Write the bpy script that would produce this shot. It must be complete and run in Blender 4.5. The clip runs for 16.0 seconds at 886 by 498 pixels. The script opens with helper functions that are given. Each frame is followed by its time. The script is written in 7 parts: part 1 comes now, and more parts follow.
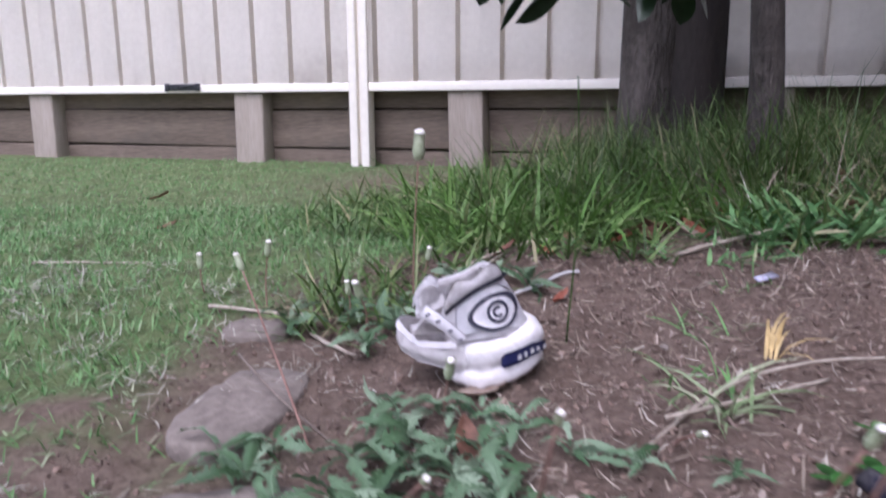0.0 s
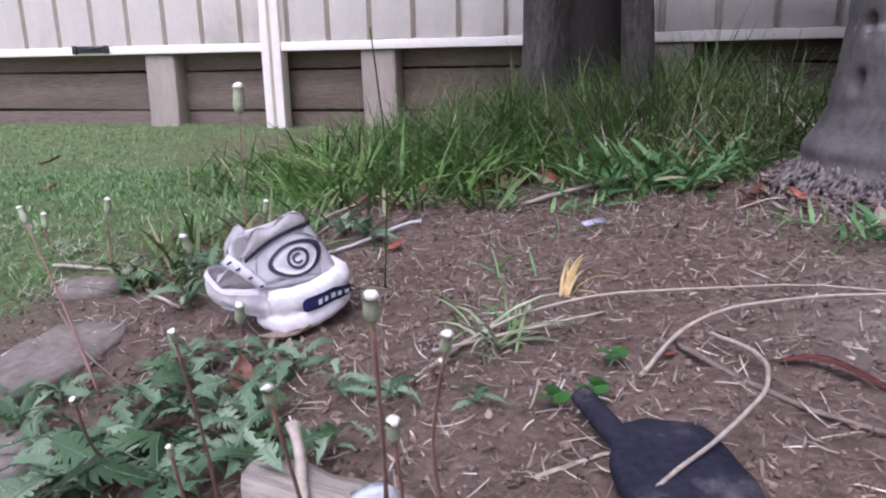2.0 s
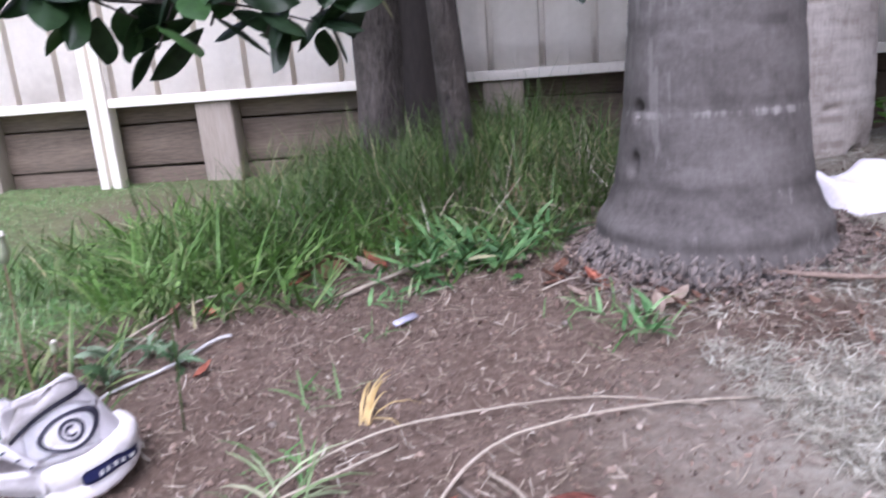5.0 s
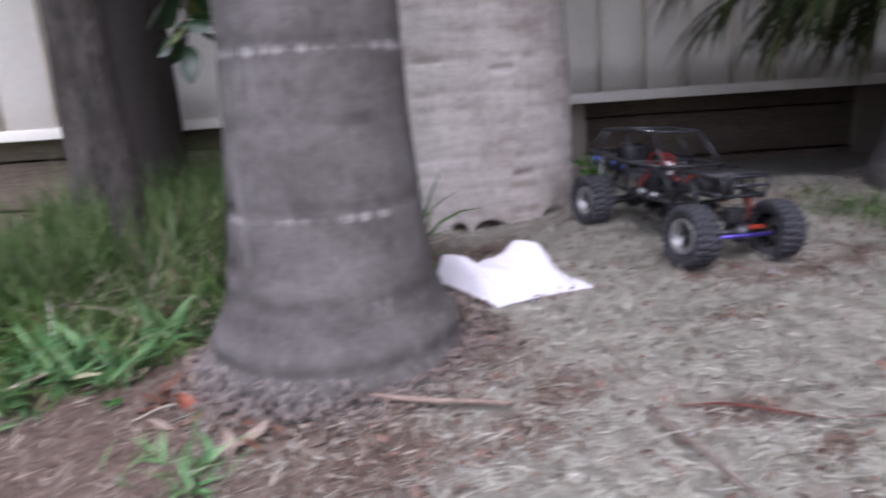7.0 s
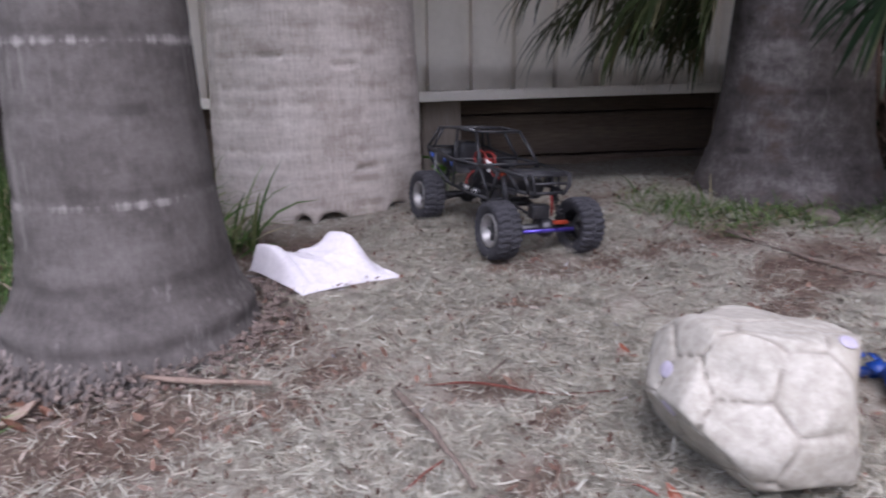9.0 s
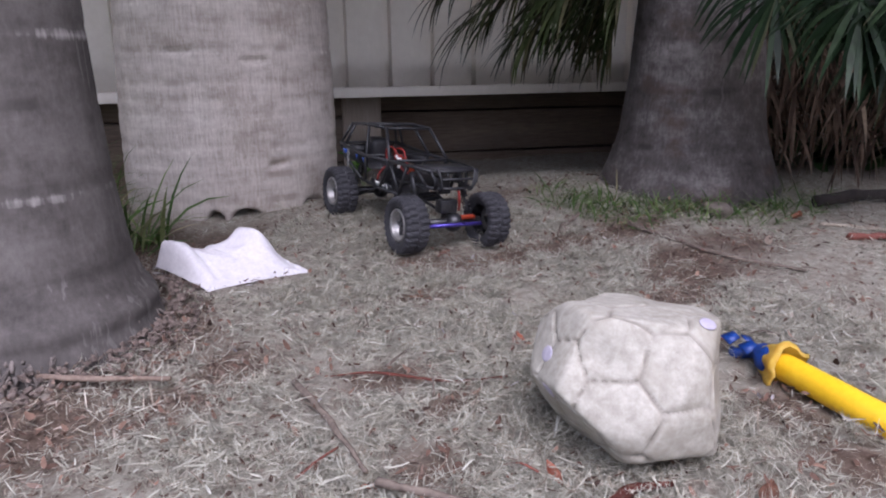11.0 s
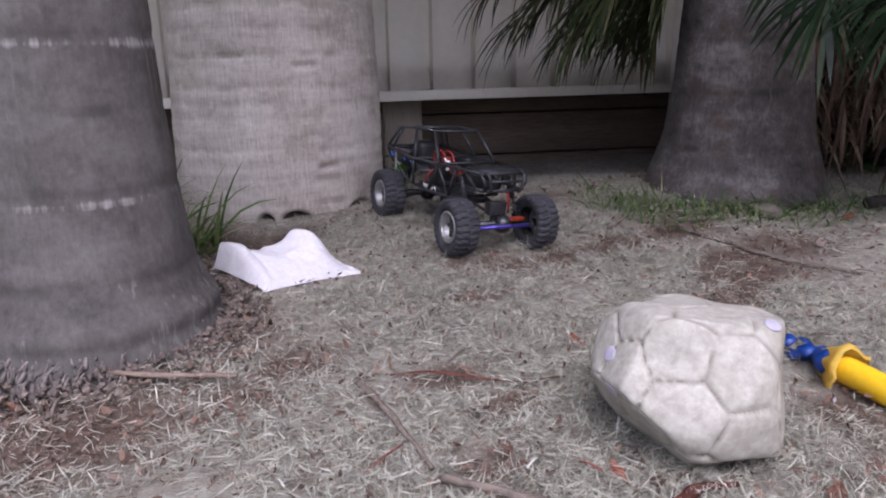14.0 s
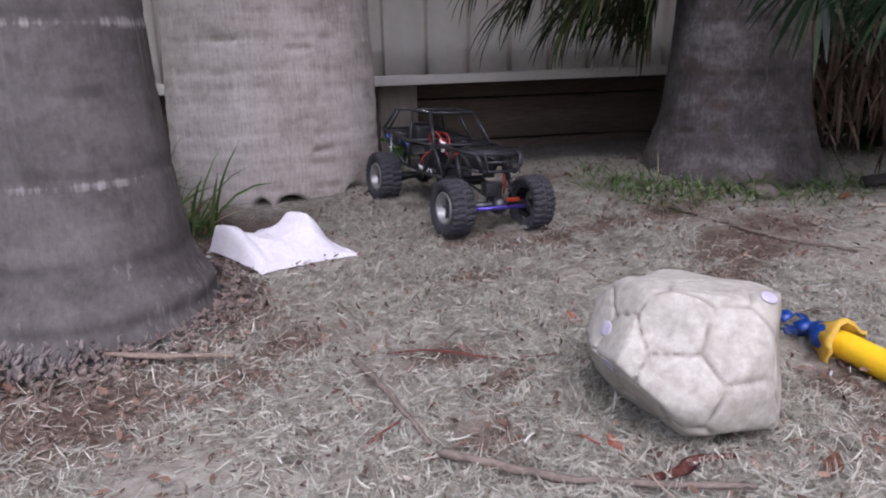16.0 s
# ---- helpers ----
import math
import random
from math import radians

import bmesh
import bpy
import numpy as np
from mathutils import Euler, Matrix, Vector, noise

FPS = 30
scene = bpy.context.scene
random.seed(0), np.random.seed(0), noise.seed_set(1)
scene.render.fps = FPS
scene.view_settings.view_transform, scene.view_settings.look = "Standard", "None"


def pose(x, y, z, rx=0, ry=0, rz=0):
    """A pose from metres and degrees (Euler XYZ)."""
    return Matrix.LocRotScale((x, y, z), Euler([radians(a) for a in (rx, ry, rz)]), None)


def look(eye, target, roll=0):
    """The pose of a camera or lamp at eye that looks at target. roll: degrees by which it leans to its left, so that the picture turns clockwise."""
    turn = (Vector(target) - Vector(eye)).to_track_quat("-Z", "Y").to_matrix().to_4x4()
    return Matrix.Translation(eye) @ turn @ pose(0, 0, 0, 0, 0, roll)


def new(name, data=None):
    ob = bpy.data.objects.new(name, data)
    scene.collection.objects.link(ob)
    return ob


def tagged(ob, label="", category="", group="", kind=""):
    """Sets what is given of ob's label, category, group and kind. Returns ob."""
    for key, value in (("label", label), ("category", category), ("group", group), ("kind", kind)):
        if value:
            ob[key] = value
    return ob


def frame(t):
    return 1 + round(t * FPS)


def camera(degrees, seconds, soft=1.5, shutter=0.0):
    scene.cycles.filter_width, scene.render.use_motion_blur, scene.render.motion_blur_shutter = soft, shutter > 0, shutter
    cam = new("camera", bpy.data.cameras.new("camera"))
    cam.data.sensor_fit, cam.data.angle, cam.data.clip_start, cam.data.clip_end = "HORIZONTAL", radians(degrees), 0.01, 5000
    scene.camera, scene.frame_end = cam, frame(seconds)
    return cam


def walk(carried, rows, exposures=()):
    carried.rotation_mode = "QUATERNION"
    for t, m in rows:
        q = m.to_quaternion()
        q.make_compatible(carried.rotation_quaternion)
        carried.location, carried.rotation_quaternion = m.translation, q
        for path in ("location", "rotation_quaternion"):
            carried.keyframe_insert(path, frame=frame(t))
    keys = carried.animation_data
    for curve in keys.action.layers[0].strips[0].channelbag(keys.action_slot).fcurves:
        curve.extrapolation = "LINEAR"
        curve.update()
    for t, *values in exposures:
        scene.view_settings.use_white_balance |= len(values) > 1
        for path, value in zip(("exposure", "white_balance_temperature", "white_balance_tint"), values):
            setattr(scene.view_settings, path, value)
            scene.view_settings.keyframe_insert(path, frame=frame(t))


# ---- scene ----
import itertools

cam = camera(63.2, 16.0, soft=2.0, shutter=0.6)
METRES, EYE, TILT, LEAN, TURN = 1.1, 0.267, 0.0, 0.0, 0.0
ROWS = [
    (0.0, 0.0, 0.0, 0.0, -0.06, -11.73, 0.3),
    (0.5, 0.0588, -0.0181, -0.0184, 1.3, -13.62, 0.79),
    (1.0, 0.1028, -0.0281, -0.0154, -1.5, -13.54, 0.56),
    (1.5, 0.132, -0.0242, -0.0129, -3.58, -13.89, 1.1),
    (2.0, 0.1497, -0.0309, -0.0118, -3.64, -14.68, 0.99),
    (2.5, 0.1617, -0.0414, -0.0077, -4.27, -15.26, 0.88),
    (3.0, 0.1656, -0.0429, -0.009, -5.4, -15.22, 1.29),
    (5.5, 0.3109, -0.0019, 0.148, -15.64, -14.29, 3.4),
    (6.0, 0.3805, 0.0095, 0.1799, -16.52, -14.52, 1.96),
    (6.5, 0.4583, 0.0193, 0.167, -18.69, -15.67, 2.71),
    (7.0, 0.5866, 0.0083, 0.1684, -26.66, -14.04, 3.54),
    (7.5, 0.6395, -0.0217, 0.1768, -31.62, -14.26, 3.25),
    (8.0, 0.6588, -0.0459, 0.1828, -30.13, -15.04, 1.71),
    (8.5, 0.6791, -0.0772, 0.1751, -29.47, -14.8, 1.83),
    (9.0, 0.713, -0.1192, 0.1703, -32.2, -14.83, 1.26),
    (9.5, 0.7244, -0.1403, 0.1726, -34.78, -15.16, 0.7),
    (10.0, 0.7329, -0.158, 0.172, -36.2, -15.34, 0.42),
    (12.5, 0.713, -0.1636, 0.1772, -37.99, -15.15, 0.64),
    (13.0, 0.7046, -0.1568, 0.1763, -37.08, -15.19, 0.88),
    (13.5, 0.7042, -0.1534, 0.179, -35.89, -15.08, 0.99),
    (14.0, 0.6992, -0.1545, 0.1761, -35.07, -15.01, 1.1),
    (14.5, 0.7015, -0.1542, 0.174, -34.88, -15.08, 1.43),
    (15.0, 0.7004, -0.1561, 0.1645, -35.15, -15.2, 1.88),
    (15.5, 0.6984, -0.1571, 0.1586, -35.51, -15.69, 2.16),
    (16.0, 0.6999, -0.1561, 0.1644, -35.41, -15.95, 1.56),
]
EXPOSURES = [(0.0, 0.74, 5560, 27), (3.0, 0.82, 5580, 29), (5.5, 1.26, 5560, 24), (6.5, 1.16, 5600, 23), (7.5, 1.02, 5700, 23), (9.0, 0.89, 5760, 24), (12.5, 0.81, 5770, 24), (16.0, 0.80, 5780, 24)]
walk(cam, [(t, pose(0, 0, EYE, TILT, LEAN, TURN) @ pose(METRES * x, METRES * y, METRES * z, 90 + pitch, roll, yaw)) for t, x, y, z, yaw, pitch, roll in ROWS], EXPOSURES)

# ---- light ----
world = bpy.data.worlds.new("sky")
scene.world = world
world.use_nodes = True
wn = world.node_tree.nodes
sky = wn.new("ShaderNodeTexSky")
sky.sky_type, sky.sun_disc = "NISHITA", False
sky.sun_elevation, sky.sun_rotation = radians(58), radians(205)
sky.air_density, sky.dust_density, sky.ozone_density = 1.0, 4.0, 1.0
grey = wn.new("ShaderNodeHueSaturation")  # thin cloud takes most of the blue out
grey.inputs["Saturation"].default_value = 0.4
world.node_tree.links.new(sky.outputs[0], grey.inputs["Color"])
world.node_tree.links.new(grey.outputs[0], wn["Background"].inputs[0])
wn["Background"].inputs[1].default_value = 0.15
sun = new("sun", bpy.data.lights.new("sun", "SUN"))
sun.data.energy, sun.data.angle, sun.data.color = 1.4, radians(50), (1.0, 0.96, 0.92)
sun.matrix_world = look((0, 0, 0), (0.20, 0.42, -0.88))

# ---- helpers of the place ----
TAU = math.tau
A = radians(22.0)          # the fence's turn
FN = Vector((math.sin(A), math.cos(A), 0))
FU = Vector((math.cos(A), -math.sin(A), 0))
rng = np.random.default_rng(7)


def sstep(a, b, x):
    t = np.clip((np.asarray(x, float) - a) / (b - a), 0, 1)
    return t * t * (3 - 2 * t)


def ground_z(x, y):
    """Height of the bare ground: a low bed of soil that rises towards the palms."""
    x, y = np.asarray(x, float), np.asarray(y, float)
    z = -0.045 + 0.125 * sstep(-0.32, 1.25, x - 0.25 * (y - 0.7)) + 0.06 * (np.clip(y, 0.2, 1.2) - 0.7)
    z = z + 0.030 * np.exp(-((x - 0.17) ** 2 + (y - 1.10) ** 2) / 0.02)
    z = z - 0.009 * np.exp(-((x - 0.42) / 0.20) ** 2 - ((y - 0.47) / 0.16) ** 2)
    z = z - 0.048 * np.exp(-((x - 1.28) / 0.17) ** 2 - ((y - 1.29) / 0.15) ** 2)
    return z - 0.09 * sstep(1.9, 2.7, x * 0.375 + y * 0.927) * sstep(1.0, 2.2, x)


def gz(x, y):
    return float(ground_z(x, y))


def link(name, bm, material, parent=None, smooth=True):
    me = bpy.data.meshes.new(name)
    bm.to_mesh(me)
    bm.free()
    for p in me.polygons:
        p.use_smooth = smooth
    me.materials.append(material)
    ob = new(name, me)
    if parent is not None:
        ob.parent = parent
    return ob


def part(name, bm, material, parent, label="", smooth=True):
    ob = link(name, bm, material, parent, smooth)
    return tagged(ob, label) if label else ob


def thing(name, label, category, m=None, group=""):
    ob = new(name)
    ob.empty_display_size = 0.05
    if m is not None:
        ob.matrix_world = m
    return tagged(ob, label, category, group)


def box(bm, sx, sy, sz, m=Matrix(), bevel=0.0):
    made = bmesh.ops.create_cube(bm, size=1, matrix=m @ Matrix.Diagonal((sx, sy, sz, 1)))
    if bevel:
        edges = list({e for v in made["verts"] for e in v.link_edges})
        bmesh.ops.bevel(bm, geom=edges, offset=bevel, segments=2, affect="EDGES", profile=0.6)


def frames_along(points):
    pts = [Vector(p) for p in points]
    out, side = [], None
    for i, p in enumerate(pts):
        d = (pts[min(i + 1, len(pts) - 1)] - pts[max(i - 1, 0)]).normalized()
        if side is None:
            side = d.orthogonal().normalized()
        side = (side - d * side.dot(d)).normalized()
        out.append((p, side, d.cross(side)))
    return out


def tube(bm, points, radius, sides=8, squash=1.0, cap=True):
    """A round bar along points; radius is one number or one for each point."""
    rr = [float(r) for r in radius] if isinstance(radius, (list, tuple)) else [float(radius)] * len(points)
    rings = []
    for (p, s, t), r in zip(frames_along(points), rr):
        rings.append([bm.verts.new(p + r * (math.cos(k * TAU / sides) * s + squash * math.sin(k * TAU / sides) * t)) for k in range(sides)])
    for a, b in zip(rings, rings[1:]):
        for k in range(sides):
            bm.faces.new((a[k], a[(k + 1) % sides], b[(k + 1) % sides], b[k]))
    if cap:
        bm.faces.new(rings[0][::-1])
        bm.faces.new(rings[-1])


def spline(points, n=8):
    """Points of a smooth line through the given ones."""
    p = [Vector(q) for q in points]
    p = [2 * p[0] - p[1]] + p + [2 * p[-1] - p[-2]]
    out = []
    for i in range(1, len(p) - 2):
        for k in range(n):
            t = k / n
            out.append(0.5 * (2 * p[i] + (p[i + 1] - p[i - 1]) * t + (2 * p[i - 1] - 5 * p[i] + 4 * p[i + 1] - p[i + 2]) * t * t
                              + (3 * p[i] - p[i - 1] - 3 * p[i + 1] + p[i + 2]) * t ** 3))
    return out + [p[-2]]


def lathe(bm, profile, sides=32, m=Matrix(), wobble=None):
    """Turns (radius, height) pairs about z. wobble(angle, height) scales the radius."""
    rings = []
    for r, h in profile:
        rings.append([bm.verts.new(m @ Vector((r * (wobble(k * TAU / sides, h) if wobble else 1) * math.cos(k * TAU / sides),
                                               r * (wobble(k * TAU / sides, h) if wobble else 1) * math.sin(k * TAU / sides), h))) for k in range(sides)])
    for a, b in zip(rings, rings[1:]):
        for k in range(sides):
            bm.faces.new((a[k], a[(k + 1) % sides], b[(k + 1) % sides], b[k]))
    return rings


def on_fence(s, d, z, turn=0.0):
    """A pose on the fence's line: s along it, d its distance from the origin."""
    p = FN * d + FU * s
    return Matrix.Translation((p.x, p.y, z)) @ Matrix.Rotation(-A + turn, 4, "Z")


# ---- materials ----
def surf(name, low, high, scale=8.0, rough=0.7, bump=0.3, fine=60.0, metal=0.0, stretch=(1, 1, 1), stain=None, stain_at=0.62, gloss=0.5, depth=0.01, random=0.0):
    """A surface of two tones in large patches, fine grain over them, a stain with its own edges, and relief."""
    m = bpy.data.materials.new(name)
    m.use_nodes = True
    nt, bsdf = m.node_tree, m.node_tree.nodes["Principled BSDF"]

    def node(kind, **props):
        made = nt.nodes.new("ShaderNode" + kind)
        for key, value in props.items():
            made.inputs[key].default_value = value
        return made

    at = node("TexCoord")
    mapped = node("Mapping", Scale=stretch)
    nt.links.new(at.outputs["Object"], mapped.inputs[0])
    big, small = node("TexNoise", Scale=scale, Detail=4.0, Roughness=0.6), node("TexNoise", Scale=fine, Detail=3.0, Roughness=0.65)
    for tex in (big, small):
        nt.links.new(mapped.outputs[0], tex.inputs["Vector"])
    both = node("Math")
    both.operation = "MULTIPLY_ADD"
    both.inputs[1].default_value = 0.55
    nt.links.new(small.outputs[0], both.inputs[0])
    half = node("Math")
    half.operation = "MULTIPLY"
    half.inputs[1].default_value = 0.45
    nt.links.new(big.outputs[0], half.inputs[0])
    nt.links.new(half.outputs[0], both.inputs[2])
    ramp = node("ValToRGB")
    ramp.color_ramp.elements[0].position, ramp.color_ramp.elements[1].position = 0.36, 0.64
    ramp.color_ramp.elements[0].color, ramp.color_ramp.elements[1].color = (*low, 1), (*high, 1)
    nt.links.new(both.outputs[0], ramp.inputs[0])
    colour = ramp.outputs[0]
    if stain:
        tex = node("TexNoise", Scale=scale * 0.6, Detail=5.0, Roughness=0.7)
        nt.links.new(at.outputs["Object"], tex.inputs["Vector"])
        edge = node("ValToRGB")
        edge.color_ramp.elements[0].position, edge.color_ramp.elements[1].position = stain_at - 0.08, stain_at + 0.06
        nt.links.new(tex.outputs[0], edge.inputs[0])
        mix = node("Mix")
        mix.data_type = "RGBA"
        nt.links.new(edge.outputs[0], mix.inputs[0])
        nt.links.new(colour, mix.inputs[6])
        mix.inputs[7].default_value = (*stain, 1)
        colour = mix.outputs[2]
    if random:
        info, vary = node("NewGeometry"), node("HueSaturation")
        span = node("MapRange")
        span.inputs[3].default_value, span.inputs[4].default_value = 1 - random, 1 + random
        nt.links.new(info.outputs["Random Per Island"], span.inputs[0])
        nt.links.new(span.outputs[0], vary.inputs["Value"])
        nt.links.new(colour, vary.inputs["Color"])
        colour = vary.outputs[0]
    nt.links.new(colour, bsdf.inputs["Base Color"])
    bsdf.inputs["Metallic"].default_value = metal
    bsdf.inputs["Specular IOR Level"].default_value = gloss
    span = node("MapRange")
    span.inputs[3].default_value, span.inputs[4].default_value = max(rough - 0.12, 0.03), min(rough + 0.12, 1)
    nt.links.new(small.outputs[0], span.inputs[0])
    nt.links.new(span.outputs[0], bsdf.inputs["Roughness"])
    if bump:
        relief = node("Bump", Strength=bump, Distance=depth)
        nt.links.new(both.outputs[0], relief.inputs["Height"])
        nt.links.new(relief.outputs[0], bsdf.inputs["Normal"])
    return m


def leafy(name, tones, rough=0.45, glow=0.25):
    """Leaves and blades: tones picked leaf by leaf, some light let through."""
    m = bpy.data.materials.new(name)
    m.use_nodes = True
    nt, bsdf = m.node_tree, m.node_tree.nodes["Principled BSDF"]
    info, ramp = nt.nodes.new("ShaderNodeNewGeometry"), nt.nodes.new("ShaderNodeValToRGB")
    for k, (at, tone) in enumerate(tones):
        e = ramp.color_ramp.elements[k] if k < 2 else ramp.color_ramp.elements.new(at)
        e.position, e.color = at, (*tone, 1)
    other, pick = nt.nodes.new("ShaderNodeObjectInfo"), nt.nodes.new("ShaderNodeMath")
    pick.operation = "ADD"
    nt.links.new(info.outputs["Random Per Island"], pick.inputs[0])
    nt.links.new(other.outputs["Random"], pick.inputs[1])
    turn = nt.nodes.new("ShaderNodeMath")
    turn.operation = "FRACT"
    nt.links.new(pick.outputs[0], turn.inputs[0])
    nt.links.new(turn.outputs[0], ramp.inputs[0])
    at, tex, vary = nt.nodes.new("ShaderNodeTexCoord"), nt.nodes.new("ShaderNodeTexNoise"), nt.nodes.new("ShaderNodeHueSaturation")
    tex.inputs["Scale"].default_value, tex.inputs["Detail"].default_value = 55.0, 3.0
    nt.links.new(at.outputs["Object"], tex.inputs["Vector"])
    span = nt.nodes.new("ShaderNodeMapRange")
    span.inputs[1].default_value, span.inputs[2].default_value, span.inputs[3].default_value, span.inputs[4].default_value = 0.3, 0.7, 0.7, 1.3
    nt.links.new(tex.outputs[0], span.inputs[0])
    nt.links.new(span.outputs[0], vary.inputs["Value"])
    nt.links.new(ramp.outputs[0], vary.inputs["Color"])
    nt.links.new(vary.outputs[0], bsdf.inputs["Base Color"])
    bsdf.inputs["Roughness"].default_value = rough
    bsdf.inputs["Specular IOR Level"].default_value = 0.28
    clear, mix = nt.nodes.new("ShaderNodeBsdfTranslucent"), nt.nodes.new("ShaderNodeMixShader")
    nt.links.new(vary.outputs[0], clear.inputs[0])
    mix.inputs[0].default_value = glow
    nt.links.new(bsdf.outputs[0], mix.inputs[1])
    nt.links.new(clear.outputs[0], mix.inputs[2])
    nt.links.new(mix.outputs[0], nt.nodes["Material Output"].inputs[0])
    return m


def bark(name, low, mid, high, rings, scars, rust=None, fibre=0.24):
    """Palm bark: bands round the trunk, fine upright fibres, pale scars along some bands, and rusty blotches."""
    m = bpy.data.materials.new(name)
    m.use_nodes = True
    nt, bsdf = m.node_tree, m.node_tree.nodes["Principled BSDF"]
    at = nt.nodes.new("ShaderNodeTexCoord")

    def tex(scale, stretch, detail=4.0, rough=0.6):
        mp, nz = nt.nodes.new("ShaderNodeMapping"), nt.nodes.new("ShaderNodeTexNoise")
        mp.inputs["Scale"].default_value = stretch
        nz.inputs["Scale"].default_value, nz.inputs["Detail"].default_value, nz.inputs["Roughness"].default_value = scale, detail, rough
        nt.links.new(at.outputs["Object"], mp.inputs[0])
        nt.links.new(mp.outputs[0], nz.inputs["Vector"])
        return nz.outputs[0]

    def calc(op, a, b, c=None):
        n = nt.nodes.new("ShaderNodeMath")
        n.operation = op
        for k, v in enumerate((a, b, c)):
            if v is None:
                continue
            if isinstance(v, (int, float)):
                n.inputs[k].default_value = v
            else:
                nt.links.new(v, n.inputs[k])
        return n.outputs[0]

    bands, fibres, blotch, grain = tex(rings, (0.22, 0.22, 1.0), 5, 0.65), tex(95 + 3 * rings, (1.0, 1.0, 0.09), 4, 0.7), tex(9, (1, 1, 1.1), 7, 0.75), tex(140, (1, 1, 0.5), 3)
    mix = calc("MULTIPLY_ADD", bands, 0.28, calc("MULTIPLY_ADD", blotch, 0.58 - fibre, calc("MULTIPLY_ADD", fibres, fibre, calc("MULTIPLY", grain, 0.14))))
    ramp = nt.nodes.new("ShaderNodeValToRGB")
    for k, (p, c) in enumerate(((0.39, low), (0.50, mid), (0.61, high))):
        e = ramp.color_ramp.elements[k] if k < 2 else ramp.color_ramp.elements.new(p)
        e.position, e.color = p, (*c, 1)
    nt.links.new(mix, ramp.inputs[0])
    scar = nt.nodes.new("ShaderNodeValToRGB")
    scar.color_ramp.elements[0].position, scar.color_ramp.elements[1].position = 0.44, 0.70
    ring = nt.nodes.new("ShaderNodeAttribute")
    ring.attribute_name = "ring"
    dash = calc("MULTIPLY", ring.outputs["Fac"], calc("MULTIPLY", tex(9, (1, 1, 0.6), 3), calc("MULTIPLY", tex(90, (1, 1, 0.12), 2), 1.85)))
    nt.links.new(dash, scar.inputs[0])
    both = nt.nodes.new("ShaderNodeMix")
    both.data_type = "RGBA"
    nt.links.new(scar.outputs[0], both.inputs[0])
    nt.links.new(ramp.outputs[0], both.inputs[6])
    both.inputs[7].default_value = (*scars, 1)
    colour = both.outputs[2]
    groove = nt.nodes.new("ShaderNodeAttribute")
    groove.attribute_name = "groove"
    dashes = calc("MAXIMUM", calc("MULTIPLY_ADD", tex(13, (1, 1, 0.3), 4), 5.0, -2.3), 0.0)
    streaks = calc("MAXIMUM", calc("MULTIPLY_ADD", calc("MULTIPLY", tex(75, (1, 1, 0.07), 3), tex(6, (1, 1, 0.8), 3)), 9.0, -3.0), 0.0)
    spots = [(calc("MINIMUM", calc("MULTIPLY", groove.outputs["Fac"], dashes), 0.8), low), (calc("MINIMUM", streaks, 0.28), scars)]
    if rust:
        spots.append((calc("SMOOTH_MIN", calc("MAXIMUM", calc("MULTIPLY_ADD", tex(8, (1, 1, 1.6), 5), 5.0, -2.75), 0.0), 0.8, 0.1), rust))
    for share, tone in spots:
        lay = nt.nodes.new("ShaderNodeMix")
        lay.data_type = "RGBA"
        nt.links.new(share, lay.inputs[0])
        nt.links.new(colour, lay.inputs[6])
        lay.inputs[7].default_value = (*tone, 1)
        colour = lay.outputs[2]
    nt.links.new(colour, bsdf.inputs["Base Color"])
    bsdf.inputs["Roughness"].default_value = 0.85
    bsdf.inputs["Specular IOR Level"].default_value = 0.3
    relief = nt.nodes.new("ShaderNodeBump")
    relief.inputs["Strength"].default_value, relief.inputs["Distance"].default_value = 0.6, 0.008
    nt.links.new(mix, relief.inputs["Height"])
    nt.links.new(relief.outputs[0], bsdf.inputs["Normal"])
    return m


STEEL_WHITE = surf("fence_paint", (0.815, 0.76, 0.67), (0.885, 0.83, 0.74), 2.5, 0.5, 0.04, 40, stain=(0.66, 0.60, 0.52), stain_at=0.68)
TIMBER = surf("sleeper_timber", (0.09, 0.068, 0.05), (0.22, 0.17, 0.13), 3.0, 0.85, 0.5, 30, stretch=(0.5, 4, 5), stain=(0.12, 0.10, 0.08), stain_at=0.6)
TIMBER_POST = surf("post_timber", (0.24, 0.20, 0.16), (0.36, 0.31, 0.26), 3.0, 0.85, 0.4, 30, stretch=(5, 5, 0.5))
BARK_GREY = bark("palm_bark", (0.053, 0.047, 0.044), (0.097, 0.087, 0.082), (0.152, 0.138, 0.132), 9, (0.28, 0.26, 0.248), None, 0.09)
BARK_FAR = bark("old_palm_bark", (0.044, 0.037, 0.035), (0.102, 0.090, 0.085), (0.23, 0.208, 0.20), 9, (0.20, 0.18, 0.17), (0.085, 0.058, 0.046), 0.10)
BARK_PALE = bark("pale_palm_bark", (0.29, 0.245, 0.21), (0.455, 0.408, 0.365), (0.59, 0.543, 0.492), 34, (0.62, 0.57, 0.52))
ROOT = surf("palm_roots", (0.085, 0.070, 0.062), (0.18, 0.155, 0.142), 14, 0.9, 0.4, 120, random=0.35)
# Near-black bark: deep shade is put into this darker colour.
BARK_SHADED = surf("shaded_dark_bark", (0.014, 0.011, 0.009), (0.038, 0.029, 0.025), 6.0, 0.9, 0.6, 40, stretch=(1.5, 1.5, 0.5))
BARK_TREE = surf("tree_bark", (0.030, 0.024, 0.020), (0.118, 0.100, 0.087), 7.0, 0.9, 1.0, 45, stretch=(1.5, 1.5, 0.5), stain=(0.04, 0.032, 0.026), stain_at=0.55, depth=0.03)
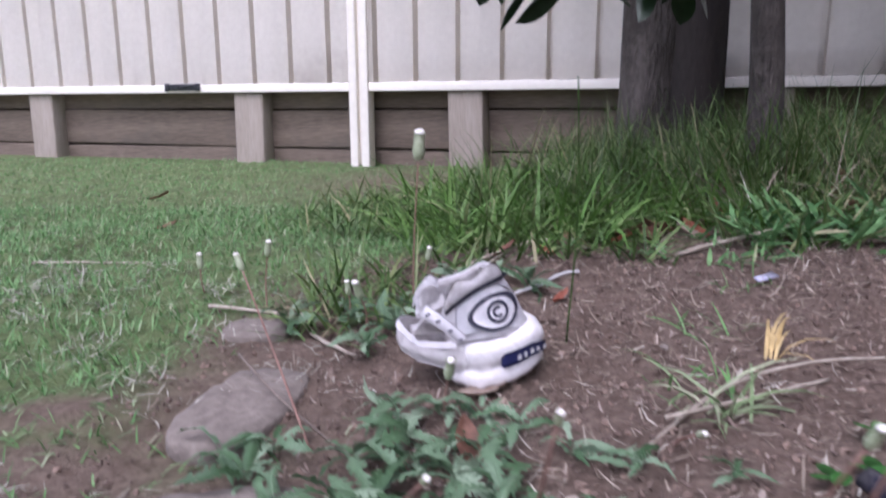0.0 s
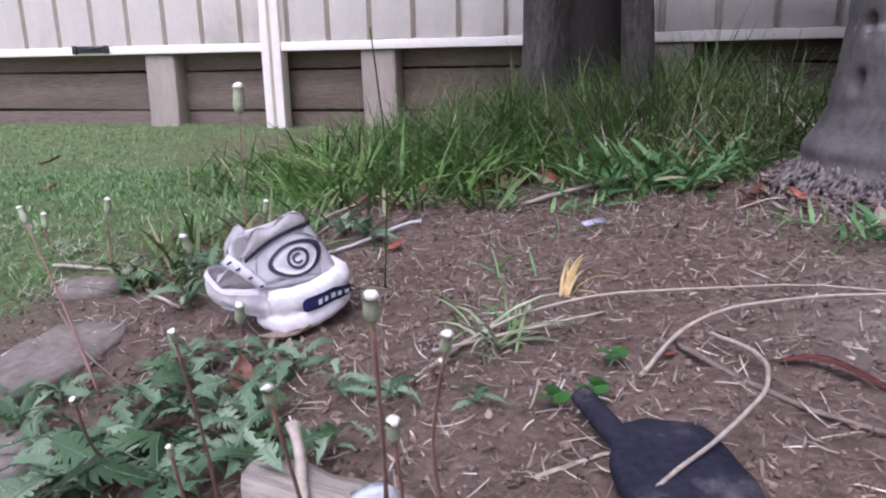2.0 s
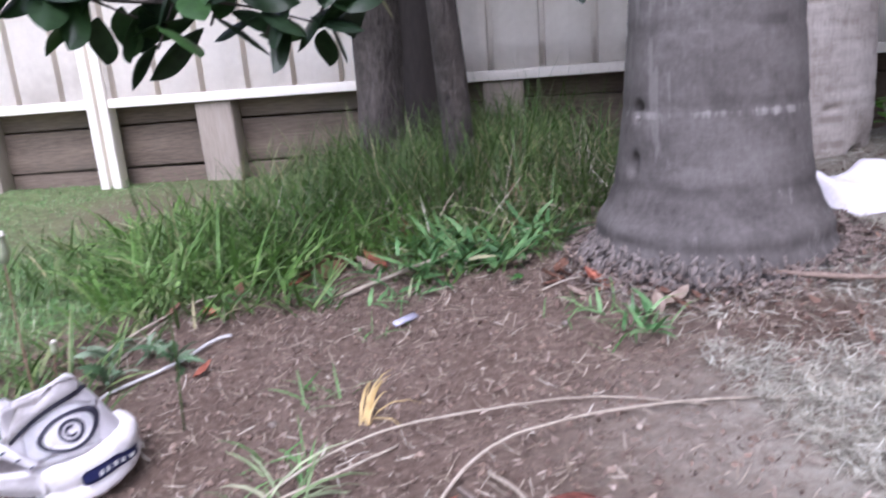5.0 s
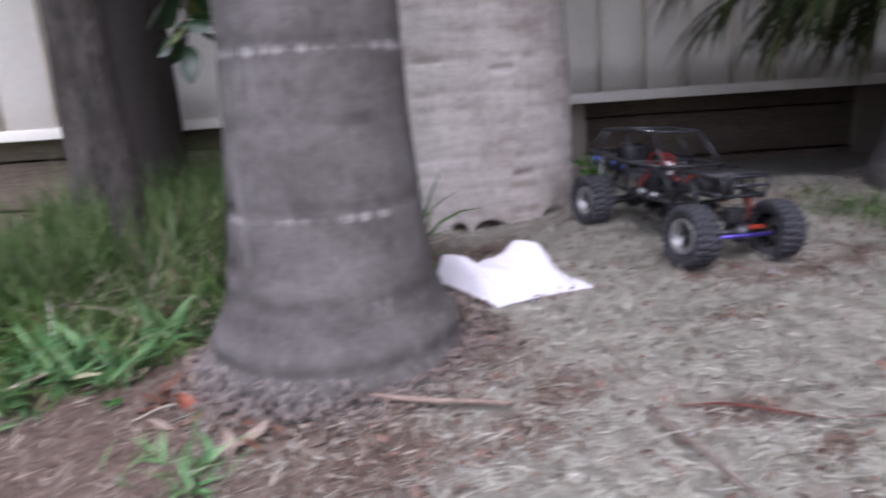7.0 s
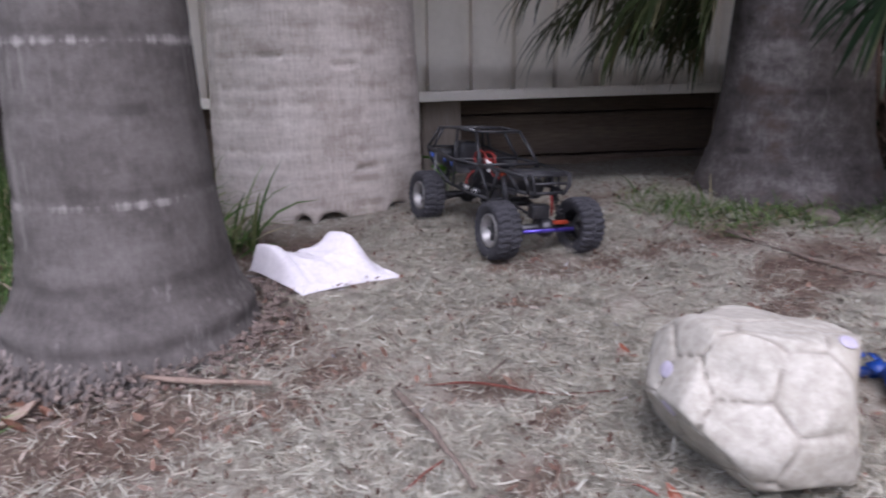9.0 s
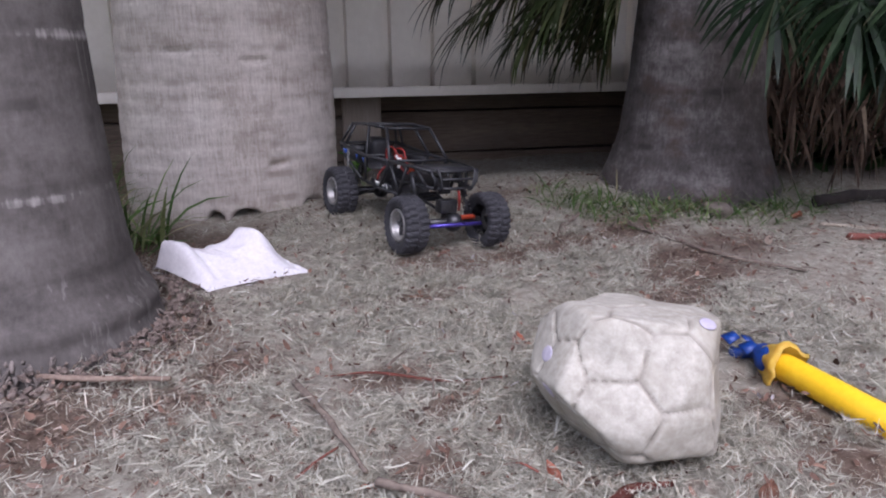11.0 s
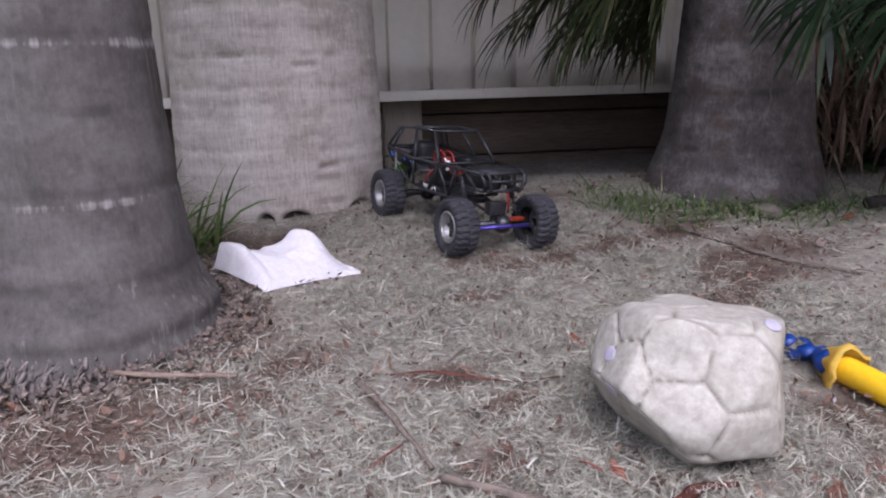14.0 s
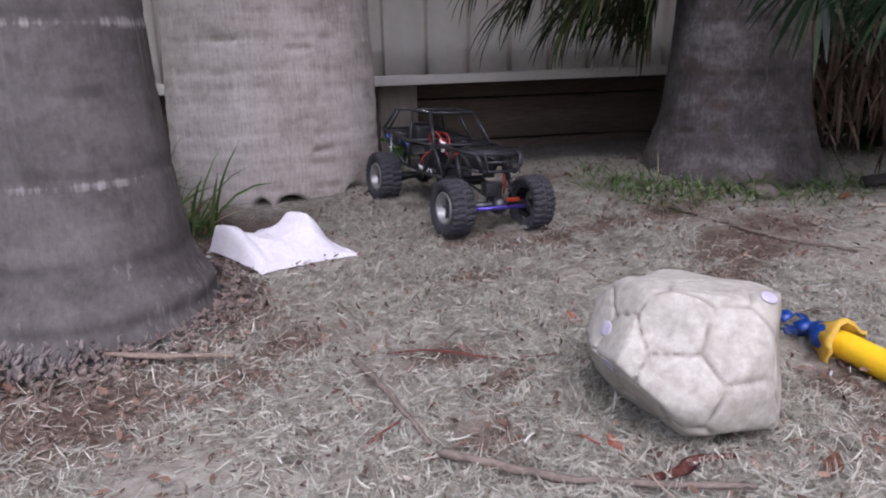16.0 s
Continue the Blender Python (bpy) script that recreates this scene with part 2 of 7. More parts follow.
BLACK = surf("black_nylon", (0.012, 0.012, 0.014), (0.03, 0.03, 0.034), 20, 0.45, 0.05, 200)
RUBBER = surf("tyre_rubber", (0.018, 0.018, 0.022), (0.046, 0.045, 0.052), 25, 0.8, 0.2, 160, depth=0.001)
ALLOY = surf("dull_alloy", (0.30, 0.29, 0.285), (0.46, 0.45, 0.44), 30, 0.45, 0.05, 200, metal=0.7)
WHITE_LEATHER = surf("worn_white_leather", (0.79, 0.765, 0.78), (0.89, 0.865, 0.88), 14, 0.6, 0.25, 90, stain=(0.62, 0.58, 0.56), stain_at=0.69, depth=0.003)
WHITE_FOAM = surf("worn_white_foam", (0.60, 0.57, 0.56), (0.78, 0.75, 0.74), 22, 0.75, 0.4, 90, stain=(0.42, 0.37, 0.33), stain_at=0.62, depth=0.004)
INK = surf("dark_grey_trim", (0.035, 0.034, 0.055), (0.07, 0.068, 0.10), 30, 0.5, 0.05, 150)
NAVY = surf("navy_trim", (0.022, 0.026, 0.10), (0.04, 0.05, 0.17), 30, 0.5, 0.05, 150)
WHITE_CLOTH = surf("white_cloth", (0.55, 0.53, 0.555), (0.68, 0.655, 0.685), 12, 0.85, 0.3, 160, depth=0.002)
BALL_HIDE = surf("dirty_ball_hide", (0.295, 0.275, 0.23), (0.50, 0.478, 0.42), 12, 0.75, 0.35, 90, stain=(0.29, 0.265, 0.215), stain_at=0.57, depth=0.003)
YELLOW = surf("yellow_plastic", (0.80, 0.47, 0.005), (0.90, 0.56, 0.012), 12, 0.4, 0.05, 120)
COLLAR = surf("worn_yellow_plastic", (0.80, 0.55, 0.06), (0.88, 0.66, 0.16), 25, 0.45, 0.2, 120)
BLUE = surf("blue_plastic", (0.005, 0.026, 0.15), (0.008, 0.05, 0.26), 12, 0.4, 0.05, 120)
CLOD_BANK = surf("bank_earth", (0.07, 0.05, 0.038), (0.16, 0.115, 0.09), 6, 0.95, 0.6, 50)
STONE = surf("paver_stone", (0.12, 0.098, 0.082), (0.21, 0.178, 0.15), 9, 0.9, 0.5, 70, stain=(0.11, 0.09, 0.075), stain_at=0.6)
OLD_WOOD = surf("weathered_wood", (0.16, 0.135, 0.11), (0.34, 0.30, 0.25), 8, 0.85, 0.5, 70, stretch=(0.4, 4, 4))
GRASS = leafy("grass_blades", [(0.0, (0.042, 0.085, 0.018)), (0.5, (0.085, 0.15, 0.04)), (0.88, (0.15, 0.205, 0.072)), (1.0, (0.33, 0.29, 0.17))])
BROAD = leafy("broad_blades", [(0.0, (0.065, 0.14, 0.025)), (0.5, (0.115, 0.225, 0.05)), (0.9, (0.18, 0.29, 0.085)), (1.0, (0.36, 0.35, 0.20))])
COUCH = leafy("couch_blades", [(0.0, (0.06, 0.14, 0.05)), (0.5, (0.11, 0.235, 0.085)), (0.92, (0.18, 0.31, 0.13)), (1.0, (0.38, 0.35, 0.22))], 0.45, 0.3)
LAWN = leafy("lawn_blades", [(0.0, (0.075, 0.165, 0.05)), (0.5, (0.13, 0.265, 0.085)), (0.85, (0.20, 0.33, 0.14)), (1.0, (0.42, 0.41, 0.29))])
STRAW = leafy("dry_clippings", [(0.0, (0.21, 0.158, 0.12)), (0.15, (0.345, 0.322, 0.265)), (0.88, (0.46, 0.452, 0.385)), (1.0, (0.62, 0.61, 0.54))], 0.85, 0.3)


def ground_material():
    m = bpy.data.materials.new("soil_and_litter")
    m.use_nodes = True
    nt, bsdf = m.node_tree, m.node_tree.nodes["Principled BSDF"]
    at = nt.nodes.new("ShaderNodeTexCoord")

    def noise_of(scale, detail=5.0, rough=0.65):
        tex = nt.nodes.new("ShaderNodeTexNoise")
        tex.inputs["Scale"].default_value, tex.inputs["Detail"].default_value, tex.inputs["Roughness"].default_value = scale, detail, rough
        nt.links.new(at.outputs["Object"], tex.inputs["Vector"])
        return tex.outputs[0]

    def ramp_of(value, *stops):
        r = nt.nodes.new("ShaderNodeValToRGB")
        for k, (p, c) in enumerate(stops):
            e = r.color_ramp.elements[k] if k < 2 else r.color_ramp.elements.new(p)
            e.position, e.color = p, (*c, 1)
        nt.links.new(value, r.inputs[0])
        return r.outputs[0]

    def blend(f, a, b):
        mix = nt.nodes.new("ShaderNodeMix")
        mix.data_type = "RGBA"
        nt.links.new(f, mix.inputs[0])
        nt.links.new(a, mix.inputs[6])
        nt.links.new(b, mix.inputs[7])
        return mix.outputs[2]

    def attr(name):
        n = nt.nodes.new("ShaderNodeAttribute")
        n.attribute_name = name
        return n.outputs["Fac"]

    fine, mid = noise_of(70, 6, 0.75), noise_of(9)
    soil = blend(ramp_of(mid, (0.35, (0, 0, 0)), (0.65, (1, 1, 1))), ramp_of(fine, (0.3, (0.068, 0.045, 0.034)), (0.7, (0.185, 0.134, 0.103))),
                 ramp_of(fine, (0.3, (0.096, 0.065, 0.049)), (0.7, (0.230, 0.174, 0.139))))
    litter = ramp_of(noise_of(45, 6, 0.8), (0.33, (0.19, 0.15, 0.12)), (0.5, (0.32, 0.295, 0.247)), (0.68, (0.44, 0.425, 0.365)))
    turf = ramp_of(noise_of(30, 6, 0.75), (0.32, (0.075, 0.075, 0.045)), (0.5, (0.115, 0.15, 0.06)), (0.7, (0.19, 0.225, 0.11)))
    colour = blend(attr("turf"), blend(attr("litter"), soil, litter), turf)
    nt.links.new(colour, bsdf.inputs["Base Color"])
    bsdf.inputs["Roughness"].default_value = 0.95
    bsdf.inputs["Specular IOR Level"].default_value = 0.2
    relief = nt.nodes.new("ShaderNodeBump")
    relief.inputs["Strength"].default_value, relief.inputs["Distance"].default_value = 0.9, 0.012
    nt.links.new(noise_of(55, 7, 0.75), relief.inputs["Height"])
    nt.links.new(relief.outputs[0], bsdf.inputs["Normal"])
    return m


# ---- ground ----
def turf_of(x, y):
    """1 on the lawn, 0 on the bare bed."""
    edge = x + 0.30 - 0.55 * (y - 0.8) * (y > 0.8) + 0.10 * np.sin(7 * y) - 0.15 * (y < 0.8) * (0.8 - y)
    worn = 0.85 * np.exp(-((x + 0.08) / 0.34) ** 2 - ((y - 2.45) / 0.5) ** 2)
    for cx, cy, rx, ry in ((-0.20, 0.69, 0.14, 0.15), (-0.16, 0.48, 0.17, 0.12), (-0.33, 0.57, 0.12, 0.07), (-0.20, 0.86, 0.12, 0.10), (-0.40, 0.68, 0.08, 0.04)):
        worn = np.maximum(worn, 0.97 * np.exp(-((x - cx) / rx) ** 4 - ((y - cy) / ry) ** 4))
    return (1 - sstep(-0.10, 0.14, edge)) * (1 - worn)


def bare_of(x, y):
    """Scuffed places where soil shows through the clippings."""
    out = np.zeros_like(x)
    for cx, cy, rx, ry in ((1.01, 0.60, 0.07, 0.04), (1.10, 0.65, 0.06, 0.05), (1.92, 0.54, 0.14, 0.08), (0.85, 0.66, 0.10, 0.08), (1.09, 0.82, 0.05, 0.09), (1.25, 0.52, 0.06, 0.03), (1.43, 0.70, 0.09, 0.03), (1.62, 0.80, 0.12, 0.03), (1.18, 0.33, 0.04, 0.05), (1.16, 1.20, 0.12, 0.20), (1.32, 1.29, 0.12, 0.06), (1.28, 1.22, 0.17, 0.11), (1.70, 0.45, 0.05, 0.07), (1.25, 1.25, 0.06, 0.15), (2.15, 0.60, 0.10, 0.08), (1.54, 0.86, 0.09, 0.05), (1.61, 0.79, 0.10, 0.05), (1.74, 0.78, 0.12, 0.06), (1.88, 0.77, 0.14, 0.07), (1.93, 1.16, 0.16, 0.05), (2.06, 0.79, 0.12, 0.07), (1.98, 0.60, 0.13, 0.06), (1.80, 0.48, 0.10, 0.06), (1.60, 0.18, 0.07, 0.05), (1.66, 0.36, 0.06, 0.04), (1.52, 0.08, 0.05, 0.05), (1.27, 0.42, 0.05, 0.03)):
        out = np.maximum(out, np.exp(-((x - cx) / rx) ** 2 - ((y - cy) / ry) ** 2))
    patchy = 0.5 + 0.9 * np.sin(37 * x + 3 * np.sin(23 * y)) * np.sin(41 * y + 3 * np.sin(19 * x))
    return np.clip(1.4 * out, 0, 1) * np.clip(0.7 + patchy, 0, 1)


def litter_of(x, y):
    """How thickly the dry clippings lie."""
    return sstep(0.62, 1.15, x - 0.55 * (y - 0.75) + 0.12 * np.sin(5 * x + 9 * y)) * (1 - bare_of(x, y))


def build_ground():
    def axis(a, b, step, far):
        near = np.arange(a, b + step / 2, step)
        out, d = [], step
        while (not out or out[-1] < far):
            d *= 1.35
            out.append((out[-1] if out else 0) + d)
        out = np.array(out)
        return np.r_[a - out[::-1], near, b + out]

    xs, ys = axis(-1.6, 3.0, 0.022, 400), axis(-0.6, 2.95, 0.022, 400)
    gx, gy = np.meshgrid(xs, ys)
    z = ground_z(gx, gy)
    near = (gx > -2) & (gx < 3.4) & (gy > -1) & (gy < 3.4)
    bumpy = np.zeros_like(z)
    for j, i in zip(*np.nonzero(near)):
        p = Vector((gx[j, i], gy[j, i], 0))
        bumpy[j, i] = 0.010 * noise.fractal(p * 4.5, 0.8, 2.1, 3) + 0.005 * noise.fractal(p * 26, 0.7, 2.1, 2)
    z = z + bumpy
    nx, ny = len(xs), len(ys)
    verts = np.stack([gx, gy, z], -1).reshape(-1, 3)
    idx = np.arange(nx * ny).reshape(ny, nx)
    faces = np.stack([idx[:-1, :-1], idx[:-1, 1:], idx[1:, 1:], idx[1:, :-1]], -1).reshape(-1, 4)
    me = bpy.data.meshes.new("ground")
    me.from_pydata(verts.tolist(), [], faces.tolist())
    for name, f in (("turf", turf_of), ("litter", litter_of)):
        me.attributes.new(name, "FLOAT", "POINT").data.foreach_set("value", f(gx, gy).ravel().astype(np.float32))
    me.polygons.foreach_set("use_smooth", np.ones(len(faces), bool))
    me.materials.append(ground_material())
    return tagged(new("ground", me), "brown soil bed beside a worn lawn, strewn with dry clippings", "ground", kind="structure")


build_ground()


# ---- fence and retaining wall ----
KINK, KINK_TURN = -1.51, radians(3)
PITCH, RIB = 0.187, 0.042


def bay_pose(s):
    """Pose on the line of the fence; left of the post at KINK it turns towards the yard."""
    if s >= KINK:
        return on_fence(s, 2.84, 0)
    return on_fence(KINK, 2.84, 0) @ Matrix.Rotation(KINK_TURN, 4, "Z") @ Matrix.Translation((s - KINK, 0, 0))


def fence_sheet(length, z0, z1, phase, pitch):
    """Ribbed steel sheet along x from 0, ribs towards -y."""
    bm = bmesh.new()
    grooves, x = [], phase
    while x < length - 0.05:
        if x > 0.05:
            grooves.append(x)
        x += pitch
    line = [(0, -RIB)]
    for a, b in zip([0.0] + grooves, grooves + [length]):
        for k in range(1, 6):
            line.append((a + 0.012 + (b - a - 0.024) * k / 6, -RIB - 0.006 * math.sin(math.pi * k / 6) ** 2))
        if b < length:
            line += [(b - 0.012, -RIB), (b - 0.008, 0.0), (b + 0.008, 0.0), (b + 0.012, -RIB)]
    line.append((length, -RIB))
    rows = [[bm.verts.new((px, py, z)) for px, py in line] for z in (z0, (z0 + z1) / 2, z1)]
    for a, b in zip(rows, rows[1:]):
        for k in range(len(line) - 1):
            bm.faces.new((a[k], a[k + 1], b[k + 1], b[k]))
    bmesh.ops.solidify(bm, geom=bm.faces[:], thickness=0.003)
    return bm


def fence_bay(s0, s1):
    m = bay_pose(s0) if s0 >= KINK - 0.001 else bay_pose(s1 - 0.0005) @ pose(0.0005, 0, 0)
    bay = thing("fence_bay", "white ribbed steel fence panel with a folded bottom rail", "fence", m, "bays of the yard fence")
    length, back = s1 - s0, 0.0 if s0 >= KINK - 0.001 else s0 - s1
    sheet = part("sheet", fence_sheet(length - 0.04, 0.34, 2.1, 0.134 if s0 > 0 else 0.056 if s0 >= KINK - 0.001 else 0.156, 0.161 if s0 > 0 else PITCH), STEEL_WHITE, bay, smooth=False)
    sheet.location.x = back + 0.02
    for z in (0.325, 2.1):
        bm = bmesh.new()
        box(bm, length - 0.05, 0.054, 0.036, pose(back + length / 2, -0.024, z - 0.004), 0.003)
        part("rail", bm, STEEL_WHITE, bay)
    tagged(bay, kind="structure")


def fence_post(s, z0):
    post = thing("fence_post", "white folded steel fence post with a center groove", "post", bay_pose(s) @ pose(0, 0, 0, 0, 0, 0), "posts of the yard fence")
    for dx in (-0.027, 0.027):
        bm = bmesh.new()
        box(bm, 0.038, 0.06, 2.2 - z0, pose(dx, -0.03, (2.2 + z0) / 2), 0.004)
        part("flange", bm, STEEL_WHITE, post)
    bm = bmesh.new()
    box(bm, 0.03, 0.03, 2.2 - z0, pose(0, -0.022, (2.2 + z0) / 2), 0.002)
    part("web", bm, STEEL_WHITE, post)
    tagged(post, kind="structure")


for k in range(-4, 4):
    fence_bay(KINK + 2.38 * k, KINK + 2.38 * (k + 1))
    fence_post(KINK + 2.38 * k, -0.07 if k == 0 else 0.1)


UPRIGHTS = (-8.7, -7.6, -6.5, -5.45, -4.4, -3.32, -2.085, -1.03, 0.10, 1.26, 2.55, 3.55, 4.5, 5.6)


def earth_bank():
    """Unseen higher ground held back by the sleepers, added to stop light leaks."""
    bm = bmesh.new()
    box(bm, 16.0, 3.0, 0.9, pose(0, 0, 0), 0.02)
    # Lip up to the fence, added to keep sky light off the sleepers.
    box(bm, 16.0, 0.9, 0.10, pose(0, -1.54, 0.49), 0.02)
    ob = link("earth_bank", bm, CLOD_BANK)
    ob.matrix_world = on_fence(-1.0, 2.84 + 2.0, -0.10)
    tagged(ob, "brown earth bank added behind the sleepers to stop light leaks", "earth", kind="structure")


def retaining_wall():
    wall = thing("retaining_wall", "low retaining wall of stained timber sleepers under the fence", "wall")
    tagged(wall, kind="structure")
    bm0 = bmesh.new()
    box(bm0, 1.063, 0.05, 0.168, Matrix(), 0.006)
    me = link("sleeper", bm0, TIMBER, wall)
    first = True
    for s0, s1 in zip(UPRIGHTS, UPRIGHTS[1:]):
        m = bay_pose((s0 + s1) / 2) @ pose(0, 0.11 * max(0, (s0 + s1) / 2 - 0.3), 0)
        for row in range(4):
            ob = me if first else new("sleeper", me.data)
            first = False
            ob.parent = wall
            ob.matrix_world = m @ pose(rng.uniform(-0.004, 0.004), 0.075 + rng.uniform(-0.006, 0.006), -0.211 + 0.175 * row, 0, rng.uniform(-0.4, 0.4), 0) @ Matrix.Diagonal(((s1 - s0) / 1.075, 1, 1, 1))
    bm0 = bmesh.new()
    box(bm0, 0.15, 0.09, 0.62, Matrix(), 0.008)
    up = link("upright", bm0, TIMBER_POST, wall)
    first = True
    for s in UPRIGHTS:
        ob = up if first else new("upright", up.data)
        first = False
        ob.parent = wall
        ob.matrix_world = bay_pose(s) @ pose(0, 0.012 + 0.11 * max(0, s - 0.3), -0.01, 0, rng.uniform(-1.5, 1.5), 0)


retaining_wall()
earth_bank()


# ---- trunks ----
def palm_trunk(name, label, x, y, r, profile, material, rings, seed, roots=60, height=2.7, dents=()):
    """A ringed palm trunk; profile: (height over the ground, share of r); dents: (degrees, height, half width, half height, depth)."""
    z0 = gz(x, y) - 0.06
    palm = thing(name, label, "palm tree", pose(x, y, z0))
    hs = np.concatenate([np.arange(0, 0.9, 0.0065), np.linspace(0.95, height, 28)])
    share = np.interp(hs - 0.06, [p[0] for p in profile], [p[1] for p in profile])
    local = np.random.default_rng(seed)
    if isinstance(rings[0], tuple):
        ring_at, weight = np.array([q[0] for q in rings]), np.array([q[1] for q in rings])
    else:
        ring_at, weight = np.cumsum(local.uniform(*rings, 60)), local.uniform(0.45, 1.0, 60)
    bm = bmesh.new()
    sides, grid = max(130, int(r * 900)), []
    for h, f in zip(hs, share):
        near = np.min(np.abs(ring_at - h))
        groove = 1 - 0.0016 / r * math.exp(-(near / 0.007) ** 2)
        row = []
        for k in range(sides):
            a = k * TAU / sides
            p = Vector((math.cos(a), math.sin(a), 0))
            w = 1 + 0.028 * noise.noise(Vector((p.x * 1.3, p.y * 1.3, h * 1.4 + seed))) + 0.012 * noise.noise(Vector((p.x * 5, p.y * 5, h * 7 + seed)))
            if roots and h < 0.10:
                w += sstep(0.10, 0.07, h) * (0.02 * noise.noise(Vector((p.x * 16, p.y * 16, h * 6 + seed))) + 0.04 * noise.noise(Vector((p.x * 32, p.y * 32, h * 14 + seed))))
            for deg, dh, dw, dv, depth in dents:
                off = ((a - radians(deg) + math.pi) % TAU - math.pi) * r
                w -= depth / r / (1 + math.exp(min(60, 9 * (math.hypot(off / dw, (h - dh) / dv) - 1))))
            row.append(bm.verts.new((r * f * groove * w * p.x, r * f * groove * w * p.y, h)))
        grid.append(row)
    for a, b in zip(grid, grid[1:]):
        for k in range(sides):
            bm.faces.new((a[k], a[(k + 1) % sides], b[(k + 1) % sides], b[k]))
    ob = part("trunk", bm, material, palm)
    close = np.array([weight[int(np.argmin(np.abs(ring_at - h - 0.010)))] * math.exp(-(np.min(np.abs(ring_at - h - 0.010)) / 0.011) ** 2) for h in hs])
    ob.data.attributes.new("ring", "FLOAT", "POINT").data.foreach_set("value", np.repeat(close, sides).astype(np.float32))
    cut = np.array([math.exp(-(np.min(np.abs(ring_at - h)) / 0.008) ** 2) for h in hs])
    ob.data.attributes.new("groove", "FLOAT", "POINT").data.foreach_set("value", np.repeat(cut, sides).astype(np.float32))
    if roots:
        bm = bmesh.new()
        for k in range(roots):
            a, out = radians(local.uniform(120, 300) if k % 8 else local.uniform(-60, 120)), local.uniform(0, 1) ** 0.9
            if a > radians(255) and local.uniform(0, 1) < (math.degrees(a) - 255) / 40:
                continue
            d = Vector((math.cos(a), math.sin(a), 0))
            side = Vector((-d.y, d.x, 0)) * local.normal(0, 0.006)
            start = r * 1.32 + 0.036 * out
            drop = 0.094 - 0.038 * out
            long = local.uniform(0.006, 0.017)
            p0 = d * start + Vector((0, 0, drop + local.uniform(-0.003, 0.005)))
            p2 = p0 + d * long * 0.55 + side - Vector((0, 0, long * 0.85))
            thick = local.uniform(0.0012, 0.0034)
            tube(bm, [p0, p0.lerp(p2, 0.5) + d * local.uniform(-0.001, 0.003), p2], [thick * 0.7, thick, thick * 0.75], 6)
        tagged(part("root", bm, ROOT, palm, "dense fringe of short splayed roots"), kind="stuff")
    return palm


NEAR_RINGS = ((0.100, 0.35), (0.165, 0.5), (0.281, 1.12), (0.385, 0.3), (0.479, 1.25), (0.565, 0.6), (0.66, 0.6), (0.76, 0.6), (0.87, 0.6), (1.0, 0.6), (1.3, 0.5), (1.7, 0.5), (2.2, 0.5))
FAR_RINGS = ((0.18, 0.3), (0.32, 0.3), (0.45, 0.3), (0.60, 0.3), (0.75, 0.3), (0.95, 0.3), (1.4, 0.3), (2.0, 0.3))
palm_near = palm_trunk("palm_tree", "grey ringed palm trunk with a flared foot in the soil", 0.925, 0.945, 0.122,
           [(-0.06, 1.60), (0.0, 1.50), (0.030, 1.40), (0.034, 1.43), (0.046, 1.425), (0.056, 1.37), (0.075, 1.27), (0.105, 1.185), (0.14, 1.13), (0.2, 1.075), (0.35, 0.985), (0.6, 0.915), (4.2, 0.8)], BARK_GREY, NEAR_RINGS, 3, roots=620, dents=((186, 0.275, 0.0075, 0.011, 0.03), (186, 0.20, 0.007, 0.013, 0.03)))
palm_pale = palm_trunk("palm_tree", "thick pale palm trunk with fine rings and hollows at its foot", 1.508, 1.63, 0.254,
           [(-0.06, 1.0), (0.0, 1.02), (0.08, 1.04), (0.2, 1.03), (0.4, 1.0), (0.7, 0.97), (4.2, 0.75)], BARK_PALE, (0.03, 0.075), 11, roots=0, dents=((253, 0.046, 0.026, 0.017, 0.14), (250, 0.052, 0.012, 0.011, 0.06), (256, 0.037, 0.010, 0.013, 0.12), (237, 0.044, 0.013, 0.017, 0.13), (234, 0.035, 0.012, 0.008, 0.10), (268, 0.165, 0.012, 0.005, 0.010), (272, 0.168, 0.008, 0.004, 0.010), (292, 0.055, 0.03, 0.018, 0.05), (225, 0.42, 0.03, 0.006, 0.008), (262, 0.40, 0.03, 0.006, 0.008)))
palm_far = palm_trunk("palm_tree", "dark grey palm trunk with a flared foot in grass", 2.56, 0.99, 0.16,
           [(-0.06, 1.6), (0.0, 1.52), (0.06, 1.38), (0.15, 1.2), (0.3, 1.08), (0.5, 1.0), (4.2, 0.8)], BARK_FAR, FAR_RINGS, 5, roots=0)


def stem(bm, points, radii, seed):
    pts = spline(points, 6)
    rr = list(np.interp(np.linspace(0, 1, len(pts)), np.linspace(0, 1, len(radii)), radii))
    n0 = len(bm.verts)
    tube(bm, pts, rr, 18)
    bm.verts.ensure_lookup_table()
    for v in bm.verts[n0:]:
        v.co += Vector((1, 1, 0)) * 0.012 * noise.noise(Vector((v.co.x * 9, v.co.y * 9, v.co.z * 4 + seed)))


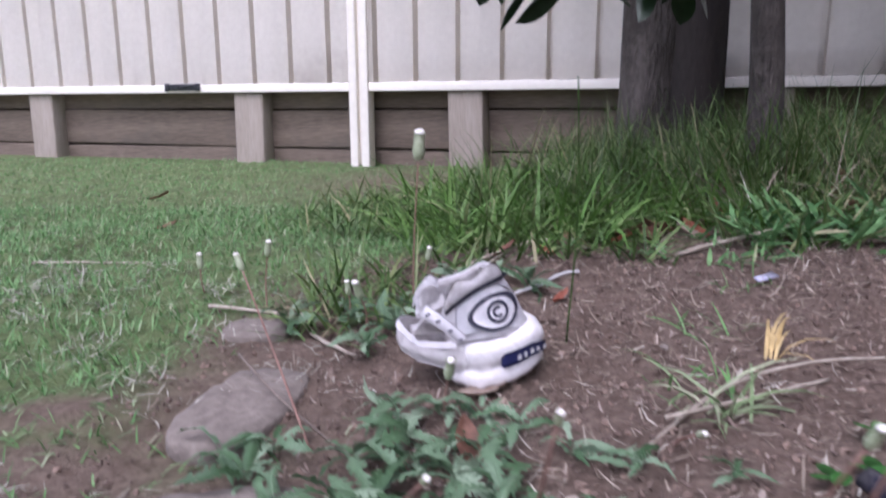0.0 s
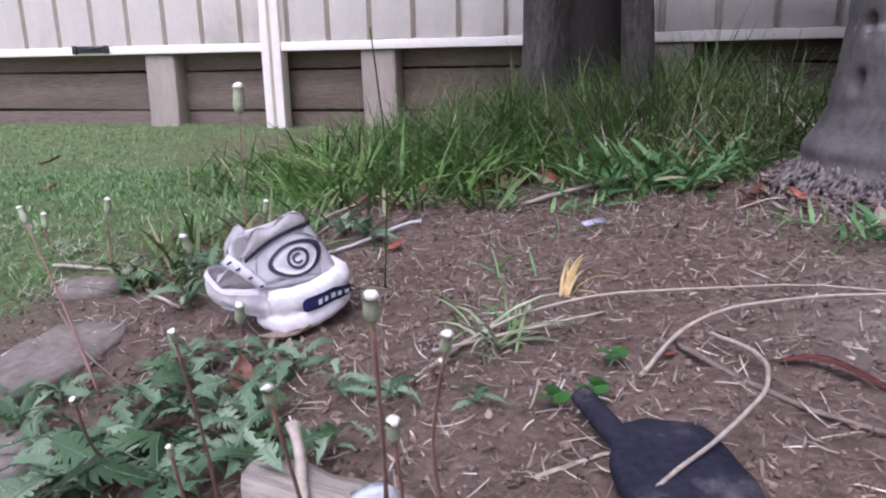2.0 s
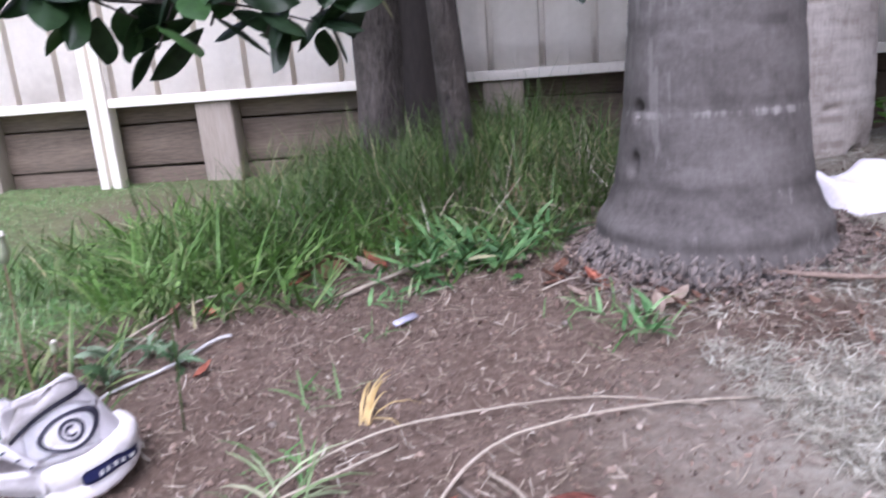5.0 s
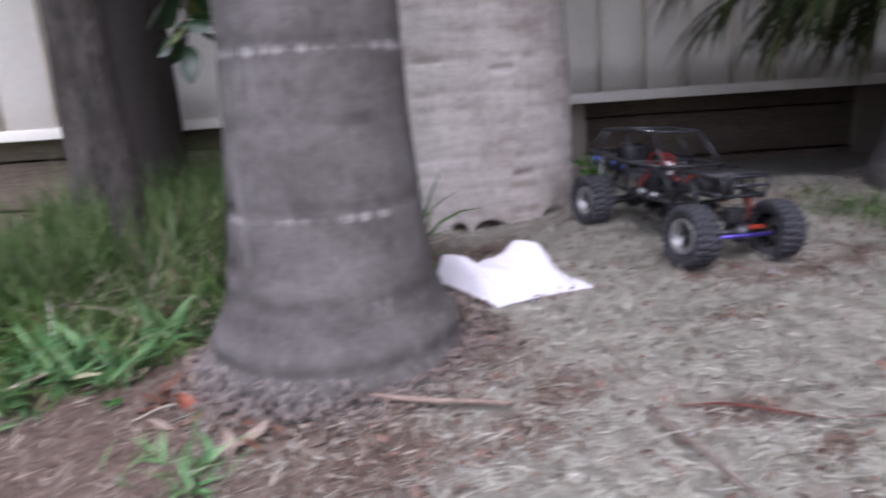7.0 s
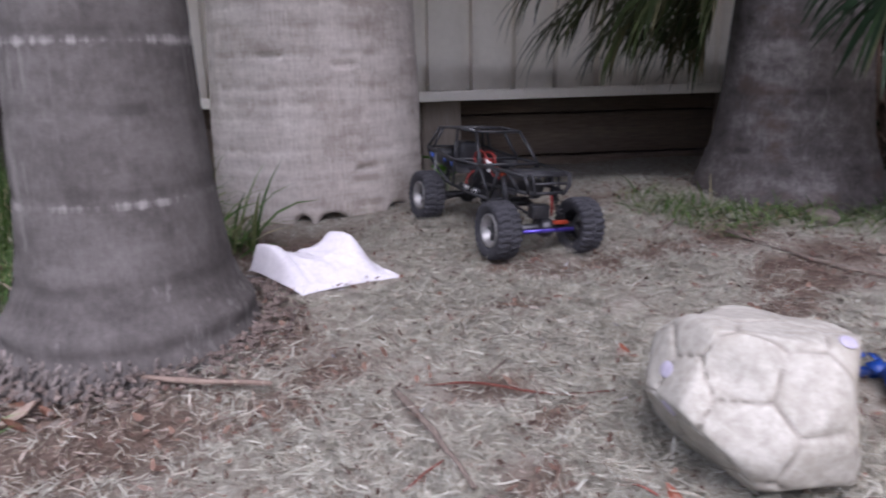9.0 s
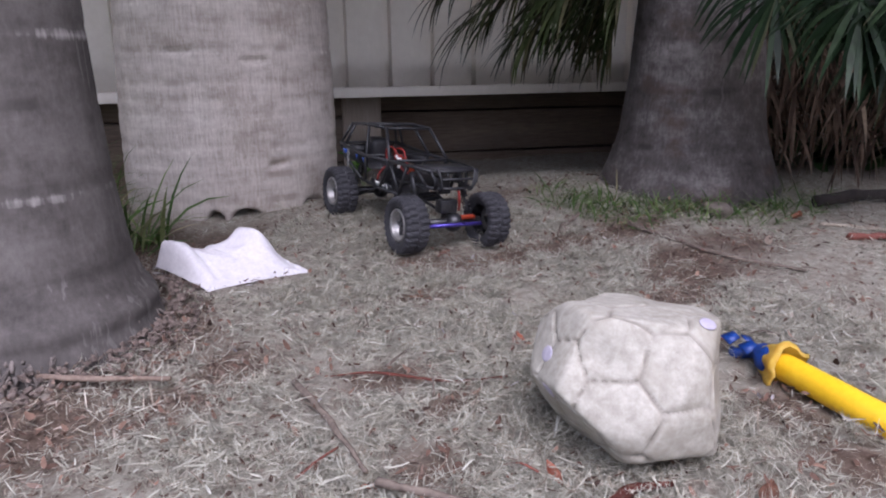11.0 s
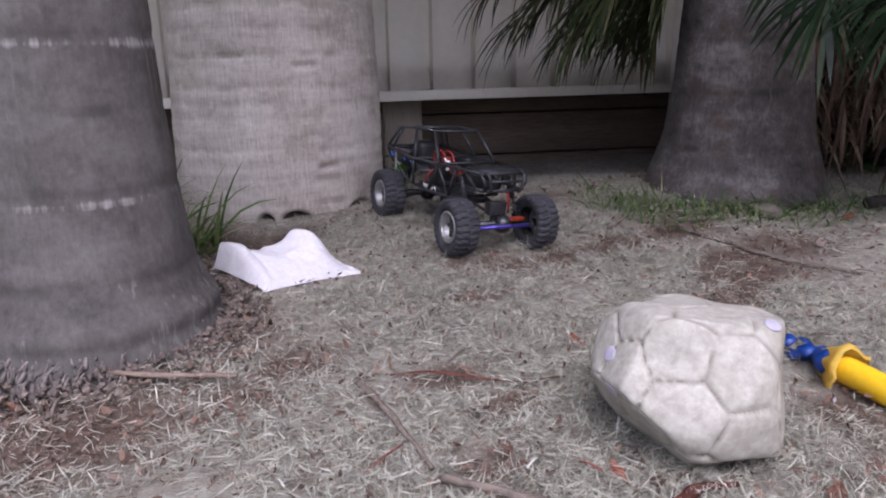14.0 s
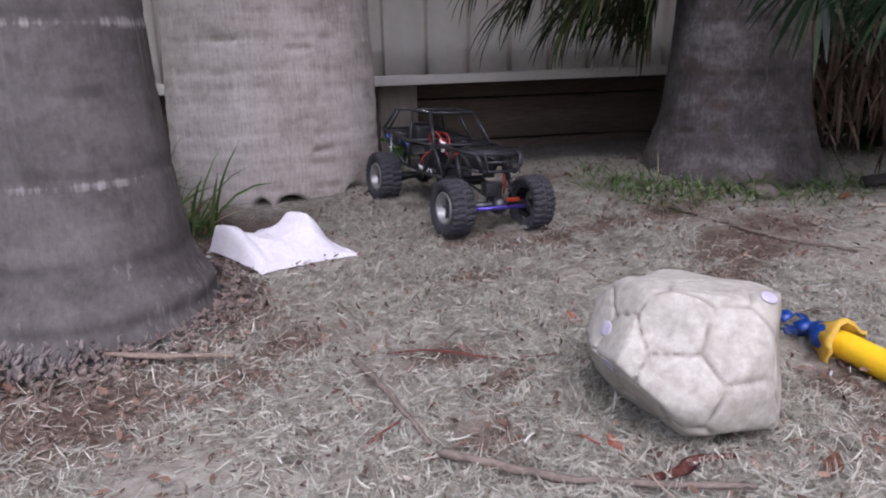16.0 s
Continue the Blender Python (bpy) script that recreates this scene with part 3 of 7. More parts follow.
def yard_tree():
    tree = thing("tree", "grey-brown garden tree with several stems and broad glossy leaves", "tree")
    for k, (pts, rr) in enumerate(((((0.70, 2.47, -0.1), (0.69, 2.47, 0.15), (0.685, 2.46, 0.6), (0.64, 2.4, 2.4)), (0.13, 0.10, 0.09, 0.08)),
                                   (((0.83, 2.48, -0.1), (0.835, 2.47, 0.15), (0.83, 2.46, 0.6), (0.92, 2.45, 2.4)), (0.14, 0.115, 0.105, 0.10)),
                                   (((0.715, 1.62, -0.1), (0.71, 1.61, 0.15), (0.69, 1.60, 0.5), (0.60, 1.7, 2.4)), (0.055, 0.04, 0.034, 0.034)))):
        bm = bmesh.new()
        stem(bm, pts, rr, k)
        # The second stem takes the bark darkened for shade between the stems.
        part("trunk", bm, BARK_SHADED if k == 1 else BARK_TREE, tree)
    return tree


yard_tree()


# ---- the model crawler ----
ORANGE = surf("orange_anodised", (0.22, 0.03, 0.012), (0.38, 0.05, 0.015), 30, 0.4, 0.0, 150, metal=0.3)
RED_WIRE = surf("red_silicone", (0.14, 0.012, 0.010), (0.26, 0.022, 0.016), 30, 0.5, 0.0, 150)
BLUE_DECAL = surf("bright_blue_decal", (0.05, 0.14, 0.65), (0.09, 0.22, 0.85), 30, 0.35, 0.0, 150)
PURPLE = surf("violet_anodised", (0.07, 0.05, 0.30), (0.11, 0.08, 0.42), 30, 0.3, 0.0, 150, metal=0.6)
DARK_METAL = surf("dark_metal", (0.03, 0.03, 0.034), (0.07, 0.07, 0.075), 30, 0.35, 0.1, 150, metal=0.6)
STICKER = surf("white_sticker", (0.70, 0.70, 0.70), (0.82, 0.82, 0.82), 30, 0.4, 0.0, 150)
STEEL = surf("bright_steel", (0.50, 0.50, 0.50), (0.65, 0.65, 0.64), 40, 0.3, 0.0, 200, metal=0.9)

WB, WR, TRACK = 0.36, 0.059, 0.098


def quad_plate(bm, corners, thick):
    """A flat plate with four corners and a thickness."""
    c = [Vector(p) for p in corners]
    n = (c[1] - c[0]).cross(c[3] - c[0]).normalized() * thick / 2
    a, b = [bm.verts.new(p + n) for p in c], [bm.verts.new(p - n) for p in c]
    bm.faces.new(a)
    bm.faces.new(b[::-1])
    for k in range(4):
        bm.faces.new((a[k], b[k], b[(k + 1) % 4], a[(k + 1) % 4]))


def make_wheel(parent, m):
    """A knobbly tyre on a pale beadlock rim; the axle is local y, its outer face towards -y."""
    tyre_bm = bmesh.new()
    turn = Matrix.Rotation(radians(-90), 4, "X")
    w = 0.026
    prof = [(0.034, -0.72, 0), (0.040, -0.92, 0), (0.046, -1.0, 0), (0.0495, -0.99, 0.5), (0.0535, -0.93, 1), (0.0562, -0.80, 1), (0.0570, -0.55, 1), (0.0574, -0.16, 1), (0.0574, -0.04, 0), (0.0574, 0.04, 0),
            (0.0574, 0.16, 1), (0.0570, 0.55, 1), (0.0562, 0.80, 1), (0.0535, 0.93, 1), (0.0495, 0.99, 0.5), (0.046, 1.0, 0), (0.040, 0.92, 0), (0.034, 0.72, 0)]
    rows, sides = [], 130
    for r, f, lug in prof:
        row = []
        for k in range(sides):
            phase = (k + (2.5 if f > 0 else 0.0) + 1.3 * f) % 5
            high = lug * (0.0028 if phase < 3 else -0.0006)
            a = k * TAU / sides
            row.append(tyre_bm.verts.new(turn @ Vector(((r + high) * math.cos(a), (r + high) * math.sin(a), w * f * (1 + (0.03 if lug and phase < 3 and abs(f) > 0.9 else 0))))))
        rows.append(row)
    for p, q in zip(rows, rows[1:]):
        for k in range(sides):
            tyre_bm.faces.new((p[k], p[(k + 1) % sides], q[(k + 1) % sides], q[k]))
    tyre = part("tyre", tyre_bm, RUBBER, parent, "knobbly black rubber tyre", False)
    tyre.matrix_local = m
    rim_bm = bmesh.new()
    lathe(rim_bm, [(0.0335, -w * 0.55), (0.0345, -w * 0.80), (0.0335, -w * 0.86), (0.0285, -w * 0.84), (0.0275, -w * 0.70), (0.027, -w * 0.1), (0.012, w * 0.0)], 32, turn)
    ring = part("rim", rim_bm, ALLOY, tyre, "dull silver rim ring")
    hub = bmesh.new()
    for k in range(6):
        spin = Matrix.Rotation(k * TAU / 6, 4, "Z")
        box(hub, 0.020, 0.0065, 0.006, turn @ spin @ pose(0.0165, 0, -w * 0.30, 0, -12, 0), 0.001)
        lathe(hub, [(0.0, -w * 0.9), (0.0014, -w * 0.9), (0.0014, -w * 0.8)], 6, turn @ spin @ Matrix.Rotation(0.4, 4, "Z") @ Matrix.Translation((0.031, 0, 0)))
    lathe(hub, [(0.0, -w * 0.55), (0.004, -w * 0.55), (0.0045, -w * 0.4), (0.008, -w * 0.35), (0.008, 0)], 12, turn)
    part("spokes", hub, DARK_METAL, tyre, "dark spokes and hub nut")
    return tyre


def make_crawler(m):
    car = thing("model_crawler", "black remote-controlled rock crawler with open tube cage on dry clippings", "toy car", m)
    for x in (0, WB):
        for side in (-1, 1):
            make_wheel(car, pose(x, side * TRACK, WR, 0, 0, 180 if side > 0 else 0))
    both = [
        [(-0.030, 0.052, 0.220), (0.06, 0.053, 0.229), (0.158, 0.050, 0.231)],
        [(0.158, 0.050, 0.231), (0.188, 0.058, 0.200), (0.216, 0.066, 0.168)],
        [(-0.030, 0.052, 0.220), (-0.054, 0.070, 0.170)],
        [(-0.008, 0.053, 0.222), (-0.022, 0.071, 0.170)],
        [(0.070, 0.053, 0.229), (0.112, 0.074, 0.164)],
        [(-0.056, 0.070, 0.170), (0.110, 0.076, 0.163), (0.216, 0.067, 0.167)],
        [(0.216, 0.067, 0.167), (0.30, 0.058, 0.169), (0.372, 0.050, 0.170)],
        [(0.372, 0.050, 0.170), (0.382, 0.044, 0.150), (0.374, 0.040, 0.134)],
        [(0.215, 0.060, 0.126), (0.30, 0.050, 0.132), (0.374, 0.040, 0.134)],
        [(0.216, 0.067, 0.167), (0.165, 0.061, 0.100)],
        [(0.216, 0.067, 0.167), (0.250, 0.057, 0.100)],
        [(0.250, 0.057, 0.100), (0.285, 0.058, 0.168)],
        [(0.318, 0.056, 0.169), (0.345, 0.044, 0.133)],
        [(0.060, 0.063, 0.100), (0.16, 0.062, 0.096), (0.252, 0.057, 0.099)],
        [(-0.056, 0.070, 0.170), (-0.046, 0.062, 0.138), (0.06, 0.063, 0.100)],
        [(0.110, 0.076, 0.163), (0.085, 0.063, 0.099)],
    ]
    for line in both:
        for side in (-1, 1):
            bm = bmesh.new()
            tube(bm, [(x, side * 1.1 * y, z) for x, y, z in line], 0.0036, 8)
            part("cage_tube", bm, BLACK, car)
    for x, y, z in ((-0.030, 0.052, 0.220), (0.070, 0.053, 0.229), (0.158, 0.050, 0.231), (0.216, 0.067, 0.167), (0.300, 0.058, 0.169), (0.345, 0.052, 0.169), (0.372, 0.050, 0.170), (0.374, 0.040, 0.134), (-0.056, 0.070, 0.170), (0.112, 0.075, 0.163), (0.252, 0.057, 0.099)):
        bm = bmesh.new()
        tube(bm, [(x, -1.1 * y, z), (x + (0.006 if x > 0.15 else 0), 0, z), (x, 1.1 * y, z)], 0.0033, 8)
        part("cross_bar", bm, BLACK, car)
    bm = bmesh.new()
    quad_plate(bm, [(-0.026, -0.048, 0.223), (0.064, -0.049, 0.2315), (0.064, 0.049, 0.2315), (-0.026, 0.048, 0.223)], 0.002)
    part("roof_plate", bm, BLACK, car)
    for side in (-1, 1):
        bm = bmesh.new()
        quad_plate(bm, [(-0.050, side * 0.072, 0.167), (0.108, side * 0.077, 0.160), (0.092, side * 0.070, 0.130), (-0.044, side * 0.066, 0.140)], 0.0022)
        panel = part("side_panel", bm, BLACK, car, "glossy black bed side with blue marks")
        for x0, x1, zz in ((-0.044, -0.018, 0.153), (0.034, 0.047, 0.150), (0.074, 0.088, 0.148)):
            bm = bmesh.new()
            quad_plate(bm, [(x0, side * 0.0748, zz + 0.005), (x1, side * 0.0762, zz + 0.005), (x1 - 0.005, side * 0.0750, zz - 0.005), (x0 + 0.005, side * 0.0735, zz - 0.004)], 0.0025)
            part("blue_mark", bm, BLUE_DECAL, panel)
        bm = bmesh.new()
        quad_plate(bm, [(0.112, side * 0.066, 0.112), (0.212, side * 0.064, 0.110), (0.205, side * 0.060, 0.096), (0.108, side * 0.062, 0.096)], 0.002)
        rocker = part("rocker_panel", bm, BLACK, car)
        for k in range(7):
            bm = bmesh.new()
            x0 = 0.132 + 0.0095 * k
            quad_plate(bm, [(x0, side * 0.0668, 0.1095 - 0.002 * (k % 2)), (x0 + 0.0035, side * 0.0668, 0.1095), (x0 + 0.008 - 0.005 * (k % 3), side * 0.0645, 0.0995), (x0 + 0.003 - 0.004 * (k % 3), side * 0.0645, 0.0995)], 0.0015)
            part("mark", bm, STICKER, rocker)
        bm = bmesh.new()
        quad_plate(bm, [(0.125, side * 0.0575, 0.2285), (0.152, side * 0.0570, 0.2285), (0.152, side * 0.0570, 0.2335), (0.125, side * 0.0575, 0.2335)], 0.002)
        part("roof_mark", bm, STICKER, car)
    bm = bmesh.new()
    quad_plate(bm, [(-0.052, -0.066, 0.166), (-0.046, -0.060, 0.140), (-0.046, 0.060, 0.140), (-0.052, 0.066, 0.166)], 0.002)
    part("tail_panel", bm, BLACK, car)
    bm = bmesh.new()
    quad_plate(bm, [(-0.03, -0.055, 0.140), (0.09, -0.06, 0.128), (0.09, 0.06, 0.128), (-0.03, 0.055, 0.140)], 0.002)
    part("bed_floor", bm, BLACK, car)
    bm = bmesh.new()
    quad_plate(bm, [(0.30, -0.054, 0.172), (0.366, -0.046, 0.1725), (0.366, 0.046, 0.1725), (0.30, 0.054, 0.172)], 0.002)
    part("hood_panel", bm, BLACK, car)
    bm = bmesh.new()
    box(bm, 0.20, 0.072, 0.010, pose(0.165, 0, 0.088), 0.003)
    part("skid_plate", bm, DARK_METAL, car)
    bm = bmesh.new()
    box(bm, 0.07, 0.045, 0.04, pose(0.10, 0.0, 0.115), 0.004)
    part("gearbox", bm, DARK_METAL, car)
    bm = bmesh.new()
    lathe(bm, [(0.0, 0.0), (0.018, 0.0), (0.018, 0.05), (0.0, 0.05)], 20, pose(0.165, 0.022, 0.122, 0, 90, 0))
    part("motor", bm, DARK_METAL, car)
    bm = bmesh.new()
    box(bm, 0.09, 0.036, 0.026, pose(0.285, 0.0, 0.138), 0.004)
    part("battery", bm, DARK_METAL, car)
    bm = bmesh.new()
    box(bm, 0.035, 0.03, 0.016, pose(0.145, -0.022, 0.142), 0.002)
    part("speed_controller", bm, DARK_METAL, car)
    bm = bmesh.new()
    box(bm, 0.012, 0.018, 0.014, pose(0.158, -0.022, 0.165), 0.002)
    part("plug", bm, RED_WIRE, car, "red battery plug")
    for k, pts in enumerate((((0.125, -0.03, 0.140), (0.118, -0.034, 0.172), (0.140, -0.032, 0.186), (0.165, -0.026, 0.170), (0.172, -0.02, 0.145)),
                             ((0.130, -0.016, 0.142), (0.134, -0.018, 0.178), (0.158, -0.010, 0.180), (0.186, -0.012, 0.148)),
                             ((0.118, -0.055, 0.102), (0.122, -0.052, 0.122), (0.128, -0.04, 0.140)),
                             ((0.16, -0.03, 0.150), (0.185, -0.04, 0.160), (0.205, -0.028, 0.140), (0.24, -0.02, 0.138)),
                             ((0.375, 0.010, 0.135), (0.380, 0.012, 0.108), (0.368, 0.02, 0.085)))):
        bm = bmesh.new()
        tube(bm, spline(pts, 6), 0.0026, 6)
        part("wire", bm, RED_WIRE, car, "red wire")
    for pts in (((0.205, -0.040, 0.172), (0.205, -0.046, 0.150)), ((0.198, -0.048, 0.175), (0.212, -0.045, 0.164), (0.214, -0.048, 0.150))):
        bm = bmesh.new()
        tube(bm, pts, 0.0028, 6)
        part("antenna_clip", bm, STICKER, car, "pale clip")
    for x, top in ((0.0, (0.034, 0.052, 0.150)), (WB, (0.288, 0.056, 0.166))):
        bm = bmesh.new()
        tube(bm, [(x, -0.078, WR), (x, 0.078, WR)], 0.0085, 12)
        axle = part("axle", bm, DARK_METAL, car)
        bm = bmesh.new()
        bmesh.ops.create_uvsphere(bm, u_segments=16, v_segments=10, radius=0.021, matrix=pose(x, 0.012, WR) @ Matrix.Diagonal((1.15, 1, 1, 1)))
        box(bm, 0.03, 0.026, 0.022, pose(x + (-0.016 if x else 0.016), 0.012, WR + 0.004), 0.004)
        part("differential", bm, DARK_METAL, axle)
        for side in (-1, 1):
            a, b = Vector((top[0], side * top[1], top[2])), Vector((x + (-0.018 if x else 0.012), side * 0.062, WR + 0.008))
            d = b - a
            bm = bmesh.new()
            tube(bm, [a, a + d * 0.62], 0.0062, 10)
            tube(bm, [a + d * 0.6, b], 0.0022, 8)
            shock = part("shock_absorber", bm, DARK_METAL, car)
            bm = bmesh.new()
            side_v = d.cross(Vector((0, 1, 0))).normalized()
            other = d.cross(side_v).normalized()
            coil = [a + d * (0.12 + 0.78 * k / 72) + 0.0082 * (math.cos(k * TAU / 8) * side_v + math.sin(k * TAU / 8) * other) for k in range(73)]
            tube(bm, coil, 0.0013, 5)
            part("spring", bm, DARK_METAL, shock)
            bm = bmesh.new()
            tube(bm, [a + d * 0.03, a + d * 0.11], 0.0066, 10)
            part("cap", bm, ORANGE, shock, "orange shock cap")
            bm = bmesh.new()
            inner = (0.085 if x == 0 else 0.25)
            tube(bm, [(x, side * 0.05, WR - 0.012), (inner, side * 0.034, 0.082)], 0.0034, 8)
            part("link", bm, DARK_METAL, car)
            bm = bmesh.new()
            tube(bm, [(x, side * 0.016, WR + 0.022), (inner, side * 0.028, 0.100)], 0.0030, 8)
            part("link", bm, DARK_METAL, car)
    bm = bmesh.new()
    tube(bm, [(WB + 0.026, -0.066, WR), (WB + 0.026, 0.066, WR)], 0.0042, 10)
    part("steering_link", bm, PURPLE, car, "violet steering rod")
    bm = bmesh.new()
    box(bm, 0.024, 0.040, 0.028, pose(WB - 0.004, -0.004, WR + 0.034), 0.003)
    part("servo", bm, DARK_METAL, car)
    bm = bmesh.new()
    box(bm, 0.012, 0.034, 0.008, pose(WB + 0.012, 0.040, WR + 0.012), 0.002)
    part("servo_arm", bm, ORANGE, car, "orange servo arm")
    bm = bmesh.new()
    tube(bm, spline([(0.372, -0.044, 0.172), (0.386, -0.042, 0.166), (0.388, -0.036, 0.138), (0.376, -0.036, 0.130)], 5), 0.003, 8)
    tube(bm, spline([(0.372, 0.044, 0.172), (0.386, 0.042, 0.166), (0.388, 0.036, 0.138), (0.376, 0.036, 0.130)], 5), 0.003, 8)
    tube(bm, [(0.387, -0.039, 0.155), (0.387, 0.039, 0.155)], 0.003, 8)
    part("bumper", bm, BLACK, car)
    bm = bmesh.new()
    box(bm, 0.05, 0.05, 0.05, pose(0.0, 0, 0.165), 0.012)
    part("fuel_cell", bm, BLACK, car)
    bm = bmesh.new()
    for k in range(9):
        mm = pose(-0.004, -0.0775, 0.168 - 0.0058 * k, 90, 0, 90 if k % 2 else 0)
        ring = [mm @ Vector((0.0026 * math.cos(q * TAU / 10), 0.0042 * math.sin(q * TAU / 10), 0)) for q in range(11)]
        tube(bm, ring, 0.0009, 5, cap=False)
    part("chain", bm, STEEL, car, "short steel chain")
    return car


make_crawler(pose(1.661, 1.196, 0.108, -3.5, 2.2, -97.8) @ Matrix.Diagonal((0.898, 0.898, 0.898, 1)))


# ---- the shoe ----
GREY_MESH = surf("grey_shoe_lining", (0.56, 0.53, 0.525), (0.72, 0.69, 0.685), 18, 0.9, 0.4, 220, stain=(0.34, 0.30, 0.28), stain_at=0.6, depth=0.002)
SILVER = surf("silver_overlay", (0.74, 0.73, 0.75), (0.87, 0.86, 0.88), 18, 0.45, 0.1, 150, depth=0.002)


# The shoe's own axes: x towards the heel, y across it, z up; the heel stands higher than the arch.
HEEL_Z, HEEL_X = (0.040, 0.059, 0.082, 0.104, 0.120), (0.058, 0.052, 0.040, 0.026, 0.016)
MID_Y = 0.038


def heel_half(z):
    return 0.037 - 0.010 * max(0.0, (z - 0.05) / 0.065) ** 1.5


def heel_side(x, z, sign=-1):
    """y of the upper's outside at x and z, on the near (-1) or the far side."""
    back, a = float(np.interp(z, HEEL_Z, HEEL_X)), 0.034
    t = min(1.0, max(0.0, (x - (back - a)) / a))
    return MID_Y + sign * heel_half(z) * math.sqrt(max(0.0, 1 - t * t)) * (1 - 0.05 * max(0.0, -x) / 0.04)


def upper_top(x, far):
    rim = np.interp(x, (-0.062, -0.040, -0.032, -0.024, -0.010, 0.010, 0.020, 0.030), (0.070, 0.074, 0.092, 0.106, 0.105, 0.118, 0.114, 0.100) if not far else (0.080, 0.092, 0.094, 0.096, 0.100, 0.112, 0.112, 0.100))
    return float(rim)


def upper_low(x):
    return float(np.interp(x, (-0.062, -0.02, 0.052), (0.044, 0.044, 0.056)))


def upper_at(q, k, off=0.0):
    """The rear upper: q from the near front edge (0) round the heel (0.5) to the far front edge (1), k from the sole to the collar."""
    far = q > 0.5
    z = 0.05 + 0.06 * k
    for _ in range(4):
        back = float(np.interp(z, HEEL_Z, HEEL_X))
        edge = -0.060 if far else -0.020 - 0.020 * min(1.0, k * 1.6)
        s = abs(q - 0.5) * 2
        x = back - (back - edge) * (1 - math.cos(s * math.pi / 2)) ** 0.72
        z = upper_low(x) + k * (upper_top(x, far) - upper_low(x))
    y = heel_side(x, z, 1 if far else -1)
    y += 0.002 * noise.noise(Vector((x * 45, q * 6, z * 45)))
    if off:
        n = Vector((x - (float(np.interp(z, HEEL_Z, HEEL_X)) - 0.034) if x > 0 else 0.0, y - MID_Y, 0)).normalized()
        return Vector((x, y, z)) + n * off
    return Vector((x, y, z))


def sheet_of(point, us, vs, thick):
    """A sheet with a thickness through point(u, v)."""
    bm = bmesh.new()
    rows = [[bm.verts.new(point(u, v)) for u in us] for v in vs]
    for p, q in zip(rows, rows[1:]):
        for i in range(len(us) - 1):
            bm.faces.new((p[i], p[i + 1], q[i + 1], q[i]))
    bmesh.ops.solidify(bm, geom=bm.faces[:], thickness=thick)
    return bm


def on_side(x, z, off=0.0014):
    return Vector((x, heel_side(x, z) - off, z))


def ring_band(cx, cz, rx, rz, tilt, inner, a0, a1, point=0.0):
    """A flat printed ring on the near side, from angle a0 to a1; point draws its front corner out."""
    def place(a, f):
        p, q = rx * f * math.cos(a) * (1 + point * max(0.0, -math.cos(a)) ** 3), rz * f * math.sin(a) * (1 - point * max(0.0, -math.cos(a)) ** 2)
        return on_side(cx + p * math.cos(tilt) - q * math.sin(tilt), cz + p * math.sin(tilt) + q * math.cos(tilt), 0.0018)
    return sheet_of(place, np.linspace(a0, a1, 41), np.linspace(inner, 1.0, 3), 0.0010)


def foot_line(q):
    """Plan of the torn forefoot's wall: q from the near side (0) round the front (0.5) to the far side (1)."""
    a = math.pi * q
    return Vector((-0.016 - 0.062 * math.sin(a) ** 0.8, MID_Y - 0.035 * math.cos(a), 0))


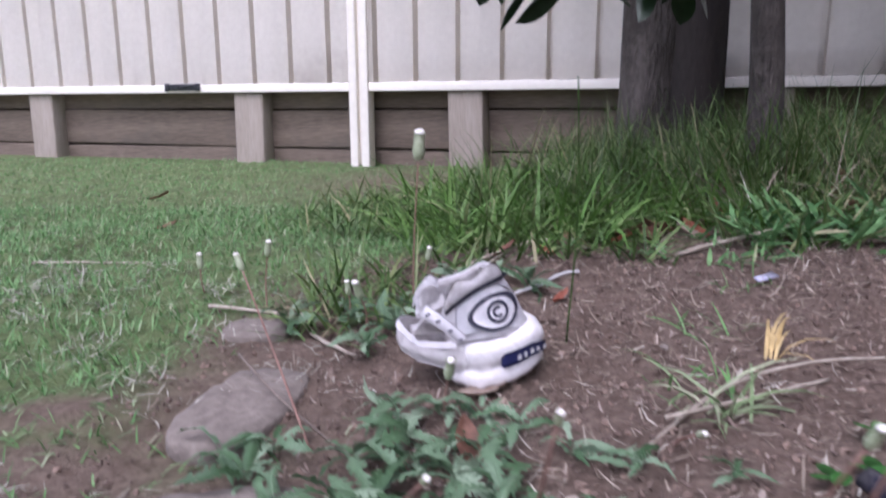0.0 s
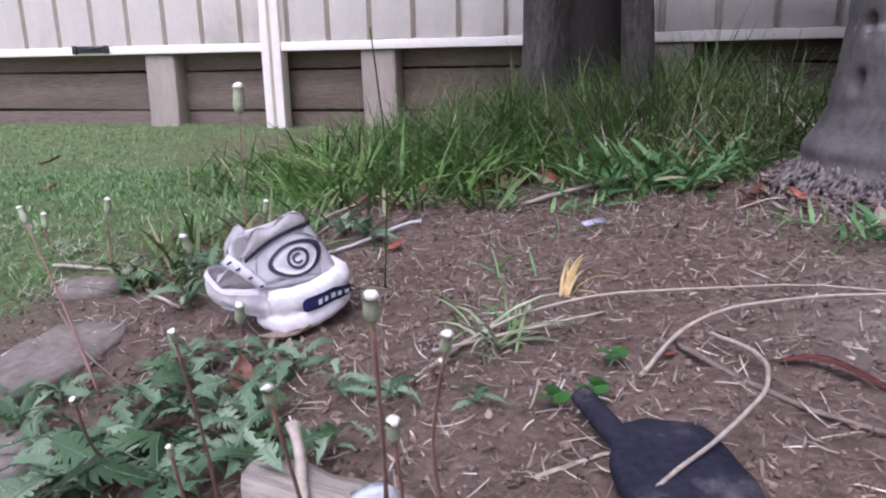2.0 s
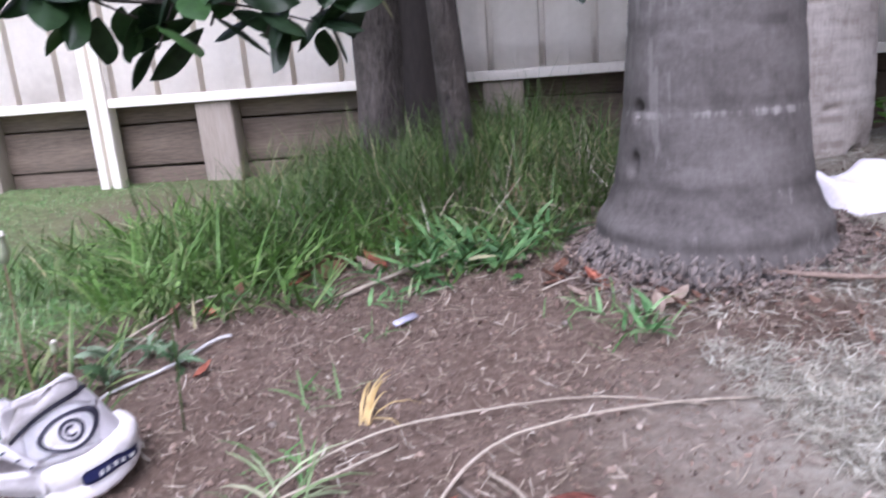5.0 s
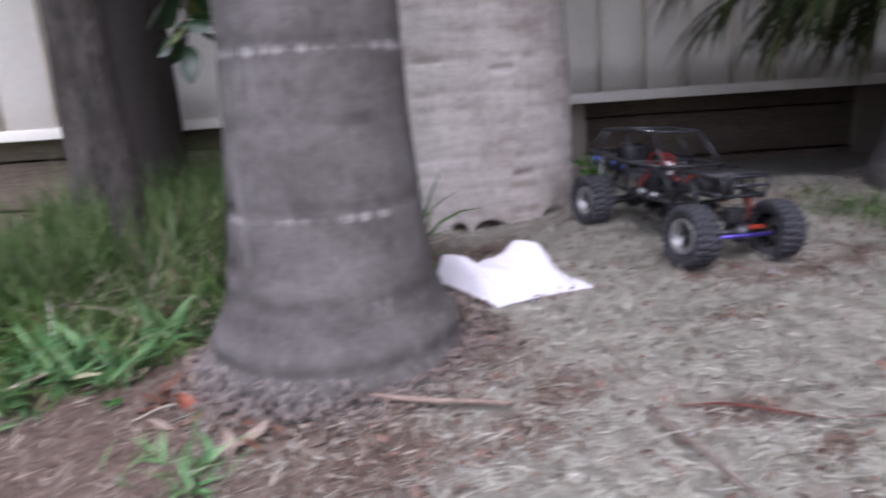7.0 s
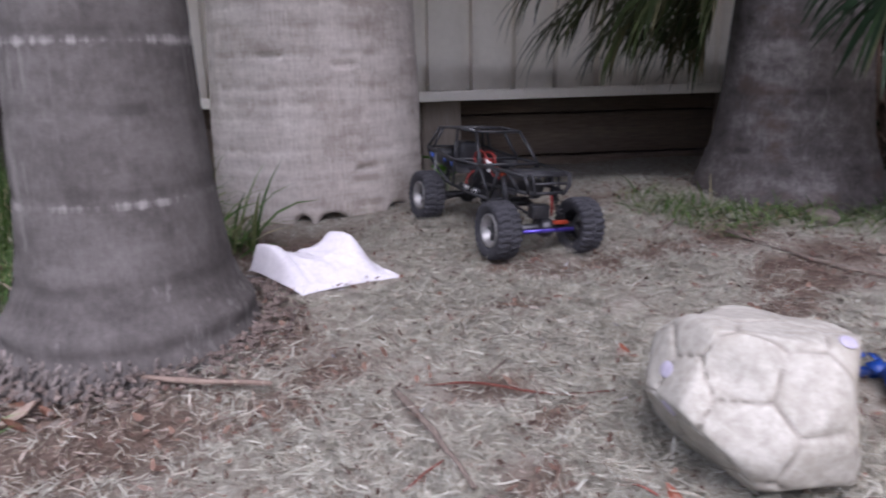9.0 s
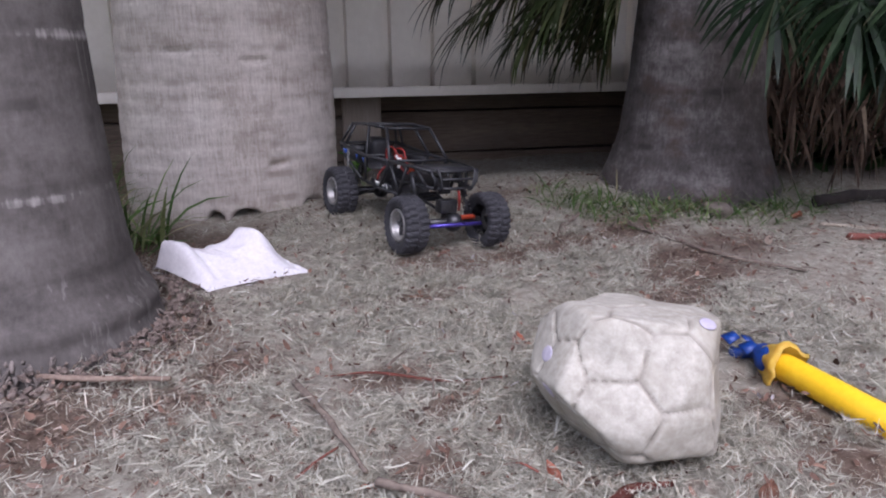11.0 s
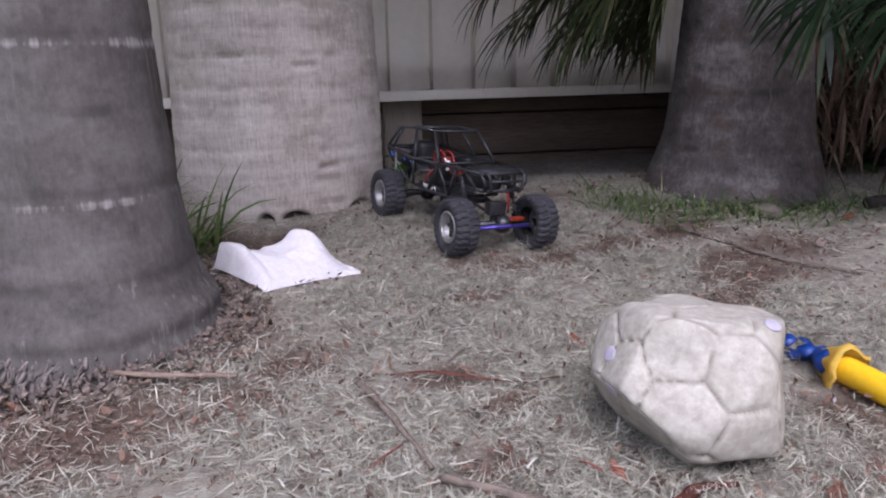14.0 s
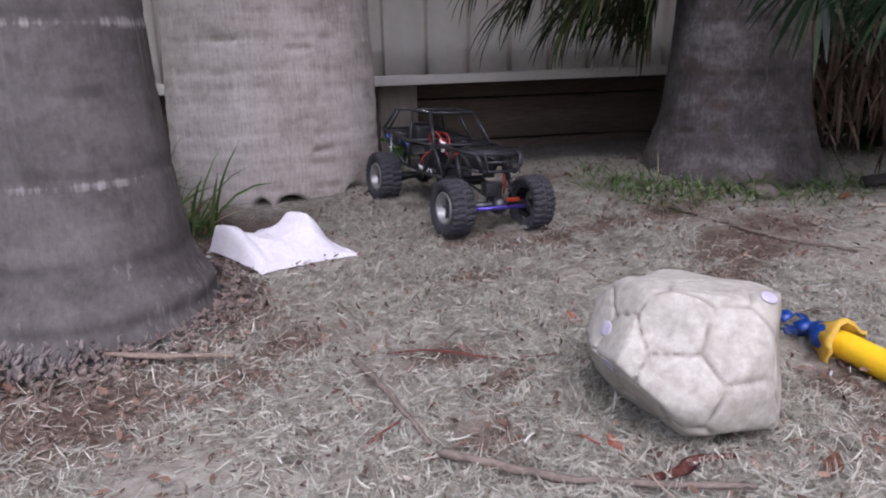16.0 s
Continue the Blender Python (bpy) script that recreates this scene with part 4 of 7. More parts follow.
def make_shoe(m):
    shoe = thing("sports_shoe", "old worn white sports shoe with navy trim and torn forefoot", "shoe", m)
    part("upper", sheet_of(upper_at, np.linspace(0, 1, 70), np.linspace(0, 1, 16), 0.003), WHITE_LEATHER, shoe, "scuffed white rear upper")
    def line_z(x):
        return 0.073 + 0.031 * math.sin(min(1.0, max(0.0, (x + 0.038) / 0.060)) * math.pi / 2)

    def pad(u, v):
        x = -0.037 + 0.062 * u
        low = line_z(x)
        return on_side(x, low + (upper_top(x, False) + 0.001 - low) * v, 0.0016 + 0.003 * math.sin(math.pi * v))

    part("collar", sheet_of(pad, np.linspace(0, 1, 40), np.linspace(0, 1, 8), 0.003), GREY_MESH, shoe, "padded pale grey cloth collar")
    part("trim", sheet_of(lambda u, v: on_side(-0.036 + 0.066 * u, line_z(-0.036 + 0.066 * u) + 0.0038 * (v - 0.5), 0.0040), np.linspace(0, 1, 40), np.linspace(0, 1, 3), 0.0012), INK, shoe, "dark line along the collar")
    part("lining", sheet_of(lambda q, k: upper_at(q, k, -0.006) - Vector((0.004, 0, 0)), np.linspace(0.06, 0.97, 50), np.linspace(0.05, 0.95, 8), 0.003), GREY_MESH, shoe, "worn grey lining")
    part("side_overlay", sheet_of(lambda u, v: on_side(-0.026 + 0.064 * u, 0.052 + 0.004 * u + v * (0.032 + 0.012 * math.sin(math.pi * u)) - 0.003 * math.cos(5 * u), 0.0010), np.linspace(0, 1, 24), np.linspace(0, 1, 10), 0.0012), SILVER, shoe, "silvery side overlay")
    for rx, rz, inner, a0, a1, point, mat, name in ((0.0225, 0.0150, 0.0, 0, TAU, 0.10, WHITE_LEATHER, "badge"), (0.0255, 0.0178, 0.82, 0, TAU, 0.12, INK, "ring"), (0.0112, 0.0108, 0.72, 0, TAU, 0.0, INK, "ring"), (0.0056, 0.0056, 0.55, 0.9, 5.6, 0.0, INK, "ring")):
        ob = part(name, ring_band(0.0140 + (0.0022 if rx < 0.02 else 0), 0.0745 + (0.0008 if rx < 0.02 else 0), rx, rz, 0.22, max(inner, 0.02), a0, a1, point), mat, shoe, "pale eye-shaped badge" if name == "badge" else "dark printed ring")
        if name == "ring":
            ob.location.y = -0.0010
    bm = bmesh.new()
    rings = []
    for f, grow in ((0.0, -0.012), (0.0, -0.002), (0.12, 0.002), (0.36, 0.001), (0.44, -0.002), (0.52, 0.001), (0.80, 0.002), (0.96, 0.0), (1.0, -0.005), (0.98, -0.014)):
        row = []
        for i in range(110):
            a = TAU * i / 110
            c = math.cos(a)
            x = 0.018 + (0.048 + grow) * (abs(c) ** 0.75) * (1 if c > 0 else -1)
            y = MID_Y + (0.041 + grow) * (abs(math.sin(a)) ** 0.6) * (1 if math.sin(a) > 0 else -1)
            low = float(np.interp(x, (-0.03, 0.0, 0.034, 0.0675), (0.001, -0.005, 0.005, 0.022)))
            high = float(np.interp(x, (-0.03, 0.011, 0.05, 0.066), (0.043, 0.046, 0.059, 0.053)))
            chip = 0.0035 * max(0.0, noise.noise(Vector((x * 60, y * 60, f * 4)))) if f < 0.5 and x < 0.02 else 0.0
            row.append(bm.verts.new((x, y + chip * (1 if y < MID_Y else -1), low + (high - low) * f + chip + 0.0012 * noise.noise(Vector((x * 90, y * 90, f * 9))))))
        rings.append(row)
    for p, q in zip(rings, rings[1:]):
        for i in range(110):
            bm.faces.new((p[i], p[(i + 1) % 110], q[(i + 1) % 110], q[i]))
    bm.faces.new(rings[0][::-1])
    bm.faces.new(rings[-1])
    sole = part("midsole", bm, WHITE_FOAM, shoe, "thick chipped white foam heel sole")

    def heel_wall(x, f, off):
        c = min(1.0, max(-1.0, (x - 0.018) / 0.050))
        s = math.sqrt(max(0.0, 1 - abs(c) ** (2 / 0.75)))
        low, high = float(np.interp(x, (-0.03, 0.0, 0.034, 0.0675), (0.001, -0.005, 0.005, 0.022))), float(np.interp(x, (-0.03, 0.011, 0.05, 0.066), (0.043, 0.046, 0.059, 0.053)))
        return Vector((x + off * max(0.0, c) ** 3, MID_Y - 0.0445 * s ** 0.6 - off, low + (high - low) * f))

    part("stripe", sheet_of(lambda u, v: heel_wall(0.018 + 0.0485 * u, 0.56 - 0.04 * u + (v - 0.5) * 0.30 * min(1.0, 0.6 + 5 * u), 0.0012), np.linspace(0, 1, 26), np.linspace(0, 1, 4), 0.0016), NAVY, sole, "navy heel stripe")
    for k in range(5):
        x0 = 0.034 + 0.0062 * k
        part("mark", sheet_of(lambda u, v: heel_wall(x0 + (0.0038 - 0.0006 * (k % 2)) * u, 0.49 + 0.11 * v, 0.0044), (0, 1), (0, 1), 0.001), STICKER, sole, "", False)

    def foot_wall(q, v, off=0.0):
        p = foot_line(q)
        low = float(np.interp(p.x, (-0.078, -0.05, -0.022), (0.030, 0.022, 0.016)))
        high = float(np.interp(p.x, (-0.082, -0.060, -0.042, -0.022), (0.054, 0.042, 0.044, 0.042))) + 0.012 * q
        out = (p - Vector((-0.03, MID_Y, 0))).normalized()
        return Vector((p.x, p.y, low + (high - low) * v)) + out * (off + 0.004 * math.sin(math.pi * v)) + 0.0018 * noise.noise_vector(Vector((q * 14, v * 3, 2)))

    part("forefoot_wall", sheet_of(foot_wall, np.linspace(0, 1, 60), np.linspace(0, 1, 9), 0.006), WHITE_FOAM, shoe, "bare white sole wall of the torn forefoot")
    part("rim", sheet_of(lambda q, v: foot_wall(q, 0.86 + 0.22 * v, 0.0022), np.linspace(0.03, 0.97, 56), np.linspace(0, 1, 4), 0.004), WHITE_LEATHER, shoe, "torn white leather edge")
    part("insole", sheet_of(lambda u, v: foot_line(u).lerp(Vector((-0.022, MID_Y, 0)), v) + Vector((0, 0, 0.020 + 0.016 * (1 - v) + 0.002 * noise.noise(Vector((u * 9, v * 9, 4))))), np.linspace(0.02, 0.98, 30), np.linspace(0.06, 0.98, 10), 0.004), GREY_MESH, shoe, "dirty grey insole")

    def stay(u, v):
        c = Vector((-0.058, 0.016, 0.076)).lerp(Vector((-0.018, -0.0015, 0.048)), u) + Vector((0, -0.006, 0.003)) * math.sin(math.pi * u)
        return c + Vector((0.0075, -0.001, 0.0085)) * (v - 0.5) * (1.3 - 0.4 * u) + Vector((0, -0.0025, 0)) * math.sin(math.pi * v)

    part("eyestay", sheet_of(stay, np.linspace(0, 1, 28), np.linspace(0, 1, 7), 0.0035), WHITE_LEATHER, shoe, "loose white lace band")
    for u in (0.14, 0.37, 0.66, 0.92):
        bm = bmesh.new()
        tube(bm, [stay(u, 0.30) - Vector((0, 0.0008, 0)), stay(u + 0.03, 0.62) - Vector((0, 0.0008, 0))], 0.0012, 6)
        part("eyelet", bm, INK, shoe, "dark lace slot")
    part("far_stay", sheet_of(lambda u, v: Vector((-0.064 + 0.026 * u, 0.060 - 0.012 * u, 0.070 + 0.026 * math.sin(2.2 * u) + 0.011 * (v - 0.5))) + 0.002 * noise.noise_vector(Vector((u * 6, v * 3, 7))), np.linspace(0, 1, 20), np.linspace(0, 1, 5), 0.004), WHITE_LEATHER, shoe, "far lace band")
    part("tongue", sheet_of(lambda u, v: Vector((-0.070 + 0.040 * u, 0.020 + 0.036 * v, 0.046 + 0.030 * u + 0.006 * math.sin(5 * v + 3 * u))) + 0.004 * noise.noise_vector(Vector((u * 5, v * 4, 3))), np.linspace(0, 1, 14), np.linspace(0, 1, 14), 0.004), GREY_MESH, shoe, "frayed crumpled grey tongue")
    return shoe


make_shoe(pose(0.039, 0.700, -0.024, 0, 0, 6) @ Matrix.Diagonal((1.04, 1.04, 1.06, 1)))


# ---- the flat ball ----
LILAC = surf("lilac_print", (0.36, 0.33, 0.42), (0.48, 0.45, 0.53), 20, 0.6, 0.1, 120)


def dirty_seams(m):
    """Dirt that has settled in the sunken seams."""
    nt, bsdf = m.node_tree, m.node_tree.nodes["Principled BSDF"]
    before = bsdf.inputs["Base Color"].links[0].from_socket
    at, mix = nt.nodes.new("ShaderNodeAttribute"), nt.nodes.new("ShaderNodeMix")
    at.attribute_name, mix.data_type = "seam", "RGBA"
    nt.links.new(at.outputs["Fac"], mix.inputs[0])
    nt.links.new(before, mix.inputs[6])
    mix.inputs[7].default_value = (0.20, 0.178, 0.15, 1)
    nt.links.new(mix.outputs[2], bsdf.inputs["Base Color"])


dirty_seams(BALL_HIDE)


def make_ball(centre):
    ball = thing("football", "deflated dirty off-white leather football lying on clippings", "ball", Matrix.Translation(centre))
    g = (1 + math.sqrt(5)) / 2
    corners = [Vector(c).normalized() for p in (-1, 1) for q in (-g, g) for c in ((0, p, q), (p, q, 0), (q, 0, p))]
    triples = [t for t in itertools.combinations(corners, 3) if all(u.dot(v) > 0.4 for u, v in itertools.combinations(t, 2))]
    seeds = corners + [(t[0] + t[1] + t[2]).normalized() for t in triples]
    weight = [0.93] * len(corners) + [1.0] * len(triples)
    turn = Matrix(((0.9464, 0.1967, 0.2563), (-0.3218, 0.6433, 0.6947), (-0.0282, -0.7399, 0.6721)))
    seeds = np.array([turn @ s for s in seeds])
    big = bmesh.new()
    bmesh.ops.create_icosphere(big, subdivisions=6, radius=1)
    co = np.array([v.co for v in big.verts])
    dots = co @ seeds.T
    lengths = np.arccos(np.clip(dots, -1, 1)) / np.array(weight)
    order = np.sort(lengths, 1)
    gap = order[:, 1] - order[:, 0]
    owner = np.argmin(lengths, 1)
    r = 0.113 * (1 + 0.02 * np.clip(gap / 0.25, 0, 1))
    seam = np.exp(-(gap / 0.024) ** 2)
    size = 0.110
    pts = co * (r[:, None] / 0.113 * size)
    side, up, out = np.array((0.575, -0.818, 0.0)), np.array((0.337, 0.236, 0.911)), np.array((-0.746, -0.524, 0.411))
    for p, q, w, grow, wide in ((0.76, -0.62, 0.2, 0.08, 0.50), (0.72, 0.64, 0.2, 0.07, 0.45)):
        n = (p * side + q * up + w * out) / math.sqrt(p * p + q * q + w * w)
        pts *= 1 + grow * np.exp(-(np.arccos(np.clip(co @ n, -1, 1)) / wide) ** 2)[:, None]
    for p, q, w, d, squash in ((-1, 0, 0.1, 0.87, 0.15), (0.04, 1, 0.25, 0.70, 0.08), (1, 0.03, 0.1, 0.85, 0.12), (0.20, -1, 0.0, 0.725, 0.10), (-0.61, -0.79, 0.2, 0.62, 0.12), (-0.5, 0.85, 0.0, 0.86, 0.15),
                               (0.0, 0.1, 1, 0.84, 0.25), (-0.75, 0.3, 0.6, 0.84, 0.2), (0.5, 0.55, 0.65, 0.97, 0.2), (0.55, -0.5, 0.65, 0.99, 0.2), (0, 0, -1, 0.8, 0.2)):
        n = p * side + q * up + w * out
        n = n / np.linalg.norm(n)
        over = np.logaddexp(0, (pts @ n - d * size) / 0.0022) * 0.0022
        pts = pts - np.outer(over * (1 - squash), n)
    dent = np.exp(-(((pts @ side) / size + 0.22) / 0.22) ** 2 - (((pts @ up) / size - 0.16) / 0.20) ** 2) * (pts @ out > 0)
    pts = pts - np.outer(0.009 * dent, out)
    pts -= co * (0.0035 * seam)[:, None]
    pts += 0.004 * np.array([noise.noise_vector(Vector(p) * 16) for p in pts])
    for v, p in zip(big.verts, pts):
        v.co = p
    big.verts.ensure_lookup_table()
    faces = [[v.index for v in f.verts] for f in big.faces]
    big.free()
    home = [int(np.bincount(owner[f], minlength=len(seeds)).argmax()) for f in faces]
    for s in range(len(seeds)):
        mine = [f for f, h in zip(faces, home) if h == s]
        used = sorted({i for f in mine for i in f})
        at = {i: k for k, i in enumerate(used)}
        me = bpy.data.meshes.new("panel")
        me.from_pydata([tuple(pts[i]) for i in used], [], [[at[i] for i in f] for f in mine])
        me.polygons.foreach_set("use_smooth", np.ones(len(mine), bool))
        me.attributes.new("seam", "FLOAT", "POINT").data.foreach_set("value", seam[used].astype(np.float32))
        me.materials.append(BALL_HIDE)
        ob = new("panel", me)
        ob.parent = ball
    for d in [p * side + q * up + w * out for p, q, w in ((0.66, 0.58, 0.46), (-0.80, 0.18, 0.58), (-0.72, -0.32, 0.60))]:
        i = int(np.argmax(co @ (np.array(d) / np.linalg.norm(d))))
        p = Vector(pts[i])
        close = pts[np.argsort(np.linalg.norm(pts - pts[i], axis=1))[:60]]
        n = Vector(np.linalg.svd(close - close.mean(0))[2][2])
        n = n if n.dot(Vector(co[i])) > 0 else -n
        bm = bmesh.new()
        bmesh.ops.create_uvsphere(bm, u_segments=14, v_segments=8, radius=0.0105, matrix=Matrix.Translation(p + n * 0.0005) @ n.to_track_quat("Z", "Y").to_matrix().to_4x4() @ Matrix.Diagonal((1, 0.8, 0.09, 1)))
        part("printed_spot", bm, LILAC, ball, "peeling lilac printed spot")
    return ball


make_ball((1.384, 0.266, 0.122))


# ---- the white cloth bag ----
def make_bag():
    """A stuffed cloth bag: a flat front sheet that leans back, a knob at one end and a puffed corner behind."""
    bag = thing("cloth_bag", "crumpled white cloth bag lying on the ground", "bag", pose(1.245, 0.905, gz(1.245, 0.905) + 0.003, 0, 0, -3))
    n = 56
    for top in (1, 0):
        bm = bmesh.new()
        rows = []
        for j in range(n + 1):
            row = []
            for i in range(n + 1):
                u, v = i / n, j / n
                x0 = -0.080 + 0.176 * u - 0.050 * (1 - u) ** 2 * v - 0.034 * u * v
                y0 = 0.145 * v * (1 - 0.30 * u ** 3) + 0.010 * math.sin(3 * u) * (1 - v)
                body = 0.042 * float(sstep(-0.1, 0.45, v)) * (1 - 0.80 * float(sstep(0.70, 1.0, u)))
                knob = 0.016 * float(sstep(0.0, 0.7, math.exp(-((u - 0.07) / 0.13) ** 2 - ((v - 0.78) / 0.26) ** 2)))
                puff = 0.027 * float(sstep(0.0, 0.8, math.exp(-((u - 0.76) / 0.19) ** 2 - ((v - 0.74) / 0.26) ** 2)))
                dip = -0.004 * math.exp(-((u - 0.30) / 0.10) ** 2 - ((v - 0.78) / 0.16) ** 2)
                crease = -0.009 * math.exp(-((u - 0.14 - 0.05 * v) / 0.022) ** 2) * v - 0.006 * math.exp(-((u - 0.48 + 0.15 * v) / 0.03) ** 2) * v
                fold = 0.005 * noise.noise(Vector((u * 4, v * 4, 3))) + 0.0025 * noise.noise(Vector((u * 12, v * 11, 8)))
                edge = float(sstep(0, 0.12, 1 - v)) * float(sstep(-0.02, 0.07, u))
                h = (0.003 + (body + knob + puff + dip + crease + fold) * edge) * float(sstep(-0.02, 0.05, v)) if top else -0.004
                lift = 0.010 * v * math.exp(-(u / 0.12) ** 2)
                row.append(bm.verts.new((x0, y0 + 0.004 * noise.noise(Vector((u * 6, v * 5, 1))), h + lift)))
            rows.append(row)
        for p, q in zip(rows, rows[1:]):
            for i in range(n):
                bm.faces.new((p[i], p[i + 1], q[i + 1], q[i]) if top else (p[i], q[i], q[i + 1], p[i + 1]))
        part("top_sheet" if top else "bottom_sheet", bm, WHITE_CLOTH, bag)


make_bag()


# ---- the toy bat ----
def make_bat():
    a, b = Vector((1.655, 0.232, gz(1.655, 0.232) + 0.020)), Vector((1.514, -0.169, gz(1.514, -0.169) + 0.020))
    d = (b - a).normalized()
    bat = thing("toy_wand", "yellow plastic toy tube with torn collar and crumpled blue end", "toy", Matrix.Translation(a))
    bm = bmesh.new()
    tube(bm, [Vector((0, 0, 0)), d * 0.01, d * (b - a).length], [0.0165, 0.0175, 0.0175], 24)
    part("tube", bm, YELLOW, bat, "yellow plastic tube")
    side = d.cross(Vector((0, 0, 1))).normalized()
    up = side.cross(d)
    bm = bmesh.new()
    rows = []
    for t, r in ((-0.026, 0.012), (-0.016, 0.018), (-0.004, 0.022), (0.004, 0.028), (0.012, 0.031), (0.015, 0.026)):
        rows.append([bm.verts.new(d * (t + 0.006 * math.sin(3 * k * TAU / 24 + 1)) + (r * (1 + 0.16 * math.sin(5 * k * TAU / 24))) * (math.cos(k * TAU / 24) * side + math.sin(k * TAU / 24) * up)) for k in range(24)])
    for p, q in zip(rows, rows[1:]):
        for k in range(24):
            bm.faces.new((p[k], p[(k + 1) % 24], q[(k + 1) % 24], q[k]))
    bmesh.ops.solidify(bm, geom=bm.faces[:], thickness=0.002)
    part("collar", bm, COLLAR, bat, "torn flared yellow collar")
    bm = bmesh.new()
    pts, rr = [], []
    for k in range(15):
        t = k / 14
        pts.append(-d * (0.010 + 0.075 * t) + side * 0.007 * math.sin(9 * t) + up * (0.006 * math.sin(6 * t) - 0.008 * t))
        rr.append((0.016 - 0.011 * t) * (1 + 0.25 * math.sin(17 * t)))
    tube(bm, pts, rr, 12, 0.8)
    for v in bm.verts:
        v.co += 0.003 * noise.noise_vector(v.co * 90)
    end = part("blue_end", bm, BLUE, bat, "crumpled blue plastic end")
    for k, (t, s) in enumerate(((0.03, 1), (0.05, -1), (0.065, 1))):
        bm = bmesh.new()
        p = -d * (0.01 + t)
        quad_plate(bm, [p + up * 0.008, p + up * 0.012 - d * 0.014, p + side * s * 0.018 + up * 0.006 - d * 0.018, p + side * s * 0.016], 0.002)
        part("flap", bm, BLUE, end)


make_bat()


# ---- plants and litter ----
def surface_z(x, y):
    """Height of the ground with its small bumps."""
    p = Vector((float(x), float(y), 0))
    return gz(x, y) + 0.010 * noise.fractal(p * 4.5, 0.8, 2.1, 3) + 0.005 * noise.fractal(p * 26, 0.7, 2.1, 2)


def ribbon_mesh(name, base, phi, lean, bend, length, width, profile, material, twist=None):
    """Many narrow blades in one mesh. base: N places; phi: the way they lean; lean, bend: radians from upright at the root, and added up to the tip."""
    n, seg = len(base), len(profile) - 1
    t = (np.arange(seg) + 0.5) / seg
    ang = lean[:, None] + bend[:, None] * t
    step = (length / seg)[:, None]
    out = np.concatenate([np.zeros((n, 1)), np.cumsum(np.sin(ang) * step, 1)], 1)
    up = np.concatenate([np.zeros((n, 1)), np.cumsum(np.cos(ang) * step, 1)], 1)
    way = np.stack([np.cos(phi), np.sin(phi)], 1)
    mid = np.empty((n, seg + 1, 3))
    mid[..., :2] = base[:, None, :2] + out[..., None] * way[:, None]
    mid[..., 2] = base[:, None, 2] + up
    tw = np.zeros(n) if twist is None else twist
    side = np.stack([-np.sin(phi) * np.cos(tw), np.cos(phi) * np.cos(tw), np.sin(tw)], 1)
    half = 0.5 * width[:, None, None] * np.asarray(profile)[None, :, None] * side[:, None]
    verts = np.stack([mid - half, mid + half], 2).reshape(-1, 3)
    k = (np.arange(n)[:, None] * (seg + 1) + np.arange(seg)) * 2
    faces = np.stack([k, k + 1, k + 3, k + 2], -1).reshape(-1, 4)
    me = bpy.data.meshes.new(name)
    me.vertices.add(len(verts))
    me.vertices.foreach_set("co", verts.ravel().astype(np.float32))
    me.loops.add(faces.size)
    me.loops.foreach_set("vertex_index", faces.ravel().astype(np.int32))
    me.polygons.add(len(faces))
    me.polygons.foreach_set("loop_start", np.arange(0, faces.size, 4, dtype=np.int32))
    me.polygons.foreach_set("use_smooth", np.ones(len(faces), bool))
    me.update(calc_edges=True)
    me.materials.append(material)
    return me


def folded_leaf(name, base, phi, lean, bend, length, width, fold, profile, material, twist=0.0):
    """One broad leaf with a rib: both halves rise from it by fold, and the whole arches by bend."""
    n = len(profile)
    verts, faces, p = [], [], Vector(base)
    way, side = Vector((math.cos(phi), math.sin(phi), 0)), Vector((-math.sin(phi) * math.cos(twist), math.cos(phi) * math.cos(twist), math.sin(twist)))
    for k in range(n):
        a = lean + bend * k / (n - 1)
        d = way * math.sin(a) + Vector((0, 0, math.cos(a)))
        up = side.cross(d)
        half = 0.5 * width * profile[k]
        for j in (-1.0, -0.5, 0.0, 0.5, 1.0):
            verts.append(p + side * half * j * math.cos(fold) + up * half * (math.sin(fold) * abs(j) - 0.25 * j * j * fold))
        p = p + d * (length / (n - 1))
    for k in range(n - 1):
        for j in range(4):
            i = k * 5 + j
            faces.append((i, i + 1, i + 6, i + 5))
    me = bpy.data.meshes.new(name)
    me.from_pydata([tuple(v) for v in verts], [], faces)
    me.polygons.foreach_set("use_smooth", np.ones(len(faces), bool))
    me.materials.append(material)
    return me


def scatter(n, x0, x1, y0, y1, share):
    """Random places in a rectangle, kept by share(x, y)."""
    x, y = rng.uniform(x0, x1, n), rng.uniform(y0, y1, n)
    keep = rng.uniform(0, 1, n) < share(x, y)
    x, y = x[keep], y[keep]
    return np.stack([x, y, np.array([surface_z(a, b) for a, b in zip(x, y)])], 1)


def stuff(name, me, label, category):
    return tagged(new(name, me), label, category, kind="stuff")


BLADE = (0.75, 1.0, 0.85, 0.55, 0.06)
SHORT = (0.9, 1.0, 0.1)


def clear_of(x, y):
    """0 inside the palms and the shoe's place."""
    out = np.ones_like(x)
    for cx, cy, r in ((0.925, 0.945, 0.15), (1.508, 1.63, 0.26), (2.56, 0.99, 0.2)):
        out *= np.hypot(x - cx, y - cy) > r
    return out * ((x * FN.x + y * FN.y) < 2.86)


